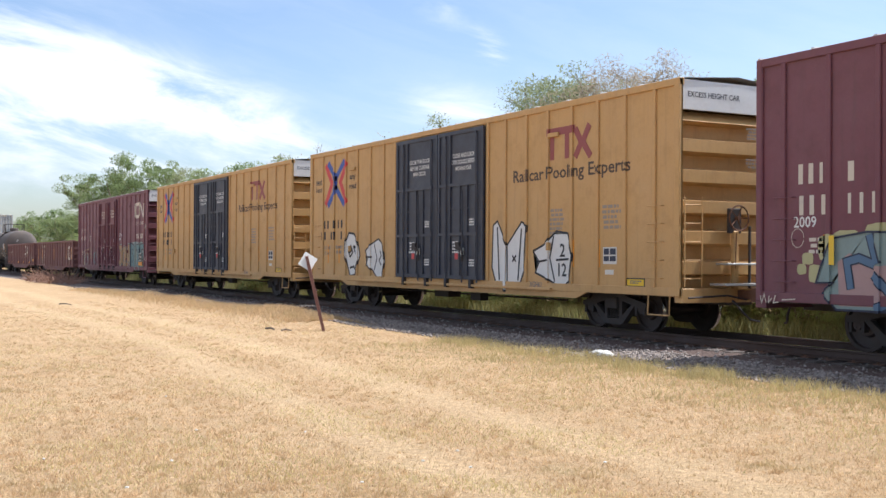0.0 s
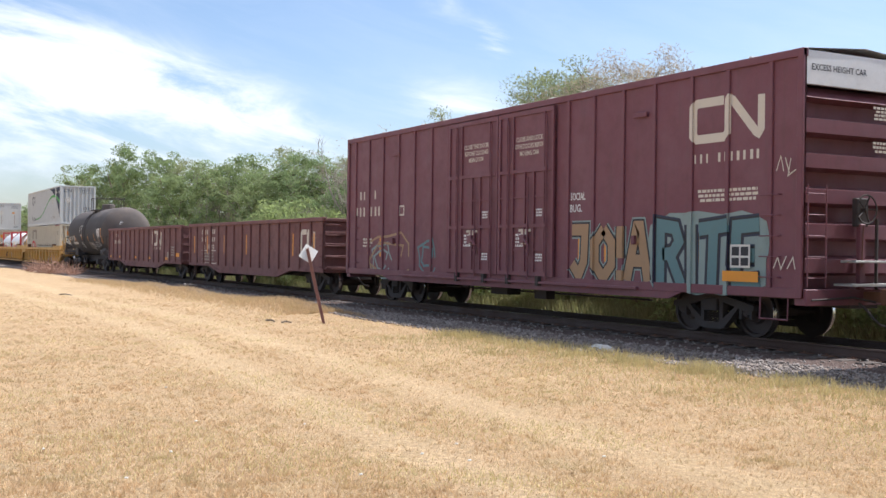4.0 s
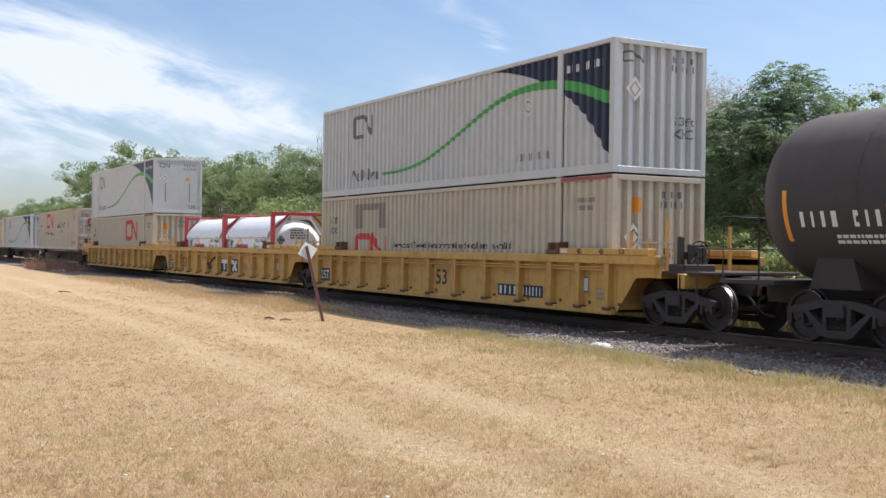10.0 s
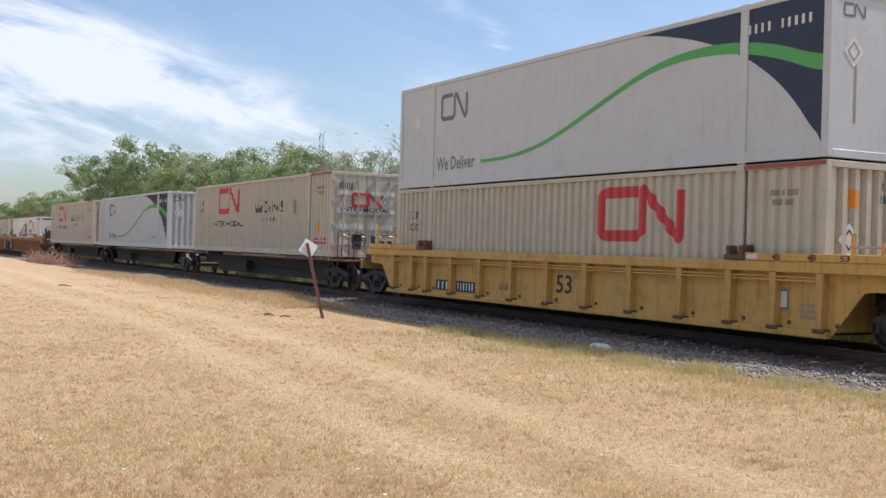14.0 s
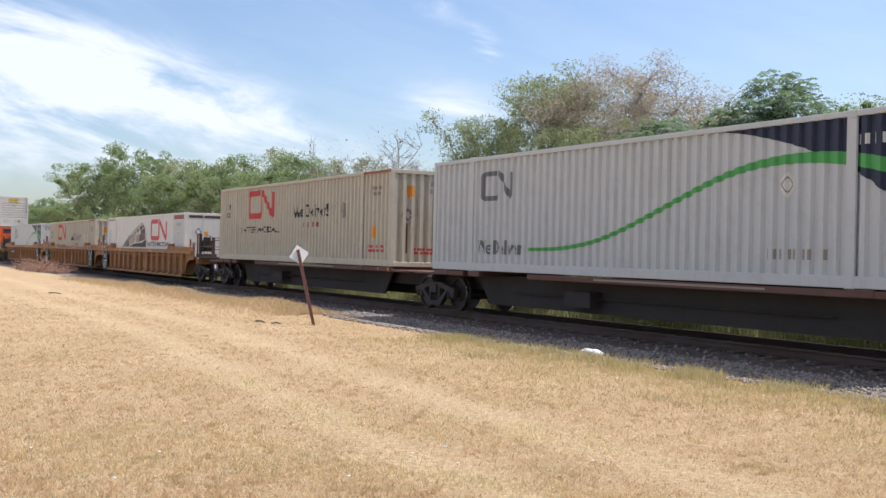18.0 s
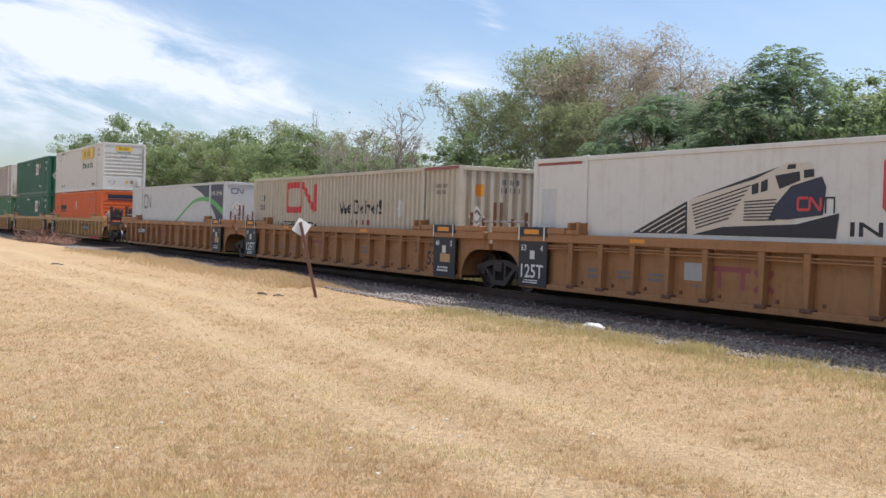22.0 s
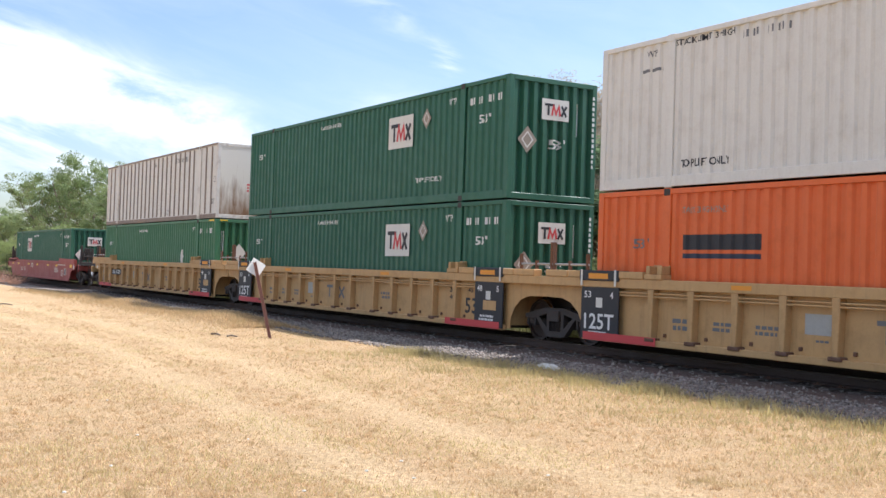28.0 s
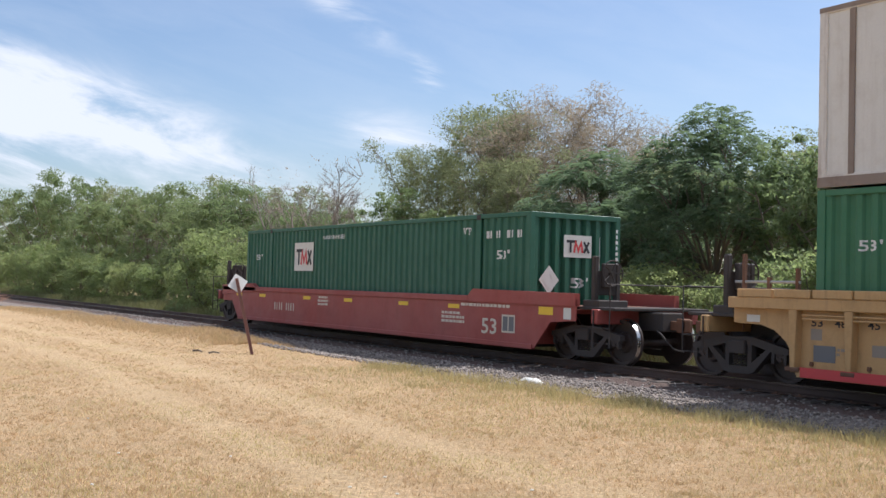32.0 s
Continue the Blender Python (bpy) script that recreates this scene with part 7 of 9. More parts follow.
def picture_container(u, z):
    """White box with a locomotive picture as plain bands."""
    c = container(u, z, "white", "white smooth container with red emblem and grey locomotive picture", "flat", "flat")
    strokes(c, worm(3.35, 2.12, 2.85, 0.85), 0.22, "l_red", 'side', SY, "railway_emblem")
    text(c, "INTERMODAL", 3.4, 1.40, 4.4, 0.24, "l_black", 'side', SY)
    def flat(outline, mat, lift):
        blob(c, outline, mat, 'side', SY - 0.002 * lift, "picture_shape")
    # trailing body, main body, cab, nose and skirt
    flat([(-4.38, 1.24), (-2.73, 1.89), (-2.70, 1.25)], "l_black", 0)
    flat([(-2.70, 1.25), (-2.68, 1.90), (-0.38, 2.46), (-0.22, 2.54), (0.35, 2.52), (0.42, 2.30), (0.0, 1.5)], "l_cream", 0)
    flat([(-2.62, 1.93), (-0.36, 2.48), (-0.95, 2.27)], "l_black", 1)
    flat([(-0.47, 2.32), (0.09, 2.38), (0.11, 2.22), (-0.36, 2.08)], "l_black", 2)
    flat([(0.18, 2.40), (0.40, 2.41), (0.41, 2.28), (0.19, 2.26)], "l_black", 2)
    flat([(-0.18, 2.50), (0.0, 2.51), (0.0, 2.43), (-0.2, 2.42)], "l_black", 2)
    flat([(-1.03, 2.17), (-0.86, 2.21), (-0.86, 2.02), (-1.02, 1.99)], "l_black", 2)
    flat([(-0.80, 2.22), (-0.64, 2.27), (-0.64, 2.06), (-0.80, 2.03)], "l_black", 2)
    flat([(-0.09, 2.13), (0.58, 2.28), (0.68, 2.10), (0.63, 1.63), (-0.14, 1.55), (-0.6, 1.55), (-0.45, 1.8)], "l_navy", 3)
    flat([(-2.56, 1.24), (-1.74, 1.40), (0.06, 1.47), (0.97, 1.66), (0.92, 1.24)], "l_black", 4)
    lines = [([(-2.6 + 0.02 * i, 1.80 - 0.062 * i), (-1.05 - 0.075 * i, 2.16 - 0.085 * i)], 0.026, "l_black") for i in range(8)]
    lines += [([(-1.2, 1.86 - 0.055 * i), (-0.42, 1.90 - 0.06 * i)], 0.024, "l_black") for i in range(7)]
    lines += [([(-4.1 + 0.26 * i, 1.27), (-2.76, 1.80 - 0.1 * i)], 0.028, "l_cream") for i in range(5)]
    for i, (l, w, m) in enumerate(lines):
        strokes(c, [l], w, m, 'side', SY - 0.003 - 0.0004 * i, "picture_line")
    strokes(c, worm(0.33, 1.82, 0.5, 0.2), 0.05, "l_red", 'side', SY - 0.010, "picture_line")
    strokes(c, [[(0.68, 1.66), (0.68, 1.92), (0.86, 1.92), (0.86, 1.66)]], 0.03, "l_black", 'side', SY - 0.004, "picture_line")
    quads(c, [(6.2, CL - 0.16, CH - 0.3, CH - 0.1)], "l_maroon", 'side', SY, "faded_edge")
    quads(c, [(-CL + 0.16, -6.2, CH - 0.16, CH - 0.09)], "l_maroon", 'side', SY - 0.002, "faded_edge")
    for x in (-7.9, -6.15):
        part("panel_seam", boxes((x - 0.025, x + 0.025, SY - 0.014, SY, 0.2, CH - 0.18)), "white", c)
    quads(c, [(-7.75, -7.15, 1.35, 2.2)], "grey", 'side', SY - 0.001, "patch_panel")
    quads(c, [(6.3, 7.8, 0.5, CH - 0.35)], "grey", 'side', SY - 0.001, "patch_panel")
    code_bars(c, 7.0, 2.35, 0.7, 0.12, 7, "l_grey", 'side', SY - 0.004)
    diamond(c, 7.05, 1.85, 0.22, "placard", 'side', SY - 0.006, "l_grey")
    diamond(c, -0.65, 2.0, 0.26, "placard", 'end', EX, "l_black")
    quads(c, [(-0.42, -0.18, 1.85, 2.02)], "l_orange", 'end', EX, "sticker")
    quads(c, [(-1.1, 1.05, CH - 0.24, CH - 0.10)], "rust", 'end', EX, "rust_patch")
    streaks(c, 'end', EX, (-0.35, 0.5, 0.85, -0.9), 1.5, 1.1, "l_tan")
    bars(c, 0.6, 2.1, 0.3, 0.16, 2, "l_grey", 'end', EX, 6)
    for y in (-0.4, 0.45):
        part("seam", boxes((EX, EX + 0.012, y - 0.02, y + 0.02, 0.15, CH - 0.12)), "white", c)
    return c


def white_top_container(u, z):
    c = container(u, z, "white", "white ribbed container with yellow sign panel", "level")
    q = quads(c, [(1.5, 5.25, 2.05, 2.72)], "l_yellow", 'side', -CWD, "sign_panel", "yellow sign panel", off=0.004)
    code_bars(q, 3.3, 2.38, 2.1, 0.38, 7, "l_black", 'side', -CWD - 0.008, (2,))
    strokes(q, [[(1.6, 2.12), (5.15, 2.12), (5.15, 2.65), (1.6, 2.65), (1.6, 2.12)], [(1.7, 2.3), (1.95, 2.2), (2.1, 2.5)], [(4.65, 2.5), (4.85, 2.2), (5.05, 2.4)]], 0.025, "l_grey", 'side', -CWD, "sign_line", off=0.008)
    text(c, "Intermodal", 3.4, 1.68, 3.3, 0.46, "l_dkgreen", ('side', RG), SY)
    text(c, "TOP LIFT ONLY", 5.3, 0.38, 1.35, 0.18, "l_black", ('side', RG), SY)
    text(c, "TOP LIFT ONLY", -5.15, 0.42, 1.25, 0.15, "l_black", ('side', RG), SY)
    text(c, "STACK LIMIT 3 HIGH", -5.2, 2.72, 1.5, 0.12, "l_black", ('side', RG), SY)
    code_bars(c, -3.75, 2.62, 1.15, 0.13, 10, "l_grey", ('side', RG), SY, (4,))
    text(c, "WTP", -6.6, 2.62, 0.3, 0.12, "l_grey", ('side', RG), SY)
    bars(c, -6.6, 2.28, 0.7, 0.1, 1, "l_grey", ('side', RG), SY, 16)
    text(c, "WTP", 6.7, 2.5, 0.4, 0.14, "l_grey", ('side', RG), SY)
    bars(c, 6.8, 2.15, 1.1, 0.12, 1, "l_grey", ('side', RG), SY, 6)
    code_bars(c, 4.2, 2.80, 1.4, 0.10, 10, "l_grey", ('side', RG), SY, (4,))
    q = quads(c, [(-0.55, 0.45, 2.42, 2.68)], "l_yellow", 'end', EX, "sign_panel", "yellow sign panel")
    code_bars(q, -0.05, 2.55, 0.6, 0.15, 7, "l_black", 'end', EX + 0.004, (2,))
    text(c, "Intermodal", -0.05, 2.34, 0.85, 0.12, "l_dkgreen", 'end', EX)
    code_bars(c, -0.05, 2.05, 0.4, 0.10, 6, "l_grey", 'end', EX)
    quads(c, [(0.10, 0.26, 0.42, 0.58)], "l_yellow", 'end', EX, "sticker")
    quads(c, [(0.36, 0.56, 0.40, 0.62)], "l_tan", 'end', EX, "sticker")
    part("vent_box", bevelled(boxes((EX, EX + 0.05, 0.78, 0.95, 0.3, 0.68)), 0.01), "white", c)
    strokes(c, [[(-0.95, 0.55), (-0.7, 0.3), (-0.5, 0.55), (-0.95, 0.55)]], 0.025, "l_tan", 'end', EX, "stencil")
    bars(c, 1.12, 1.9, 0.06, 1.4, 12, "l_grey", 'end', CL, 5)
    return c


def orange_container(u, z):
    c = container(u, z, "orange", "orange ribbed container with dark name bars", "level")
    quads(c, [(-5.62, -3.75, 1.74, 2.02)], "l_black", ('side', RG), SY, "name_bar")
    quads(c, [(-5.62, -3.75, 1.58, 1.67)], "l_navy", ('side', RG), SY, "name_bar")
    text(c, "STACK 3 HIGH ONLY", 4.8, 2.4, 1.7, 0.14, "l_tan", ('side', RG), SY)
    text(c, "STACK 3 HIGH ONLY", -5.1, 2.48, 1.2, 0.12, "l_tan", ('side', RG), SY)
    text(c, "53'", -6.8, 1.86, 0.4, 0.2, "l_grey", ('side', RG), SY)
    diamond(c, -0.15, 2.0, 0.23, "placard", ('side', RG), SY - 0.004, "l_tan")
    quads(c, [(-0.95, 0.85, 2.42, 2.66)], "l_navy", 'end', EX, "name_bar")
    quads(c, [(-0.95, 0.85, 2.30, 2.38)], "l_navy", 'end', EX, "name_bar")
    diamond(c, -0.85, 1.35, 0.27, "placard", 'end', EX, "l_tan")
    bars(c, 1.19, 1.6, 0.08, 1.9, 10, "l_black", 'end', CL, 4)
    return c


def green_container(u, z, style, sx=2.2):
    c = container(u, z, "green" if style == "sign" else "green_light", "dark green ribbed container with white sign squares" if style == "sign" else "green ribbed container with white diamond placards", "ribs")
    ew = ('end', RE)
    if style == "sign":
        def sign(u0, u1, z0, z1, where, at, off):
            q = quads(c, [(u0, u1, z0, z1)], "placard", where, at, "sign_square", "white sign with dark red mark", off=off)
            w, h = u1 - u0, z1 - z0
            a = u0 + w * 0.1
            b = z0 + h * 0.22
            strokes(q, [[(a, b + h * .5), (a + w * .36, b + h * .5)], [(a + w * .14, b + h * .5), (a + w * .14, b)], [(a + w * .62, b + h * .5), (a + w * .8, b)], [(a + w * .8, b + h * .5), (a + w * .62, b)]], w * .075, "l_black", where, at, "sign_mark", off=off + 0.004)
            strokes(q, [[(a + w * .27, b), (a + w * .32, b + h * .45), (a + w * .42, b + h * .1), (a + w * .52, b + h * .45), (a + w * .57, b)]], w * .075, "l_red", where, at, "sign_mark", off=off + 0.006)
        sign(sx, sx + 1.35, 1.55, 2.42, 'side', SY, 0.005)
        sign(-0.35, 0.45, 1.92, 2.42, 'end', EX, 0.005)
        if sx > 0:
            diamond(c, 4.25, 2.22, 0.24, "l_tan", 'side', SY, "placard")
        diamond(c, -0.75, 1.4, 0.28, "placard" if sx < 0 else "l_tan", 'end', EX, "placard")
        text(c, "53'", 0.15, 1.35, 0.42, 0.24, "l_white", ew, EX)
        code_bars(c, 0.75, 2.0, 0.13, 0.8, 2, "l_white", ew, EX)
        text(c, "53'", 7.0, 1.95, 0.45, 0.22, "l_white", ('side', RG), SY)
        code_bars(c, 7.05, 2.42, 1.5, 0.17, 9, "l_white", ('side', RG), SY, (4,))
    else:
        diamond(c, 4.1, 1.42, 0.27, "placard", ('side', RG), SY - 0.004)
        diamond(c, -0.3, 1.62, 0.30, "placard", 'end', EX)
        code_bars(c, 6.9, 2.45, 1.7, 0.19, 9, "l_white", ('side', RG), SY, (4,))
        code_bars(c, -0.95, 1.9, 0.13, 1.1, 2, "l_white", ew, EX)
        quads(c, [(-1.1, -0.8, CH - 0.07, CH - 0.02), (0.8, 1.1, CH - 0.07, CH - 0.02)], "l_yellow", 'end', CL, "hazard_stripe")
        quads(c, [(7.4, 7.95, CH - 0.08, CH - 0.02)], "l_yellow", 'side', -CWD, "hazard_stripe")
    text(c, "WARNING HIGH CUBE", -1.6, 2.55, 1.4, 0.12, "l_white", ('side', RG), SY)
    text(c, "WTP", 5.5, 2.52, 0.42, 0.17, "l_white", ('side', RG), SY)
    text(c, "TOP LIFT ONLY", 4.4, 0.62, 1.3, 0.13, "l_white", ('side', RG), SY)
    text(c, "53'", -7.1, 2.0, 0.4, 0.18, "l_white", ('side', RG), SY)
    bars(c, 1.19, 1.7, 0.08, 1.8, 14, "l_white", 'end', CL, 5)
    return c


def ribbed_white_container(u, z):
    c = container(u, z, "white", "rusty white sheet-and-post container", "flat", "flat", trim="rustwhite")
    pm = mesh_of("side_post", bevelled(boxes((-0.055, 0.055, -CWD - 0.004, -CWD + 0.03, 0.18, CH - 0.1)), 0.008), "rust_grey")
    xs = [-7.45, -6.75] + [-5.68 + 0.612 * i for i in range(18)] + [5.28, 6.77, 7.43]
    for x in xs:
        shared("side_post", pm, c, pose(x, 0, 0))
    for s in (-1, 1):
        part("lift_post_cover", bevelled(boxes((s * 6.05 - 0.16, s * 6.05 + 0.16, -CWD - 0.012, -CWD + 0.02, 0.0, CH)), 0.008), "rustwhite", c)
    quads(c, [(-CL, CL, 0.0, 0.16)], "rust_grey", 'side', -CWD - 0.001, "bottom_rail")
    quads(c, [(-CL, CL, CH - 0.08, CH)], "rust_grey", 'side', -CWD - 0.001, "top_rail")
    part("stained_end", boxes((EX, EX + 0.006, -CWD + 0.13, CWD - 0.13, 0.15, CH - 0.13)), "endstain", c)
    code_bars(c, 3.6, 2.5, 1.8, 0.2, 10, "l_black", 'side', SY, (4,))
    text(c, "53'", 7.62, 0.65, 0.30, 0.22, "l_black", 'side', SY)
    text(c, "53/102", -0.1, 2.5, 0.42, 0.14, "l_black", 'side', SY)
    code_bars(c, 0.95, 2.1, 0.12, 1.0, 2, "l_black", 'end', EX + 0.006)
    bars(c, 0.15, 1.2, 0.5, 0.35, 3, "l_red", 'end', EX + 0.006, 5)
    for u0, z0 in ((2.0, 0.35), (7.75, 1.5), (-3.4, 1.7)):
        strokes(c, [[(u0 - 0.08, z0 - 0.1), (u0 + 0.08, z0 - 0.1), (u0 + 0.08, z0 + 0.1), (u0 - 0.08, z0 + 0.1), (u0 - 0.08, z0 - 0.1)]], 0.02, "l_grey", 'side', SY, "patch_outline")
    return c


def stain_mat():
    m, nt, b, N, L = nodes("rain_stained_white")
    co = N("ShaderNodeTexCoord").outputs["Object"]
    mp = N("ShaderNodeMapping")
    mp.inputs["Scale"].default_value = (3.0, 3.0, 0.5)
    L(co, mp.inputs["Vector"])
    n = noise_node(N, L, mp.outputs[0], 1.3, 6, 0.65)
    sep = N("ShaderNodeSeparateXYZ")
    L(co, sep.inputs[0])
    h = ramp_node(N, L, sep.outputs[2], 0.2, 2.2, 0.35, -0.12)
    add = N("ShaderNodeMath")
    L(n, add.inputs[0])
    L(h, add.inputs[1])
    c = mix_node(N, L, ramp_node(N, L, add.outputs[0], 0.54, 0.92), (0.70, 0.66, 0.58), (0.22, 0.12, 0.06))
    L(c, b.inputs["Base Color"])
    b.inputs["Roughness"].default_value = 0.6
    return m


M["rust_grey"] = paint("post_grey_rust", (0.26, 0.20, 0.16), 0.7, dirt=(0.14, 0.08, 0.05), amount=0.4, streak=0.4)
M["endstain"] = stain_mat()


def tank_container(u, z, flip):
    c = on_track("tank_container", u, "white tank container in a red steel frame", "tank container", z=RAIL + z, group="tank containers")
    a, w, h = 3.03, 1.219, 2.59
    for sx in (-1, 1):
        x0, x1 = sorted((sx * (a - 0.15), sx * a))
        for sy in (-1, 1):
            y0, y1 = sorted((sy * (w - 0.15), sy * w))
            part("corner_post", bevelled(boxes((x0, x1, y0, y1, 0, h)), 0.012), "iso_red", c)
        part("end_beam", bevelled(boxes((x0, x1, -w + 0.15, w - 0.15, h - 0.13, h)), 0.01), "iso_red", c)
        part("end_beam", bevelled(boxes((x0, x1, -w + 0.15, w - 0.15, 0.0, 0.13)), 0.01), "iso_red", c)
        bm = bmesh.new()
        for sy in (-1, 1):
            tube(bm, [(sx * (a - 0.08), sy * (w - 0.1), h - 0.7), (sx * (a - 0.08), sy * 0.5, h - 0.1)], 0.04, 6)
            tube(bm, [(sx * (a - 0.08), sy * (w - 0.1), 0.7), (sx * (a - 0.08), sy * 0.5, 0.1)], 0.04, 6)
        part("end_brace", bm, "iso_red", c)
    for sy in (-1, 1):
        part("bottom_rail", bevelled(boxes((-a + 0.15, a - 0.15, *sorted((sy * (w - 0.12), sy * w)), 0.0, 0.12)), 0.01), "iso_red", c)
    # sloped cheek plates and sun shield over the barrel
    for sx in (-1, 1):
        for sy in (-1, 1):
            bm = bmesh.new()
            pts = [(sy * 0.36, 2.50), (sy * 0.52, 2.50), (sy * 1.13, 1.72), (sy * 1.13, 1.52), (sy * 1.06, 1.52)]
            A = [bm.verts.new((sx * (a - 0.30), p, q)) for p, q in pts]
            B = [bm.verts.new((sx * (a - 0.17), p, q)) for p, q in pts]
            bm.faces.new(A), bm.faces.new(B)
            for j in range(5):
                bm.faces.new((A[j], A[(j + 1) % 5], B[(j + 1) % 5], B[j]))
            part("end_cheek", finish(bm), "iso_white", c)
        part("end_cheek", bevelled(boxes((min(sx * (a - 0.30), sx * (a - 0.17)), max(sx * (a - 0.30), sx * (a - 0.17)), -0.36, 0.36, 2.30, 2.50)), 0.008), "iso_white", c)
    bm = bmesh.new()
    half = [(1.25, 1.60), (1.24, 1.70), (1.06, 1.98), (0.82, 2.22), (0.52, 2.40), (0.2, 2.47)]
    shield = [(-p, q) for p, q in half] + half[::-1] + [(p - 0.03, q - 0.03) for p, q in half] + [(-p + 0.03, q - 0.03) for p, q in half[::-1]]
    A = [bm.verts.new((-2.55, p, q)) for p, q in shield]
    B = [bm.verts.new((2.55, p, q)) for p, q in shield]
    for j in range(len(shield)):
        bm.faces.new((A[j], B[j], B[(j + 1) % len(shield)], A[(j + 1) % len(shield)]))
    for E in (A, B):
        for j in range(11):
            bm.faces.new((E[j], E[j + 1], E[22 - j], E[23 - j]))
    smooth(part("sun_shield", finish(bm), "iso_white", c, "white sheet sun shield"), 50)
    for x in (-2.2, -0.75, 0.75, 2.2):
        part("shield_bracket", boxes((x - 0.04, x + 0.04, -1.27, -1.19, 1.56, 1.66)), "placard", c)
    # jacketed barrel with sloped shoulders
    bm = bmesh.new()
    sect = [(-1.05, 0.35), (-1.17, 0.7), (-1.19, 1.55), (-0.98, 1.92), (-0.60, 2.22), (-0.2, 2.34), (0.2, 2.34), (0.60, 2.22), (0.98, 1.92), (1.19, 1.55), (1.17, 0.7), (1.05, 0.35)]
    rings = []
    for x, k in ((-2.72, 0.62), (-2.45, 0.93), (-2.25, 1.0), (2.25, 1.0), (2.45, 0.93), (2.72, 0.62)):
        rings.append([bm.verts.new((x, y * k, 1.38 + (zz - 1.38) * k)) for y, zz in sect])
    n = len(sect)
    for A, B in zip(rings, rings[1:]):
        for j in range(n):
            bm.faces.new((A[j], A[(j + 1) % n], B[(j + 1) % n], B[j]))
    bm.faces.new(rings[0]), bm.faces.new(rings[-1])
    barrel = smooth(part("barrel", finish(bm), "iso_white", c), 40)
    part("walkway", bevelled(boxes((-2.0, 2.0, -0.22, 0.22, 2.44, 2.48)), 0.008), "galv", c)
    part("manlid", bevelled(boxes((-0.3, 0.3, 0.25, 0.7, 2.36, 2.52)), 0.03), "galv", c)
    y = -1.194
    diamond(barrel, -1.95, 1.32, 0.17, "l_dkgreen", 'side', y, "placard")
    code_bars(barrel, 1.5, 1.46, 0.8, 0.12, 7, "l_grey", 'side', y, (4,))
    text(barrel, "22T9", 1.3, 1.2, 0.4, 0.13, "l_grey", 'side', y)
    quads(barrel, [(-1.25 + 0.145 * i, -1.14 + 0.145 * i, 1.14, 1.32) for i in range(10)], "l_red", 'side', y, "name_bar")
    strokes(barrel, [[(-1.5, 1.2), (-0.75, 1.55), (-0.5, 1.3)]], 0.07, "l_yellow", 'side', y, "painted_chevron")
    diamond(barrel, -0.72, 1.50, 0.17, "l_dkgreen", 'end', 2.725, "placard")
    bars(barrel, 0.0, 1.72, 0.7, 0.4, 4, "l_grey", 'end', 2.725, 8)
    bm = bmesh.new()
    tube(bm, [(2.68, 0.1, 1.0), (2.80, 0.1, 1.0)], 0.26, 20)
    smooth(part("discharge_flange", bm, "placard", barrel), 40)
    bars(barrel, -1.5, 1.12, 0.7, 0.12, 2, "l_grey", 'side', y, 4)
    for x in (-1.9, 2.1):
        quads(barrel, [(x - 0.2, x + 0.2, 1.40, 1.47), (x - 0.2, x - 0.15, 1.40, 1.52), (x + 0.15, x + 0.2, 1.40, 1.52)], "l_grey", 'side', y, "handle_mark")
    for x in (1.0, 2.0):
        bm = bmesh.new()
        bm.faces.new([bm.verts.new(p) for p in ((x - 0.22, 0, 1.02), (x + 0.22, 0, 1.02), (x, 0, 1.42))])
        part("warning_triangle", lay(bm, 'side', y), "l_yellow", barrel)
    return c


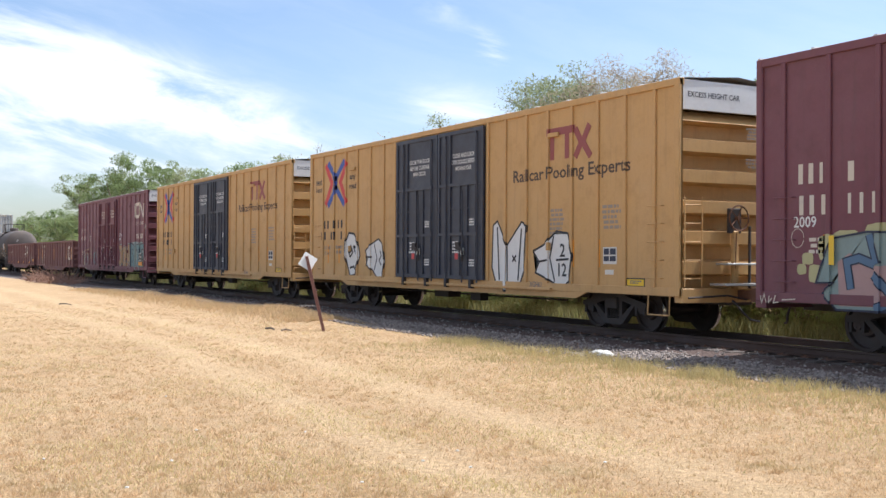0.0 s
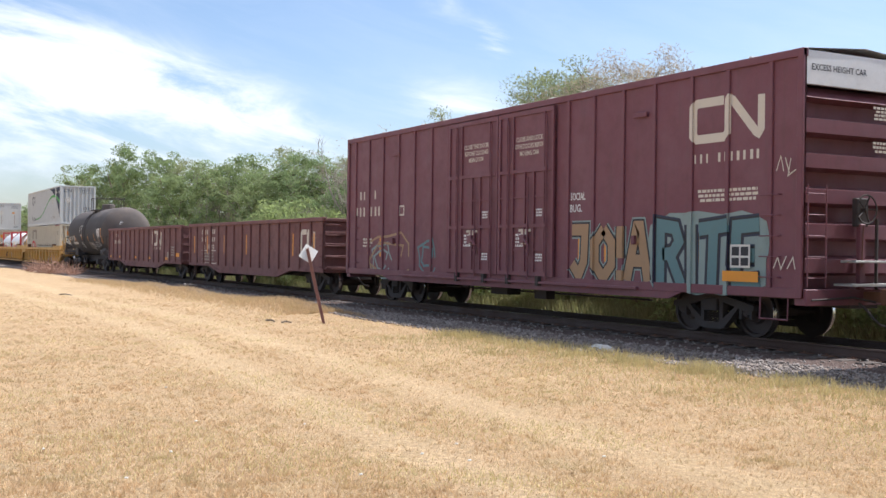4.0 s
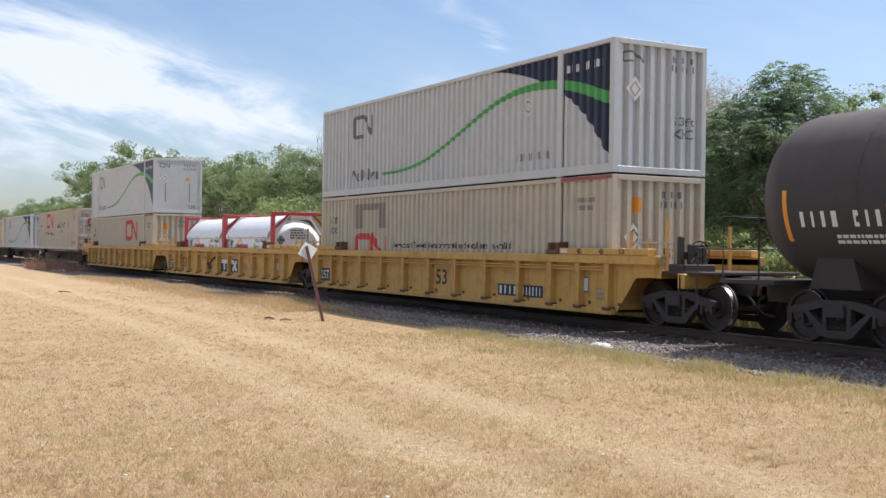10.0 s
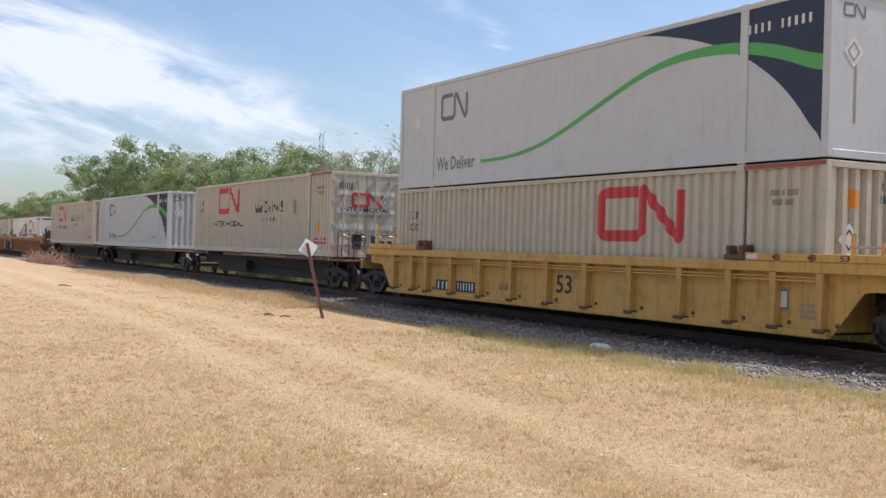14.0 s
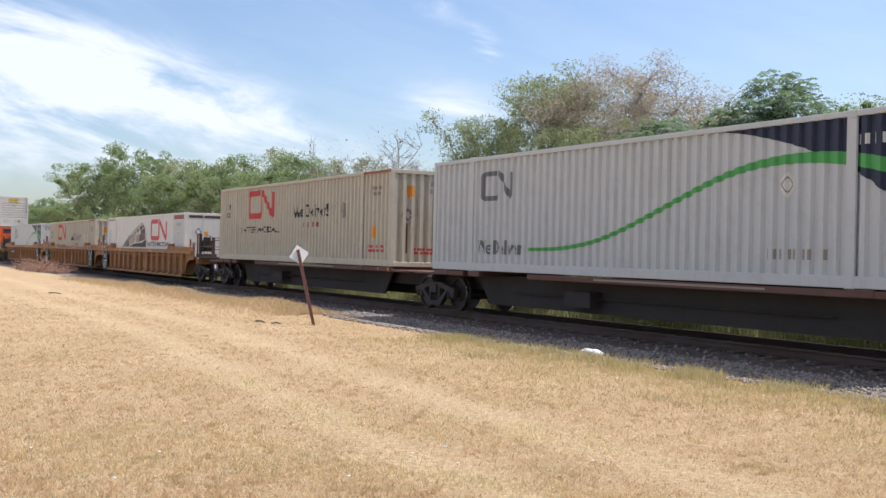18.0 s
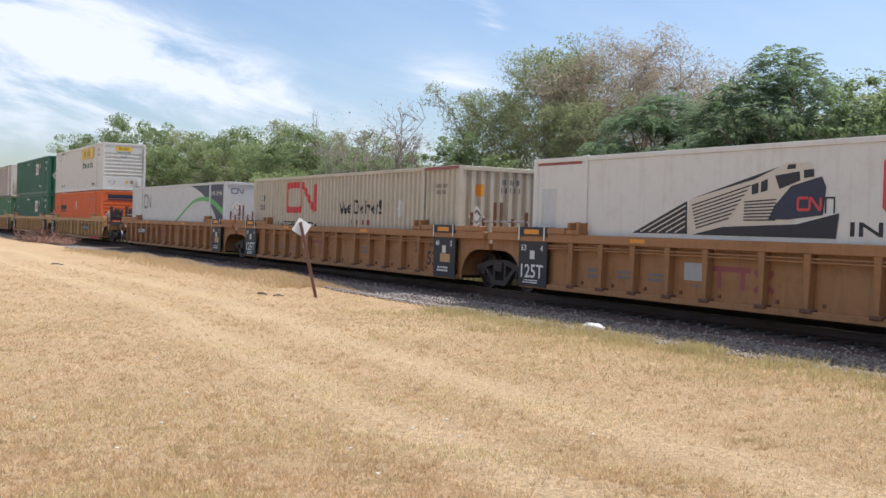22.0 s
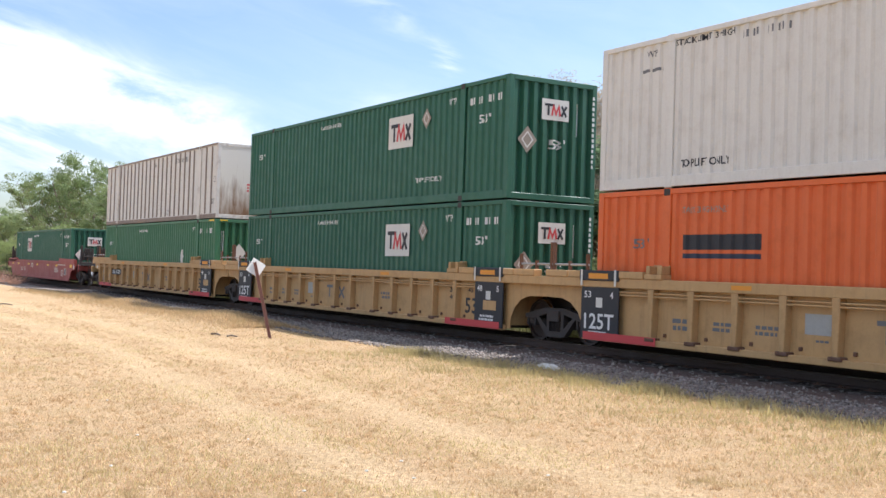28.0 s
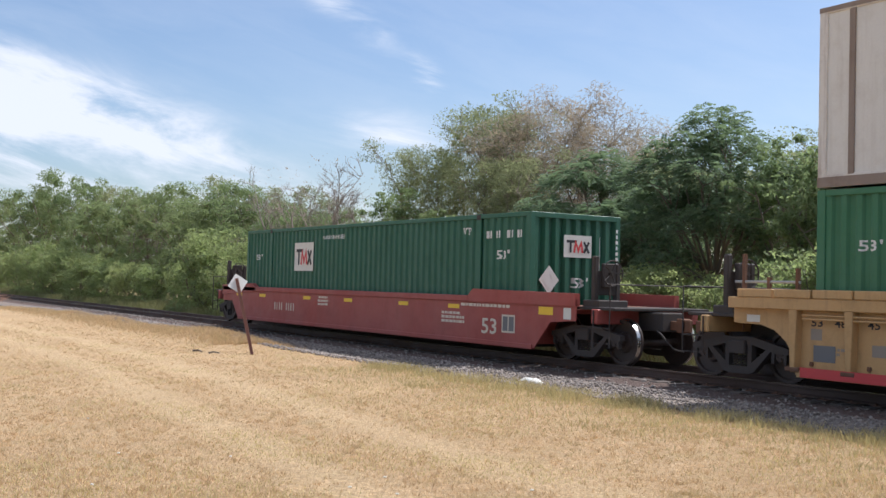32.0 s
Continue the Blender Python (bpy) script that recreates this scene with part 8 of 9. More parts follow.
def consist():
    """The train from its front, at +x, back to its last car."""
    maroon_boxcar(-4.94, False)
    yellow_boxcar(-26.03, True)
    yellow_boxcar(-46.9, False)
    maroon_boxcar(-68.0, True)
    gondola(-87.7, "rusty brown gondola car with white lettering", "words")
    gondola(-105.25, "rusty brown gondola car with white railway emblem", "emblem")
    tank_car(-121.05)
    Y = "bright yellow well car carrying containers"
    well_car(-139.6, "well_yellow", Y, "yellow", False, True, (9.85, -9.75))
    well_car(-159.0, "well_yellow", "bright yellow well car carrying two tank containers", "yellow", False, False, (-9.85,))
    well_car(-178.85, "well_yellow", Y, "yellow", True, False, (-9.9,))
    cream_container(-139.6, 0.30, "station")
    grey_container(-139.6, 3.24, True)
    tank_container(-155.9, 0.30, False)
    tank_container(-162.0, 0.30, True)
    cream_container(-178.85, 0.30, "low")
    grey_container(-178.85, 3.24, False)
    S = "low black and rust-brown spine car carrying one container"
    spine_car(-200.1, S, (8.0, -10.5), False, True)
    spine_car(-220.9, S, (-8.6,), False, False)
    spine_car(-239.95, S, (-8.1,), True, False)
    cream_container(-200.1, 1.13, "doors")
    grey_container(-221.15, 1.13, True)
    cream_container(-239.95, 1.13, "deliver")
    B = "worn ochre-brown well car carrying one container"
    well_car(-261.4, "well_brown", B, "brown", False, True, (9.9, -9.85))
    well_car(-281.1, "well_brown", B, "brown", False, False, (-9.9,))
    well_car(-300.95, "well_brown", B, "brown", True, False, (-9.9,))
    picture_container(-261.4, 0.30)
    cream_container(-281.1, 0.30, "deliver")
    grey_container(-300.95, 0.30, False)
    T = "tan well car with red bands carrying two stacked containers"
    well_car(-324.9, "well_tan", T, "tan", False, True, (9.9, -9.75))
    well_car(-344.4, "well_tan", T, "tan", False, False, (-9.8,))
    well_car(-364.0, "well_tan", T, "tan", True, False, (-9.9,))
    orange_container(-324.9, 0.30)
    white_top_container(-324.9, 3.24)
    green_container(-344.4, 0.30, "sign")
    green_container(-344.4, 3.24, "sign")
    green_container(-364.0, 0.30, "plain")
    ribbed_white_container(-364.0, 3.24)
    well_car(-387.8, "well_red", "faded red well car carrying one green container", "red", True, True, (9.7, -10.1))
    green_container(-387.8, 0.30, "sign", -4.25)


# ---------------------------------------------------------------- ground and track
def mesh_np(name, verts, faces, material, smooth_faces=False):
    """A mesh from arrays: verts (n, 3), faces (m, k)."""
    me = bpy.data.meshes.new(name)
    verts, faces = np.asarray(verts, dtype=np.float32), np.asarray(faces, dtype=np.int32)
    n, m, k = len(verts), len(faces), faces.shape[1]
    me.vertices.add(n)
    me.vertices.foreach_set("co", verts.ravel())
    me.loops.add(m * k)
    me.loops.foreach_set("vertex_index", faces.ravel())
    me.polygons.add(m)
    me.polygons.foreach_set("loop_start", np.arange(0, m * k, k, dtype=np.int32))
    if smooth_faces:
        me.polygons.foreach_set("use_smooth", np.ones(m, dtype=bool))
    me.update(calc_edges=True)
    me.materials.append(M[material])
    return me


EDGE = 10.95        # where the turf meets the ballast


def ground_z(x, y):
    """Level field, a shallow dip along the track."""
    d = np.clip((y - EDGE) / 1.2, 0, 1) * np.clip((21.0 - y) / 1.5, 0, 1)
    swell = 0.018 * np.sin(0.31 * x + 0.6) * np.sin(0.47 * y + 0.2) + 0.006 * np.sin(0.9 * x + 1.3 * y)
    near = np.clip(1 - np.hypot(x + 20, y - 8) / 60, 0, 1)
    # grassy hummocks along the edge of the ballast
    bank = 0.19 * np.exp(-((x + 28.8) / 2.6) ** 2 - ((y - 10.7) / 0.75) ** 2) + 0.13 * np.exp(-((x + 41) / 8.0) ** 2 - ((y - 10.9) / 0.8) ** 2) * (1 + 0.5 * np.sin(1.1 * x))
    return swell * near * (1 - d) - 0.17 * d + bank


def build_ground():
    xs = np.unique(np.concatenate([np.linspace(-2500, -120, 18), np.linspace(-120, 12, 265), np.linspace(12, 1500, 14)]))
    ys = np.unique(np.concatenate([np.linspace(-600, -6, 10), np.linspace(-6, 24, 121), np.linspace(24, 1800, 16)]))
    X, Y = np.meshgrid(xs, ys)
    Z = ground_z(X, Y)
    v = np.stack([X.ravel(), Y.ravel(), Z.ravel()], 1)
    nx, ny = len(xs), len(ys)
    i = np.arange(nx * ny).reshape(ny, nx)
    f = np.stack([i[:-1, :-1].ravel(), i[:-1, 1:].ravel(), i[1:, 1:].ravel(), i[1:, :-1].ravel()], 1)
    g = new("ground", mesh_np("ground", v, f, "turf", True))
    tagged(g, "dry straw-coloured mown field beside the railway", "ground", kind="structure")


def ballast_z(y):
    return np.interp(y, [11.3, 12.4, 14.0, 14.4, 17.2, 17.6, 18.9, 19.8], [-0.18, -0.13, -0.11, -0.105, -0.105, -0.11, -0.14, -0.20])


def build_ballast():
    xs = np.concatenate([np.linspace(-420, -110, 60), np.linspace(-109.5, 12, 244)])
    ys = np.linspace(11.3, 19.8, 36)
    X, Y = np.meshgrid(xs, ys)
    rnd = np.random.RandomState(3)
    Z = ballast_z(Y) + rnd.uniform(-0.015, 0.015, X.shape)
    edge = np.where(Y < 11.5, 0.15 * np.sin(X * 1.7) + 0.1 * np.sin(X * 4.1 + 1), 0)
    v = np.stack([X.ravel(), (Y + edge).ravel(), Z.ravel()], 1)
    nx, ny = len(xs), len(ys)
    i = np.arange(nx * ny).reshape(ny, nx)
    f = np.stack([i[:-1, :-1].ravel(), i[:-1, 1:].ravel(), i[1:, 1:].ravel(), i[1:, :-1].ravel()], 1)
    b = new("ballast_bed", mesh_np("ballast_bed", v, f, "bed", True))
    tagged(b, "grey crushed-rock ballast bed under the track", "ballast", kind="structure")
    # loose stones on top, uneven octahedra
    n = 34000
    t = rnd.uniform(0, 1, n)
    px = 2 - 62 * t ** 1.15
    py = np.where(rnd.uniform(0, 1, n) < 0.86, rnd.uniform(10.7, 13.55, n), rnd.uniform(13.6, 19.4, n))
    sc = rnd.uniform(0.016, 0.038, n) * (1 + 0.012 * np.abs(px))
    base = np.array([(1, 0, 0), (-1, 0, 0), (0, 1, 0), (0, -1, 0), (0, 0, 1), (0, 0, -1)], float)
    V = base[None] * rnd.uniform(0.55, 1.25, (n, 6, 1)) + rnd.uniform(-0.25, 0.25, (n, 6, 3))
    a = rnd.uniform(0, 2 * np.pi, n)
    ca, sa = np.cos(a)[:, None], np.sin(a)[:, None]
    V = np.stack([V[..., 0] * ca - V[..., 1] * sa, V[..., 0] * sa + V[..., 1] * ca, V[..., 2] * 0.75], -1) * sc[:, None, None]
    pz = np.maximum(ballast_z(py), ground_z(px, py)) + sc * 0.35
    V += np.stack([px, py, pz], 1)[:, None]
    tri = np.array([(0, 2, 4), (2, 1, 4), (1, 3, 4), (3, 0, 4), (2, 0, 5), (1, 2, 5), (3, 1, 5), (0, 3, 5)])
    F = (tri[None] + 6 * np.arange(n)[:, None, None]).reshape(-1, 3)
    s = new("ballast_stones", mesh_np("ballast_stones", V.reshape(-1, 3), F, "stone"))
    tagged(s, "loose grey ballast stones along the track", "stones", kind="stuff")


def build_track():
    t = thing("railway_track", pose(0, TRACK_Y, 0), "rusty steel rails on weathered wooden ties", "railway track", kind="structure")
    prof = [(-0.07, -0.172), (0.07, -0.172), (0.07, -0.155), (0.012, -0.135), (0.010, -0.045), (0.036, -0.035), (0.036, -0.004), (0.030, 0.0), (-0.030, 0.0), (-0.036, -0.004), (-0.036, -0.035), (-0.010, -0.045), (-0.012, -0.135), (-0.07, -0.155)]
    for s in (-1, 1):
        bm = bmesh.new()
        xs = [-600, -300] + list(range(-120, 40, 12)) + [150]
        rings = [[bm.verts.new((x, s * 0.7535 + y, RAIL + z)) for y, z in prof] for x in xs]
        for A, B in zip(rings, rings[1:]):
            for j in range(len(prof)):
                bm.faces.new((A[j], A[(j + 1) % len(prof)], B[(j + 1) % len(prof)], B[j]))
        part("rail", finish(bm), "rail", t)
        head = boxes((-600, 150, s * 0.7535 - 0.026, s * 0.7535 + 0.026, RAIL, RAIL + 0.002))
        part("rail_head", head, "railhead", t, "polished rail head")
    rnd = random.Random(4)
    tm = [mesh_of("tie", bevelled(boxes((-0.115, 0.115, -1.30, 1.30, -0.16, 0.0)), 0.012), "tie") for _ in range(1)]
    pm = mesh_of("tie_plate", boxes((-0.10, 0.10, -0.17, 0.17, 0, 0.012), (-0.06, -0.03, -0.11, -0.08, 0.012, 0.04), (0.03, 0.06, 0.08, 0.11, 0.012, 0.04)), "rust")
    x = 6.0
    while x > -112:
        tie = shared("tie", tm[0], t, pose(x, rnd.uniform(-0.04, 0.04), RAIL - 0.184, 0, 0, rnd.uniform(-1.2, 1.2)))
        if x > -45:
            for s in (-1, 1):
                shared("tie_plate", pm, tie, pose(0, s * 0.7535, 0.0))
        x -= rnd.uniform(0.49, 0.54)


def tufts(n, place, height, width, seed, lean=0.5):
    """Grass blades as bent three-cornered strips: arrays of corners and faces."""
    rnd = np.random.RandomState(seed)
    px, py = place(rnd, n)
    n = len(px)
    pz = ground_z(px, py) - 0.005
    h = height * rnd.uniform(0.45, 1.3, n)
    a = rnd.uniform(0, 2 * np.pi, n)
    w = width * rnd.uniform(0.6, 1.4, n)
    dx, dy = np.cos(a), np.sin(a)
    b = rnd.uniform(0, 2 * np.pi, n)
    lx, ly = np.cos(b) * h * lean * rnd.uniform(0.2, 1.2, n), np.sin(b) * h * lean * rnd.uniform(0.2, 1.2, n)
    V = np.zeros((n, 3, 3))
    V[:, 0] = np.stack([px - dx * w, py - dy * w, pz], 1)
    V[:, 1] = np.stack([px + dx * w, py + dy * w, pz], 1)
    V[:, 2] = np.stack([px + lx, py + ly, pz + h], 1)
    return V.reshape(-1, 3), np.arange(3 * n).reshape(n, 3)


def build_grass():
    def worn(x, y, rnd):
        d = y - np.minimum(TRACK_START + TRACK_SLOPE * x, TRACK_FAR) - 0.22 * np.sin(0.21 * x) + rnd.normal(0, 0.12, len(x))
        return (np.abs(d) < 0.38) | (np.abs(d + 1.65) < 0.36)

    def field(rnd, n):
        # thickest in front of the camera, thinning with distance
        d = 5.5 + 38 * rnd.uniform(0, 1, n) ** 1.9
        az = np.radians(rnd.uniform(31, 90, n))
        x, y = -d * np.sin(az), d * np.cos(az)
        y = np.where(y > EDGE + 0.1, y - 3.0 * rnd.uniform(0, 1, n) - 0.4, y)
        keep = ~worn(x, y, rnd) | (rnd.uniform(0, 1, n) < 0.3)
        return x[keep], y[keep]

    def knots(rnd, n):
        # mown tussocks, a dozen blades each, thick in some drifts and sparse in others
        m = n // 12
        d = 5.5 + 36 * rnd.uniform(0, 1, m) ** 1.7
        az = np.radians(rnd.uniform(31, 90, m))
        x, y = -d * np.sin(az), d * np.cos(az)
        drift = np.sin(0.8 * x + 1.9 * np.sin(0.6 * y)) * np.sin(1.0 * y + 1.6 * np.sin(0.45 * x)) + 0.5 * np.sin(2.3 * x + 1.1 * y) * np.sin(2.9 * y - 0.7 * x)
        keep = (rnd.uniform(0, 1, m) < 0.6 + 0.3 * drift) & (y < EDGE + 0.1) & (~worn(x, y, rnd) | (rnd.uniform(0, 1, m) < 0.12))
        x, y = np.repeat(x[keep], 12), np.repeat(y[keep], 12)
        return x + rnd.normal(0, 0.028, len(x)), y + rnd.normal(0, 0.028, len(y))
    v, f = tufts(170000, field, 0.028, 0.005, 11, 1.0)
    v2, f2 = tufts(300000, knots, 0.040, 0.005, 16, 0.9)
    v, f = np.concatenate([v, v2]), np.concatenate([f, f2 + len(v)])
    tagged(new("dry_grass", mesh_np("dry_grass", v, f, "straw")), "short dry straw-coloured grass blades", "grass", kind="stuff")

    def green(rnd, n):
        d = 5.5 + 34 * rnd.uniform(0, 1, n) ** 1.8
        az = np.radians(rnd.uniform(31, 86, n))
        x, y = -d * np.sin(az), d * np.cos(az)
        m = np.sin(1.1 * x + 2 * np.sin(0.7 * y)) * np.sin(1.3 * y + 1.7 * np.sin(0.5 * x))
        keep = (m > 0.15) & (y < EDGE + 0.2)
        x, y = x[keep], y[keep]
        idx = rnd.randint(0, len(x), n)
        return x[idx] + rnd.normal(0, 0.12, n), y[idx] + rnd.normal(0, 0.12, n)
    v, f = tufts(36000, green, 0.036, 0.005, 12, 0.8)
    tagged(new("green_grass", mesh_np("green_grass", v, f, "fieldgrass")), "patches of greener low grass in the dry turf", "grass", kind="stuff")

    def verge(rnd, n):
        x = -2 - 48 * rnd.uniform(0, 1, n) ** 1.3
        c = np.round(x / 0.55) * 0.55
        x = c + rnd.normal(0, 0.13, n)
        y = EDGE - 0.15 + 0.3 * np.sin(c * 2.1) + 0.25 * np.sin(c * 5.3) - np.abs(rnd.normal(0, 1.3, n)) + rnd.normal(0, 0.1, n)
        keep = c > -19
        return x[keep], y[keep]
    v, f = tufts(30000, verge, 0.075, 0.006, 13, 0.8)

    def clump(rnd, n):
        # ragged knots of long grass
        cx = -3 - 26 * rnd.uniform(0, 1, 150) ** 1.1
        cy = EDGE + rnd.normal(-0.35, 0.4, 150)
        j = rnd.randint(0, 150, n)
        j = j[(cx > -19)[j]]
        return cx[j] + rnd.normal(0, 0.16, len(j)), cy[j] + rnd.normal(0, 0.13, len(j))
    v2, f2 = tufts(12000, clump, 0.14, 0.006, 15, 0.8)
    v, f = np.concatenate([v, v2]), np.concatenate([f, f2 + len(v)])
    tagged(new("verge_grass", mesh_np("verge_grass", v, f, "verge")), "taller tufts of grass along the ballast edge", "grass", kind="stuff")

    def bank(rnd, n):
        x = -25.5 - 30 * rnd.uniform(0, 1, n) ** 1.4
        return x, 10.75 + rnd.normal(0, 0.55, n)
    v, f = tufts(26000, bank, 0.13, 0.008, 17, 0.9)
    tagged(new("bank_grass", mesh_np("bank_grass", v, f, "bankgrass")), "dry brown grass on hummocks beside the ballast", "grass", kind="stuff")

    def beyond(rnd, n):
        x = -3 - 130 * rnd.uniform(0, 1, n) ** 1.4
        y = rnd.uniform(18.7, 21.5, n)
        return x, y
    v, f = tufts(60000, beyond, 0.42, 0.014, 14, 0.6)
    tagged(new("trackside_weeds", mesh_np("trackside_weeds", v, f, "weed")), "green and straw weeds behind the track", "weeds", kind="stuff")


# ---------------------------------------------------------------- trees
def limb_arrays(V, F, pts, r0, r1, n=6):
    pts = [Vector(p) for p in pts]
    base = len(V)
    for i, p in enumerate(pts):
        d = (pts[min(i + 1, len(pts) - 1)] - pts[max(i - 1, 0)]).normalized()
        a = d.orthogonal().normalized()
        b = d.cross(a)
        k = r0 + (r1 - r0) * i / (len(pts) - 1)
        for j in range(n):
            t = 2 * math.pi * j / n
            V.append(p + (a * math.cos(t) + b * math.sin(t)) * k)
    for i in range(len(pts) - 1):
        for j in range(n):
            F.append((base + i * n + j, base + i * n + (j + 1) % n, base + (i + 1) * n + (j + 1) % n, base + (i + 1) * n + j))


def tree(name, m, label, category, h, r, seed, leaf, bark="bark", leaves=5000, size=0.13, stems=1, low=0.3, gap=0.3, twig=False, flat=1.0, slim=0.42, puff=0.17, group="trees"):
    """Stems, limbs and a crown of clumped leaves. h: height; r: crown radius; low: where the crown begins."""
    rnd = random.Random(seed)
    nr = np.random.RandomState(seed)
    t = thing(name, m, label, category, group)
    V, F, tips = [], [], []
    for s in range(stems):
        a0 = 2 * math.pi * s / stems + rnd.uniform(-0.5, 0.5)
        sx = 0 if stems == 1 else 0.22 * r * math.cos(a0)
        sy = 0 if stems == 1 else 0.22 * r * math.sin(a0)
        th = h * rnd.uniform(0.62, 0.8)
        pts = [Vector((sx, sy, 0))]
        for i in range(1, 6):
            k = i / 5
            pts.append(Vector((sx * (1 + 2 * k) + rnd.uniform(-0.06, 0.06) * h, sy * (1 + 2 * k) + rnd.uniform(-0.06, 0.06) * h, th * k)))
        r0 = 0.022 * h / math.sqrt(stems)
        limb_arrays(V, F, pts, r0, r0 * 0.3, 7)
        nl = max(5, int(13 / stems) + 2)
        for b in range(nl):
            k = low * 0.8 + (1 - low * 0.8) * (b + rnd.random()) / nl
            i = min(4, int(k * 5))
            o = pts[i].lerp(pts[i + 1], k * 5 - i)
            a = rnd.uniform(0, 2 * math.pi)
            reach = r * rnd.uniform(0.55, 1.0) * (1.05 - 0.5 * k)
            rise = (h - o.z) * rnd.uniform(0.25, 0.75)
            e = o + Vector((math.cos(a) * reach, math.sin(a) * reach, rise))
            mid = o.lerp(e, 0.5) + Vector((rnd.uniform(-.1, .1) * r, rnd.uniform(-.1, .1) * r, 0.10 * r))
            limb_arrays(V, F, [o, mid, e], r0 * 0.42 * (1 - 0.5 * k), r0 * 0.12, 5)
            tips += [e, mid.lerp(e, 0.5), mid]
            for q in range(4 if twig else 3):
                st = mid.lerp(e, rnd.uniform(0.1, 0.9))
                e2 = st + Vector((rnd.uniform(-1, 1), rnd.uniform(-1, 1), rnd.uniform(-0.1, 1.0))) * r * 0.40
                limb_arrays(V, F, [st, st.lerp(e2, 0.5) + Vector((0, 0, 0.03 * r)), e2], r0 * 0.16, r0 * 0.05, 4)
                tips.append(e2)
                if twig:
                    for q2 in range(6):
                        e3 = e2 + Vector((rnd.uniform(-1, 1), rnd.uniform(-1, 1), rnd.uniform(-0.2, 1.0))) * r * 0.18
                        limb_arrays(V, F, [st.lerp(e2, rnd.uniform(0.4, 1)), e3], r0 * 0.08, r0 * 0.03, 3)
                        tips.append(e3)
    w = new("trunk", mesh_np("trunk", [tuple(v) for v in V], F, bark, True))
    w.parent = t
    if leaves:
        # leaf clumps round the twig ends and over an uneven crown shell
        C = [np.array(p) for p in tips]
        extra = int(len(C) * 1.3)
        for _ in range(extra):
            a, z = rnd.uniform(0, 2 * math.pi), rnd.random()
            zz = h * (low + (1 - low) * z)
            rr = r * math.sqrt(max(0.05, 1 - (abs(z - 0.38) / 0.66) ** 2)) * rnd.uniform(0.45, 1.0)
            C.append(np.array((rr * math.cos(a), rr * math.sin(a), zz)))
        C = np.array(C)
        C = C[C[:, 2] > h * low * 0.75]
        keep = nr.uniform(0, 1, len(C)) > gap
        C = C[keep] if keep.sum() > 6 else C
        idx = nr.randint(0, len(C), leaves)
        spread = (r * puff * nr.uniform(0.5, 1.3, len(C)))[idx][:, None]
        off = nr.normal(0, 1, (leaves, 3))
        off /= np.linalg.norm(off, axis=1)[:, None] + 1e-6
        off *= nr.uniform(0.3, 1, (leaves, 1)) ** 0.5
        P = C[idx] + off * spread * np.array([1.25, 1.25, 0.75 * flat])
        n1 = nr.normal(0, 1, (leaves, 3)) + np.array([0, 0, 0.9])
        n1 /= np.linalg.norm(n1, axis=1)[:, None]
        u = np.cross(n1, nr.normal(0, 1, (leaves, 3)))
        u /= np.linalg.norm(u, axis=1)[:, None] + 1e-6
        v = np.cross(n1, u)
        s = size * nr.uniform(0.55, 1.3, (leaves, 1))
        q = np.stack([P - u * s, P - v * s * slim + n1 * s * 0.12, P + u * s, P + v * s * slim + n1 * s * 0.12], 1)
        cr = new("crown", mesh_np("crown", q.reshape(-1, 3), np.arange(4 * leaves).reshape(leaves, 4), leaf))
        cr.parent = t
    return t


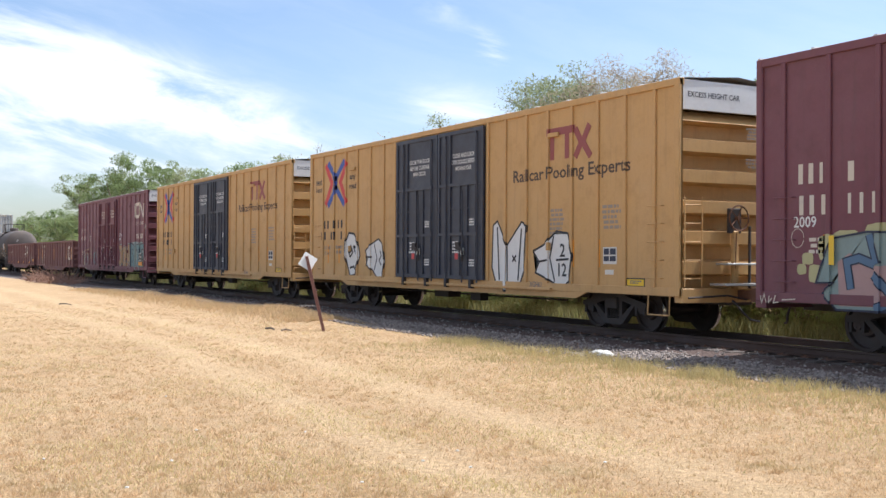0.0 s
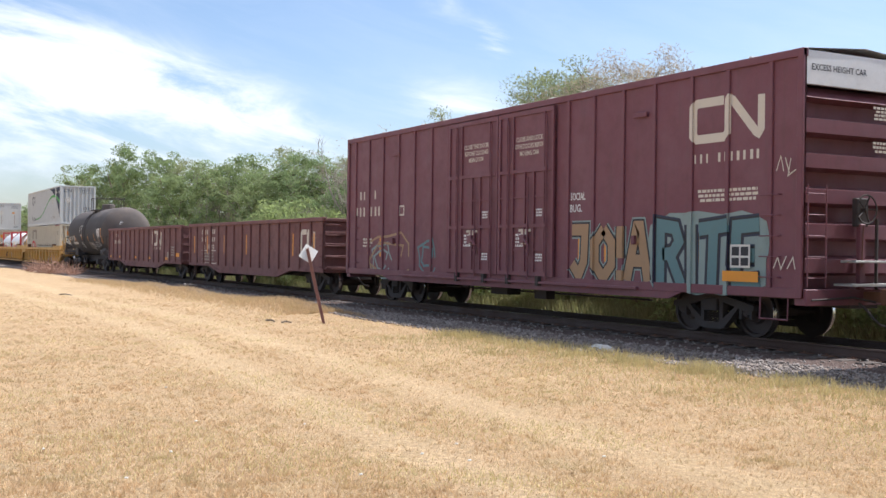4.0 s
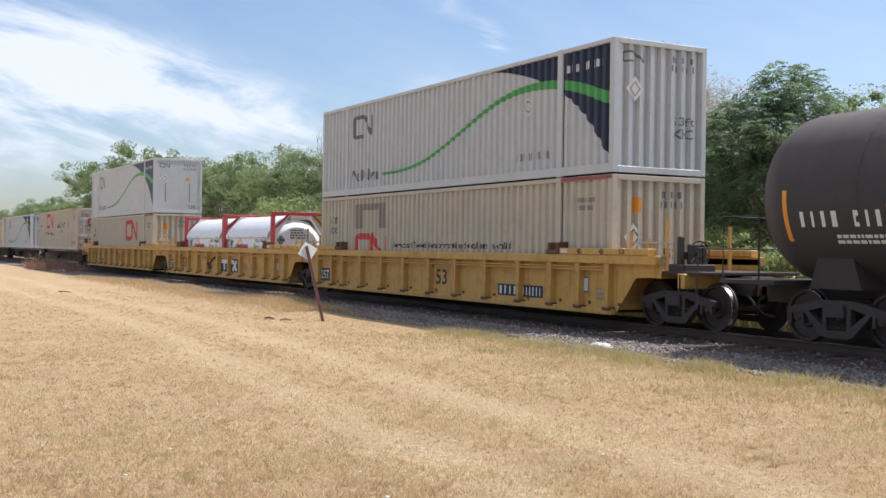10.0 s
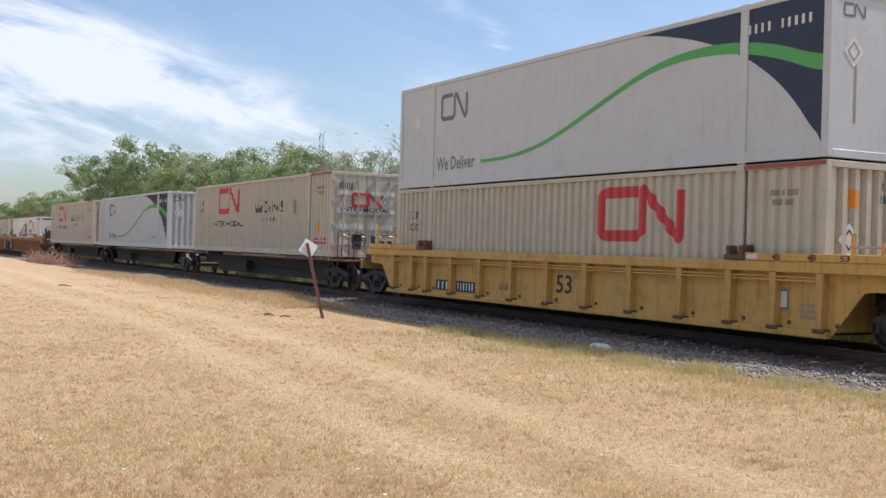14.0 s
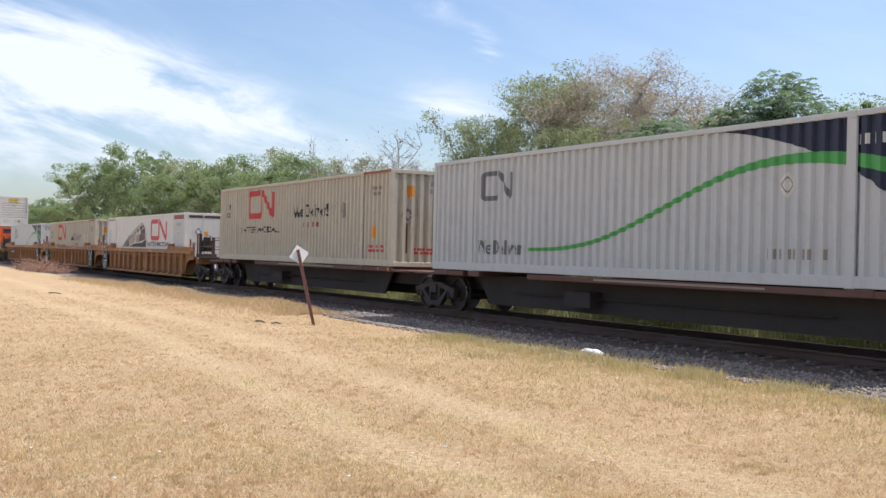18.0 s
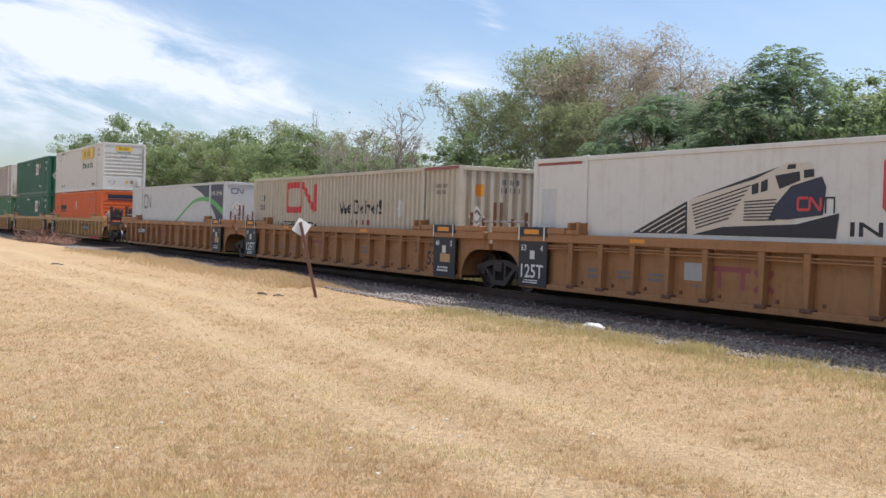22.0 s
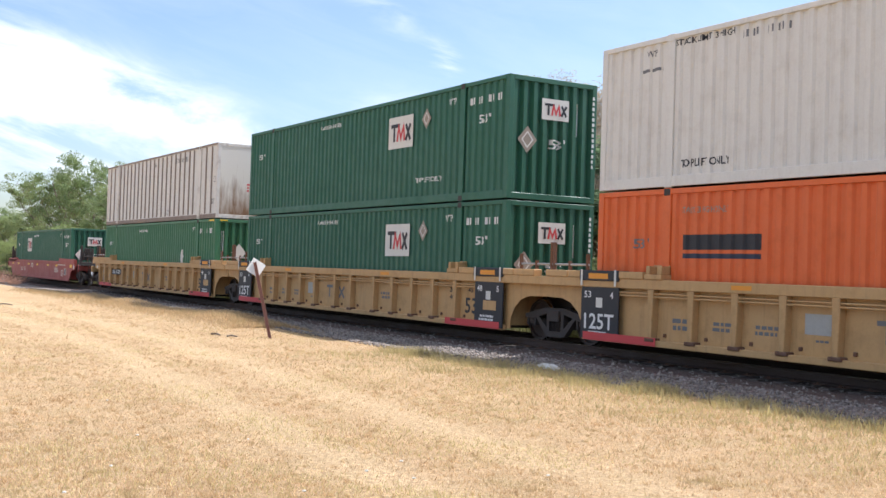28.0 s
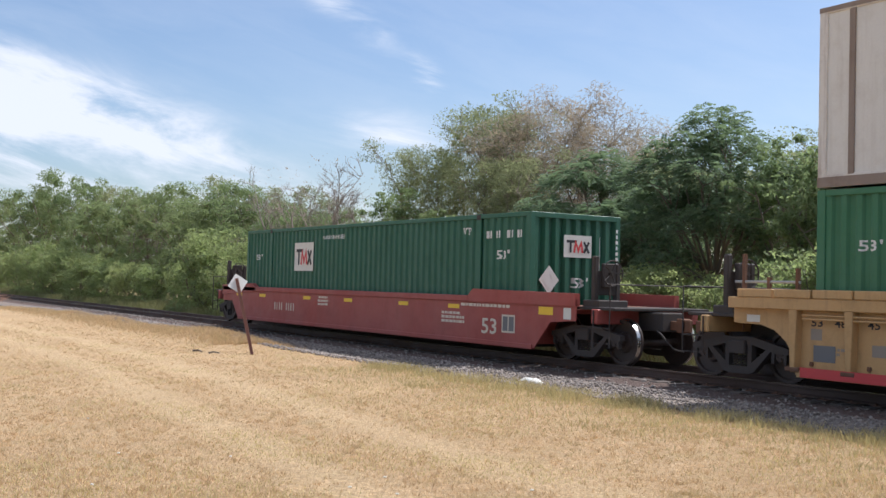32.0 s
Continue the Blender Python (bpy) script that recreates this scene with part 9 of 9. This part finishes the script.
def chinaberry(m, label, h, r, seed):
    """A short trunk that forks into rising limbs, and an umbrella crown: rounded lobes roofed with drooping feathered leaves."""
    rnd, nr = random.Random(seed), np.random.RandomState(seed)
    t = thing("chinaberry_tree", m, label, "tree", "trees")
    V, F = [], []
    fork = Vector((0.1, 0.0, h * 0.26))
    limb_arrays(V, F, [(0, 0, 0), (0.05, 0.03, h * 0.14), fork], 0.15, 0.11, 8)
    # lobes: middle and half extents
    lobes = [(Vector((0.0, 0.0, h * 0.86)), 0.34 * r, 0.075 * h)]
    for k, (n, zr, rr, size) in enumerate(((4, 0.76, 0.42, 0.36), (7, 0.62, 0.74, 0.36), (7, 0.46, 0.80, 0.34), (3, 0.54, 0.35, 0.36), (4, 0.34, 0.66, 0.28))):
        for i in range(n):
            a = 2 * math.pi * (i + rnd.uniform(-0.3, 0.3)) / n + 0.7 * k
            q = rr * r * rnd.uniform(0.85, 1.12)
            lobes.append((Vector((q * math.cos(a), q * math.sin(a), h * (zr + rnd.uniform(-0.035, 0.035)))), size * r * rnd.uniform(0.8, 1.2), 0.085 * h * rnd.uniform(0.8, 1.2)))
    quads_all = []
    for o, a, b in lobes:
        mid = fork.lerp(o, 0.5) + Vector((rnd.uniform(-.2, .2), rnd.uniform(-.2, .2), -0.25))
        limb_arrays(V, F, [fork, mid, o + Vector((0, 0, -0.5 * b))], 0.055, 0.022, 5)
        for _ in range(5):
            e = o + Vector((rnd.uniform(-0.8, 0.8) * a, rnd.uniform(-0.8, 0.8) * a, rnd.uniform(-0.3, 0.7) * b))
            limb_arrays(V, F, [mid.lerp(o, rnd.uniform(0.4, 1)), e], 0.02, 0.007, 4)
        # leaves spring from the lobe's roof and droop outward
        n = int(190 * (a / (0.34 * r)) ** 2)
        d = nr.normal(0, 1, (n, 3))
        d[:, 2] = np.abs(d[:, 2]) * 0.9 - 0.25
        d /= np.linalg.norm(d, axis=1)[:, None]
        root = np.array(o) + d * np.array([a, a, b]) * nr.uniform(0.45, 1.0, (n, 1))
        out = d * np.array([1, 1, 0.35]) + nr.normal(0, 0.55, (n, 3)) * np.array([1, 1, 0.45])
        out /= np.linalg.norm(out, axis=1)[:, None]
        length = nr.uniform(0.26, 0.48, (n, 1))
        side = np.cross(out, np.array([0, 0, 1.0]))
        side /= np.linalg.norm(side, axis=1)[:, None] + 1e-6
        for j in range(6):
            k = (j + 1) / 6
            p = root + out * length * k - np.array([0, 0, 1.0]) * (0.55 * length * k * k)
            for sg in (-1, 1):
                tip = p + side * sg * 0.125 * (1.15 - 0.6 * k) + out * 0.05 + nr.normal(0, 0.014, (n, 3)) - np.array([0, 0, 0.03])
                w = (out * 0.030 + nr.normal(0, 0.008, (n, 3)))
                c = p * 0.45 + tip * 0.55
                quads_all.append(np.stack([p, c - w, tip, c + w], 1))
    w = new("trunk", mesh_np("trunk", [tuple(v) for v in V], F, "bark", True))
    w.parent = t
    Q = np.concatenate(quads_all)
    cr = new("crown", mesh_np("crown", Q.reshape(-1, 3), np.arange(4 * len(Q)).reshape(len(Q), 4), "leaf_dark"))
    cr.parent = t
    return t


def place_at(az, y, s=1.0, turn=0.0, sz=None):
    x = -y * math.tan(radians(az))
    return Matrix.Translation((x, y, -0.25)) @ Matrix.Rotation(radians(turn), 4, 'Z') @ Matrix.Diagonal((s, s, sz or s, 1))


def build_trees():
    # the two broad dark chinaberries and their neighbours behind the track
    big = chinaberry(place_at(44.1, 23.5), "broad dark green chinaberry tree behind the track", 7.85, 2.6, 21)
    copy_thing(big, place_at(49.6, 24.0, 1.0, 130, 0.90))
    copy_thing(big, place_at(47.2, 25.5, 0.8, 250, 0.74))
    slim = tree("slender_tree", place_at(39.9, 23.5), "slender light green tree behind the track", "tree", 6.0, 1.7, 22, "leaf_mid", leaves=11000, size=0.075, low=0.15, gap=0.35)
    copy_thing(slim, place_at(37.6, 23.5, 1.0, 70))
    copy_thing(slim, place_at(60.4, 26.0, 1.12, 160, 1.08))
    copy_thing(slim, place_at(34.0, 23.0, 1.1, 200))
    copy_thing(slim, place_at(57.9, 23.0, 0.8, 20))
    # thin-leaved grey-brown trees, half dry
    dry = tree("half_dry_tree", place_at(52.2, 31.0, 1.0, 0, 1.01), "tall half-dry grey-brown tree with thin foliage", "tree", 10.2, 3.4, 23, "leaf_dry", "deadwood", leaves=34000, size=0.10, stems=3, low=0.3, gap=0.1, twig=True, slim=0.15, puff=0.17)
    copy_thing(dry, place_at(49.2, 33.0, 0.92, 90, 0.90))
    olive = tree("olive_green_tree", place_at(55.4, 30.0, 1.0, 0, 1.08), "tall olive-green feathery tree with open crown", "tree", 9.6, 3.1, 24, "leaf_olive", leaves=38000, size=0.075, stems=2, low=0.2, gap=0.35, twig=True, slim=0.36, puff=0.17)
    copy_thing(olive, place_at(58.6, 29.0, 0.82, 60, 0.84))
    copy_thing(olive, place_at(54.2, 27.5, 0.7, 200, 0.70))
    copy_thing(olive, place_at(46.0, 31.0, 0.8, 300, 0.66))
    copy_thing(olive, place_at(43.0, 30.0, 0.8, 30, 0.60))
    copy_thing(olive, place_at(38.5, 29.0, 0.85, 120, 0.62))
    # bushy green trees along the track to the far end
    bush = tree("bushy_tree", place_at(71.5, 25.0), "dense green bushy tree beside the track", "tree", 8.2, 3.6, 25, "leaf_mid", leaves=30000, size=0.085, stems=3, low=0.08, gap=0.3, puff=0.14)
    tall = tree("feathery_tree", place_at(69.2, 26.5), "upright yellow-green feathery tree in the brush", "tree", 8.6, 2.3, 28, "leaf_olive", leaves=12000, size=0.10, stems=2, low=0.1, gap=0.3, twig=True, slim=0.3)
    for az, y, s, a, sz in ((64.6, 27.5, 0.9, 50, 0.84), (67.0, 28.0, 1.0, 140, 0.9), (72.2, 27.0, 1.1, 230, 1.0), (74.3, 26.5, 1.0, 300, 1.1), (77.6, 26.5, 1.2, 10, 1.25)):
        copy_thing(tall, place_at(az, y, s, a, sz))
    for az, y, s, a, sz in ((63.4, 27.0, 0.8, 80, 0.70), (65.8, 25.5, 0.85, 200, 0.72), (68.2, 26.0, 0.95, 310, 0.94), (70.3, 24.0, 0.8, 40, 0.78), (73.4, 25.5, 1.05, 120, 1.02), (75.2, 24.0, 0.85, 330, 0.92),
                            (76.9, 23.5, 1.1, 260, 1.32), (78.3, 24.5, 1.15, 70, 1.24), (79.6, 25.0, 1.0, 150, 0.85), (80.6, 25.0, 1.1, 10, 0.95), (81.6, 26.0, 1.15, 200, 0.95), (82.6, 26.5, 1.2, 90, 0.95), (83.6, 27.0, 1.3, 300, 1.0), (84.6, 28.0, 1.4, 45, 1.05), (85.6, 28.0, 1.6, 145, 1.1)):
        copy_thing(bush, place_at(az, y, s, a, sz))
    shrub = tree("shrub", place_at(69.5, 20.6), "light green leafy shrub beside the rails", "shrub", 3.6, 1.9, 26, "leaf_light", leaves=7500, size=0.085, stems=4, low=0.03, gap=0.1, group="shrubs")
    rnd = random.Random(8)
    az = 36.0
    while az < 83.5:
        y = rnd.uniform(19.9, 21.6)
        s = rnd.uniform(0.7, 1.15) * (0.72 if az < 56 else 1.0)
        copy_thing(shrub, place_at(az, y, s, rnd.uniform(0, 360), s * rnd.uniform(0.75, 1.15)))
        az += (1.9 if az < 60 else 1.25 if az < 74 else 0.62) * rnd.uniform(0.7, 1.3)
    # bare dead branches that stand out of the brush
    bare = tree("bare_tree", place_at(64.0, 24.5), "bare grey dead tree among green brush", "tree", 8.3, 2.0, 27, "leaf_dry", "deadwood", leaves=250, size=0.07, stems=3, low=0.3, twig=True)
    for az, y, s, a in ((66.2, 24.0, 0.95, 100), (62.2, 25.0, 0.85, 200), (72.6, 24.0, 0.8, 20), (67.6, 22.6, 0.62, 40), (65.0, 22.4, 0.7, 280), (51.5, 24.5, 0.7, 120)):
        copy_thing(bare, place_at(az, y, s, a))


# ---------------------------------------------------------------- small things on the field
def build_sign():
    s = thing("track_sign", pose(-22.57, 9.38, 0.0), "white diamond sign seen from behind on a leaning rusty post", "sign")
    top = Vector((-1.12, 0.02, 1.70))
    d = top.normalized()
    bm = bmesh.new()
    box(bm, -0.035, 0.035, -0.004, 0.004, -0.25, 1.98)
    box(bm, -0.035, -0.027, -0.03, 0.004, -0.25, 1.98)
    box(bm, 0.027, 0.035, -0.03, 0.004, -0.25, 1.98)
    p = part("post", bm, "postrust", s)
    turn = Vector((0, 0, 1)).rotation_difference(d).to_matrix().to_4x4()
    p.matrix_basis = turn @ pose(0, 0, 0, 0, 0, 62)
    bm = bmesh.new()
    prism(bm, [(0, -0.27), (0.23, 0), (0, 0.27), (-0.23, 0)], 0.006, 0.012)
    q = part("diamond_plate", finish(bm), "placard", s)
    q.matrix_basis = turn @ pose(0, 0, 1.84, 0, 0, 62)
    for z in (-0.1, 0.08):
        part("bolt", boxes((-0.012, 0.012, -0.012, 0.018, z, z + 0.024)), "rust", q)


def build_litter():
    bm = bmesh.new()
    rnd = random.Random(3)
    bmesh.ops.create_icosphere(bm, subdivisions=3, radius=1.0)
    for v in bm.verts:
        k = 1 + 0.25 * noise.noise(v.co * 2.3) + 0.12 * noise.noise(v.co * 6)
        v.co = (v.co.x * 0.24 * k, v.co.y * 0.13 * k, v.co.z * 0.085 * k)
    lit = part("plastic_bag", bm, "placard")
    lit.matrix_basis = pose(-15.29, 11.48, -0.02, 0, 0, 20)
    tagged(smooth(lit, 60), "crumpled white plastic bag on the verge", "litter")
    for i, (x, y, l, a) in enumerate(((-38.1, 6.61, 0.8, 20), (-23.4, 8.45, 0.4, 12), (-22.8, 8.6, 0.22, 70), (-17.2, 10.9, 0.3, 40), (-26.5, 10.6, 0.4, -10))):
        bm = bmesh.new()
        tube(bm, [(-l / 2, 0, 0.03), (-l * 0.1, 0.04, 0.05), (l / 2, -0.02, 0.03)], 0.025, 6, 0.015)
        st = part("stick", bm, "bark")
        st.matrix_basis = pose(x, y, 0.0, 0, 0, a)
        tagged(st, "short broken dead branch lying on the grass", "stick", "sticks")
    # heap of dead twigs by the track
    V, F = [], []
    for i in range(420):
        a, k = rnd.uniform(0, 2 * math.pi), rnd.random() ** 0.6
        p = Vector((6.5 * k * math.cos(a), 1.3 * k * math.sin(a), 0.55 * (1 - k) * rnd.random()))
        d = Vector((rnd.uniform(-1, 1), rnd.uniform(-1, 1), rnd.uniform(-0.1, 0.7))).normalized() * rnd.uniform(0.4, 1.1)
        limb_arrays(V, F, [p, p + d * 0.5 + Vector((0, 0, 0.06)), p + d], 0.022, 0.008, 4)
    h = new("brush_heap", mesh_np("brush_heap", [tuple(v) for v in V], F, "deadbrush"))
    h.matrix_basis = pose(-72, 11.6, 0.02)
    tagged(h, "low heap of reddish-brown dead twigs beside the track", "brush", kind="stuff")
    # scattered pale scraps on the turf
    sm = mesh_of("paper_scrap", bevelled(boxes((-0.014, 0.014, -0.010, 0.010, 0, 0.012)), 0.004), "placard")
    for x, y in ((-9.47, 3.76), (-7.0, 5.3), (-12.6, 3.3), (-8.6, 2.3), (-7.3, 4.25), (-7.7, 4.05), (-6.37, 3.11), (-7.98, 4.52), (-9.13, 1.43), (-7.17, 3.28), (-10.03, 2.91), (-7.74, 1.76)):
        s = new("paper_scrap", sm)
        s.matrix_basis = pose(x, y, 0.02, 0, 0, 40 * x)
        tagged(s, "small pale scrap lying on dry grass", "litter", "scraps")


# ---------------------------------------------------------------- motion
def motions():
    steps = (0.0, 8.0, 16.0, 24.0, 32.0)
    for ob, u, y, z in TRAIN:
        walk(ob, [(t, pose(u + SPEED * t, y, z)) for t in steps])
    turn = math.degrees(SPEED / 0.462)
    for w, x in WHEELSETS:
        walk(w, [(i / FPS, pose(x, 0, 0.462, 0, (turn * i / FPS) % 360, 0)) for i in range(0, 32 * FPS + 1)])


build_ground()
build_ballast()
build_grass()
build_trees()
build_sign()
build_litter()
consist()
build_track()
motions()
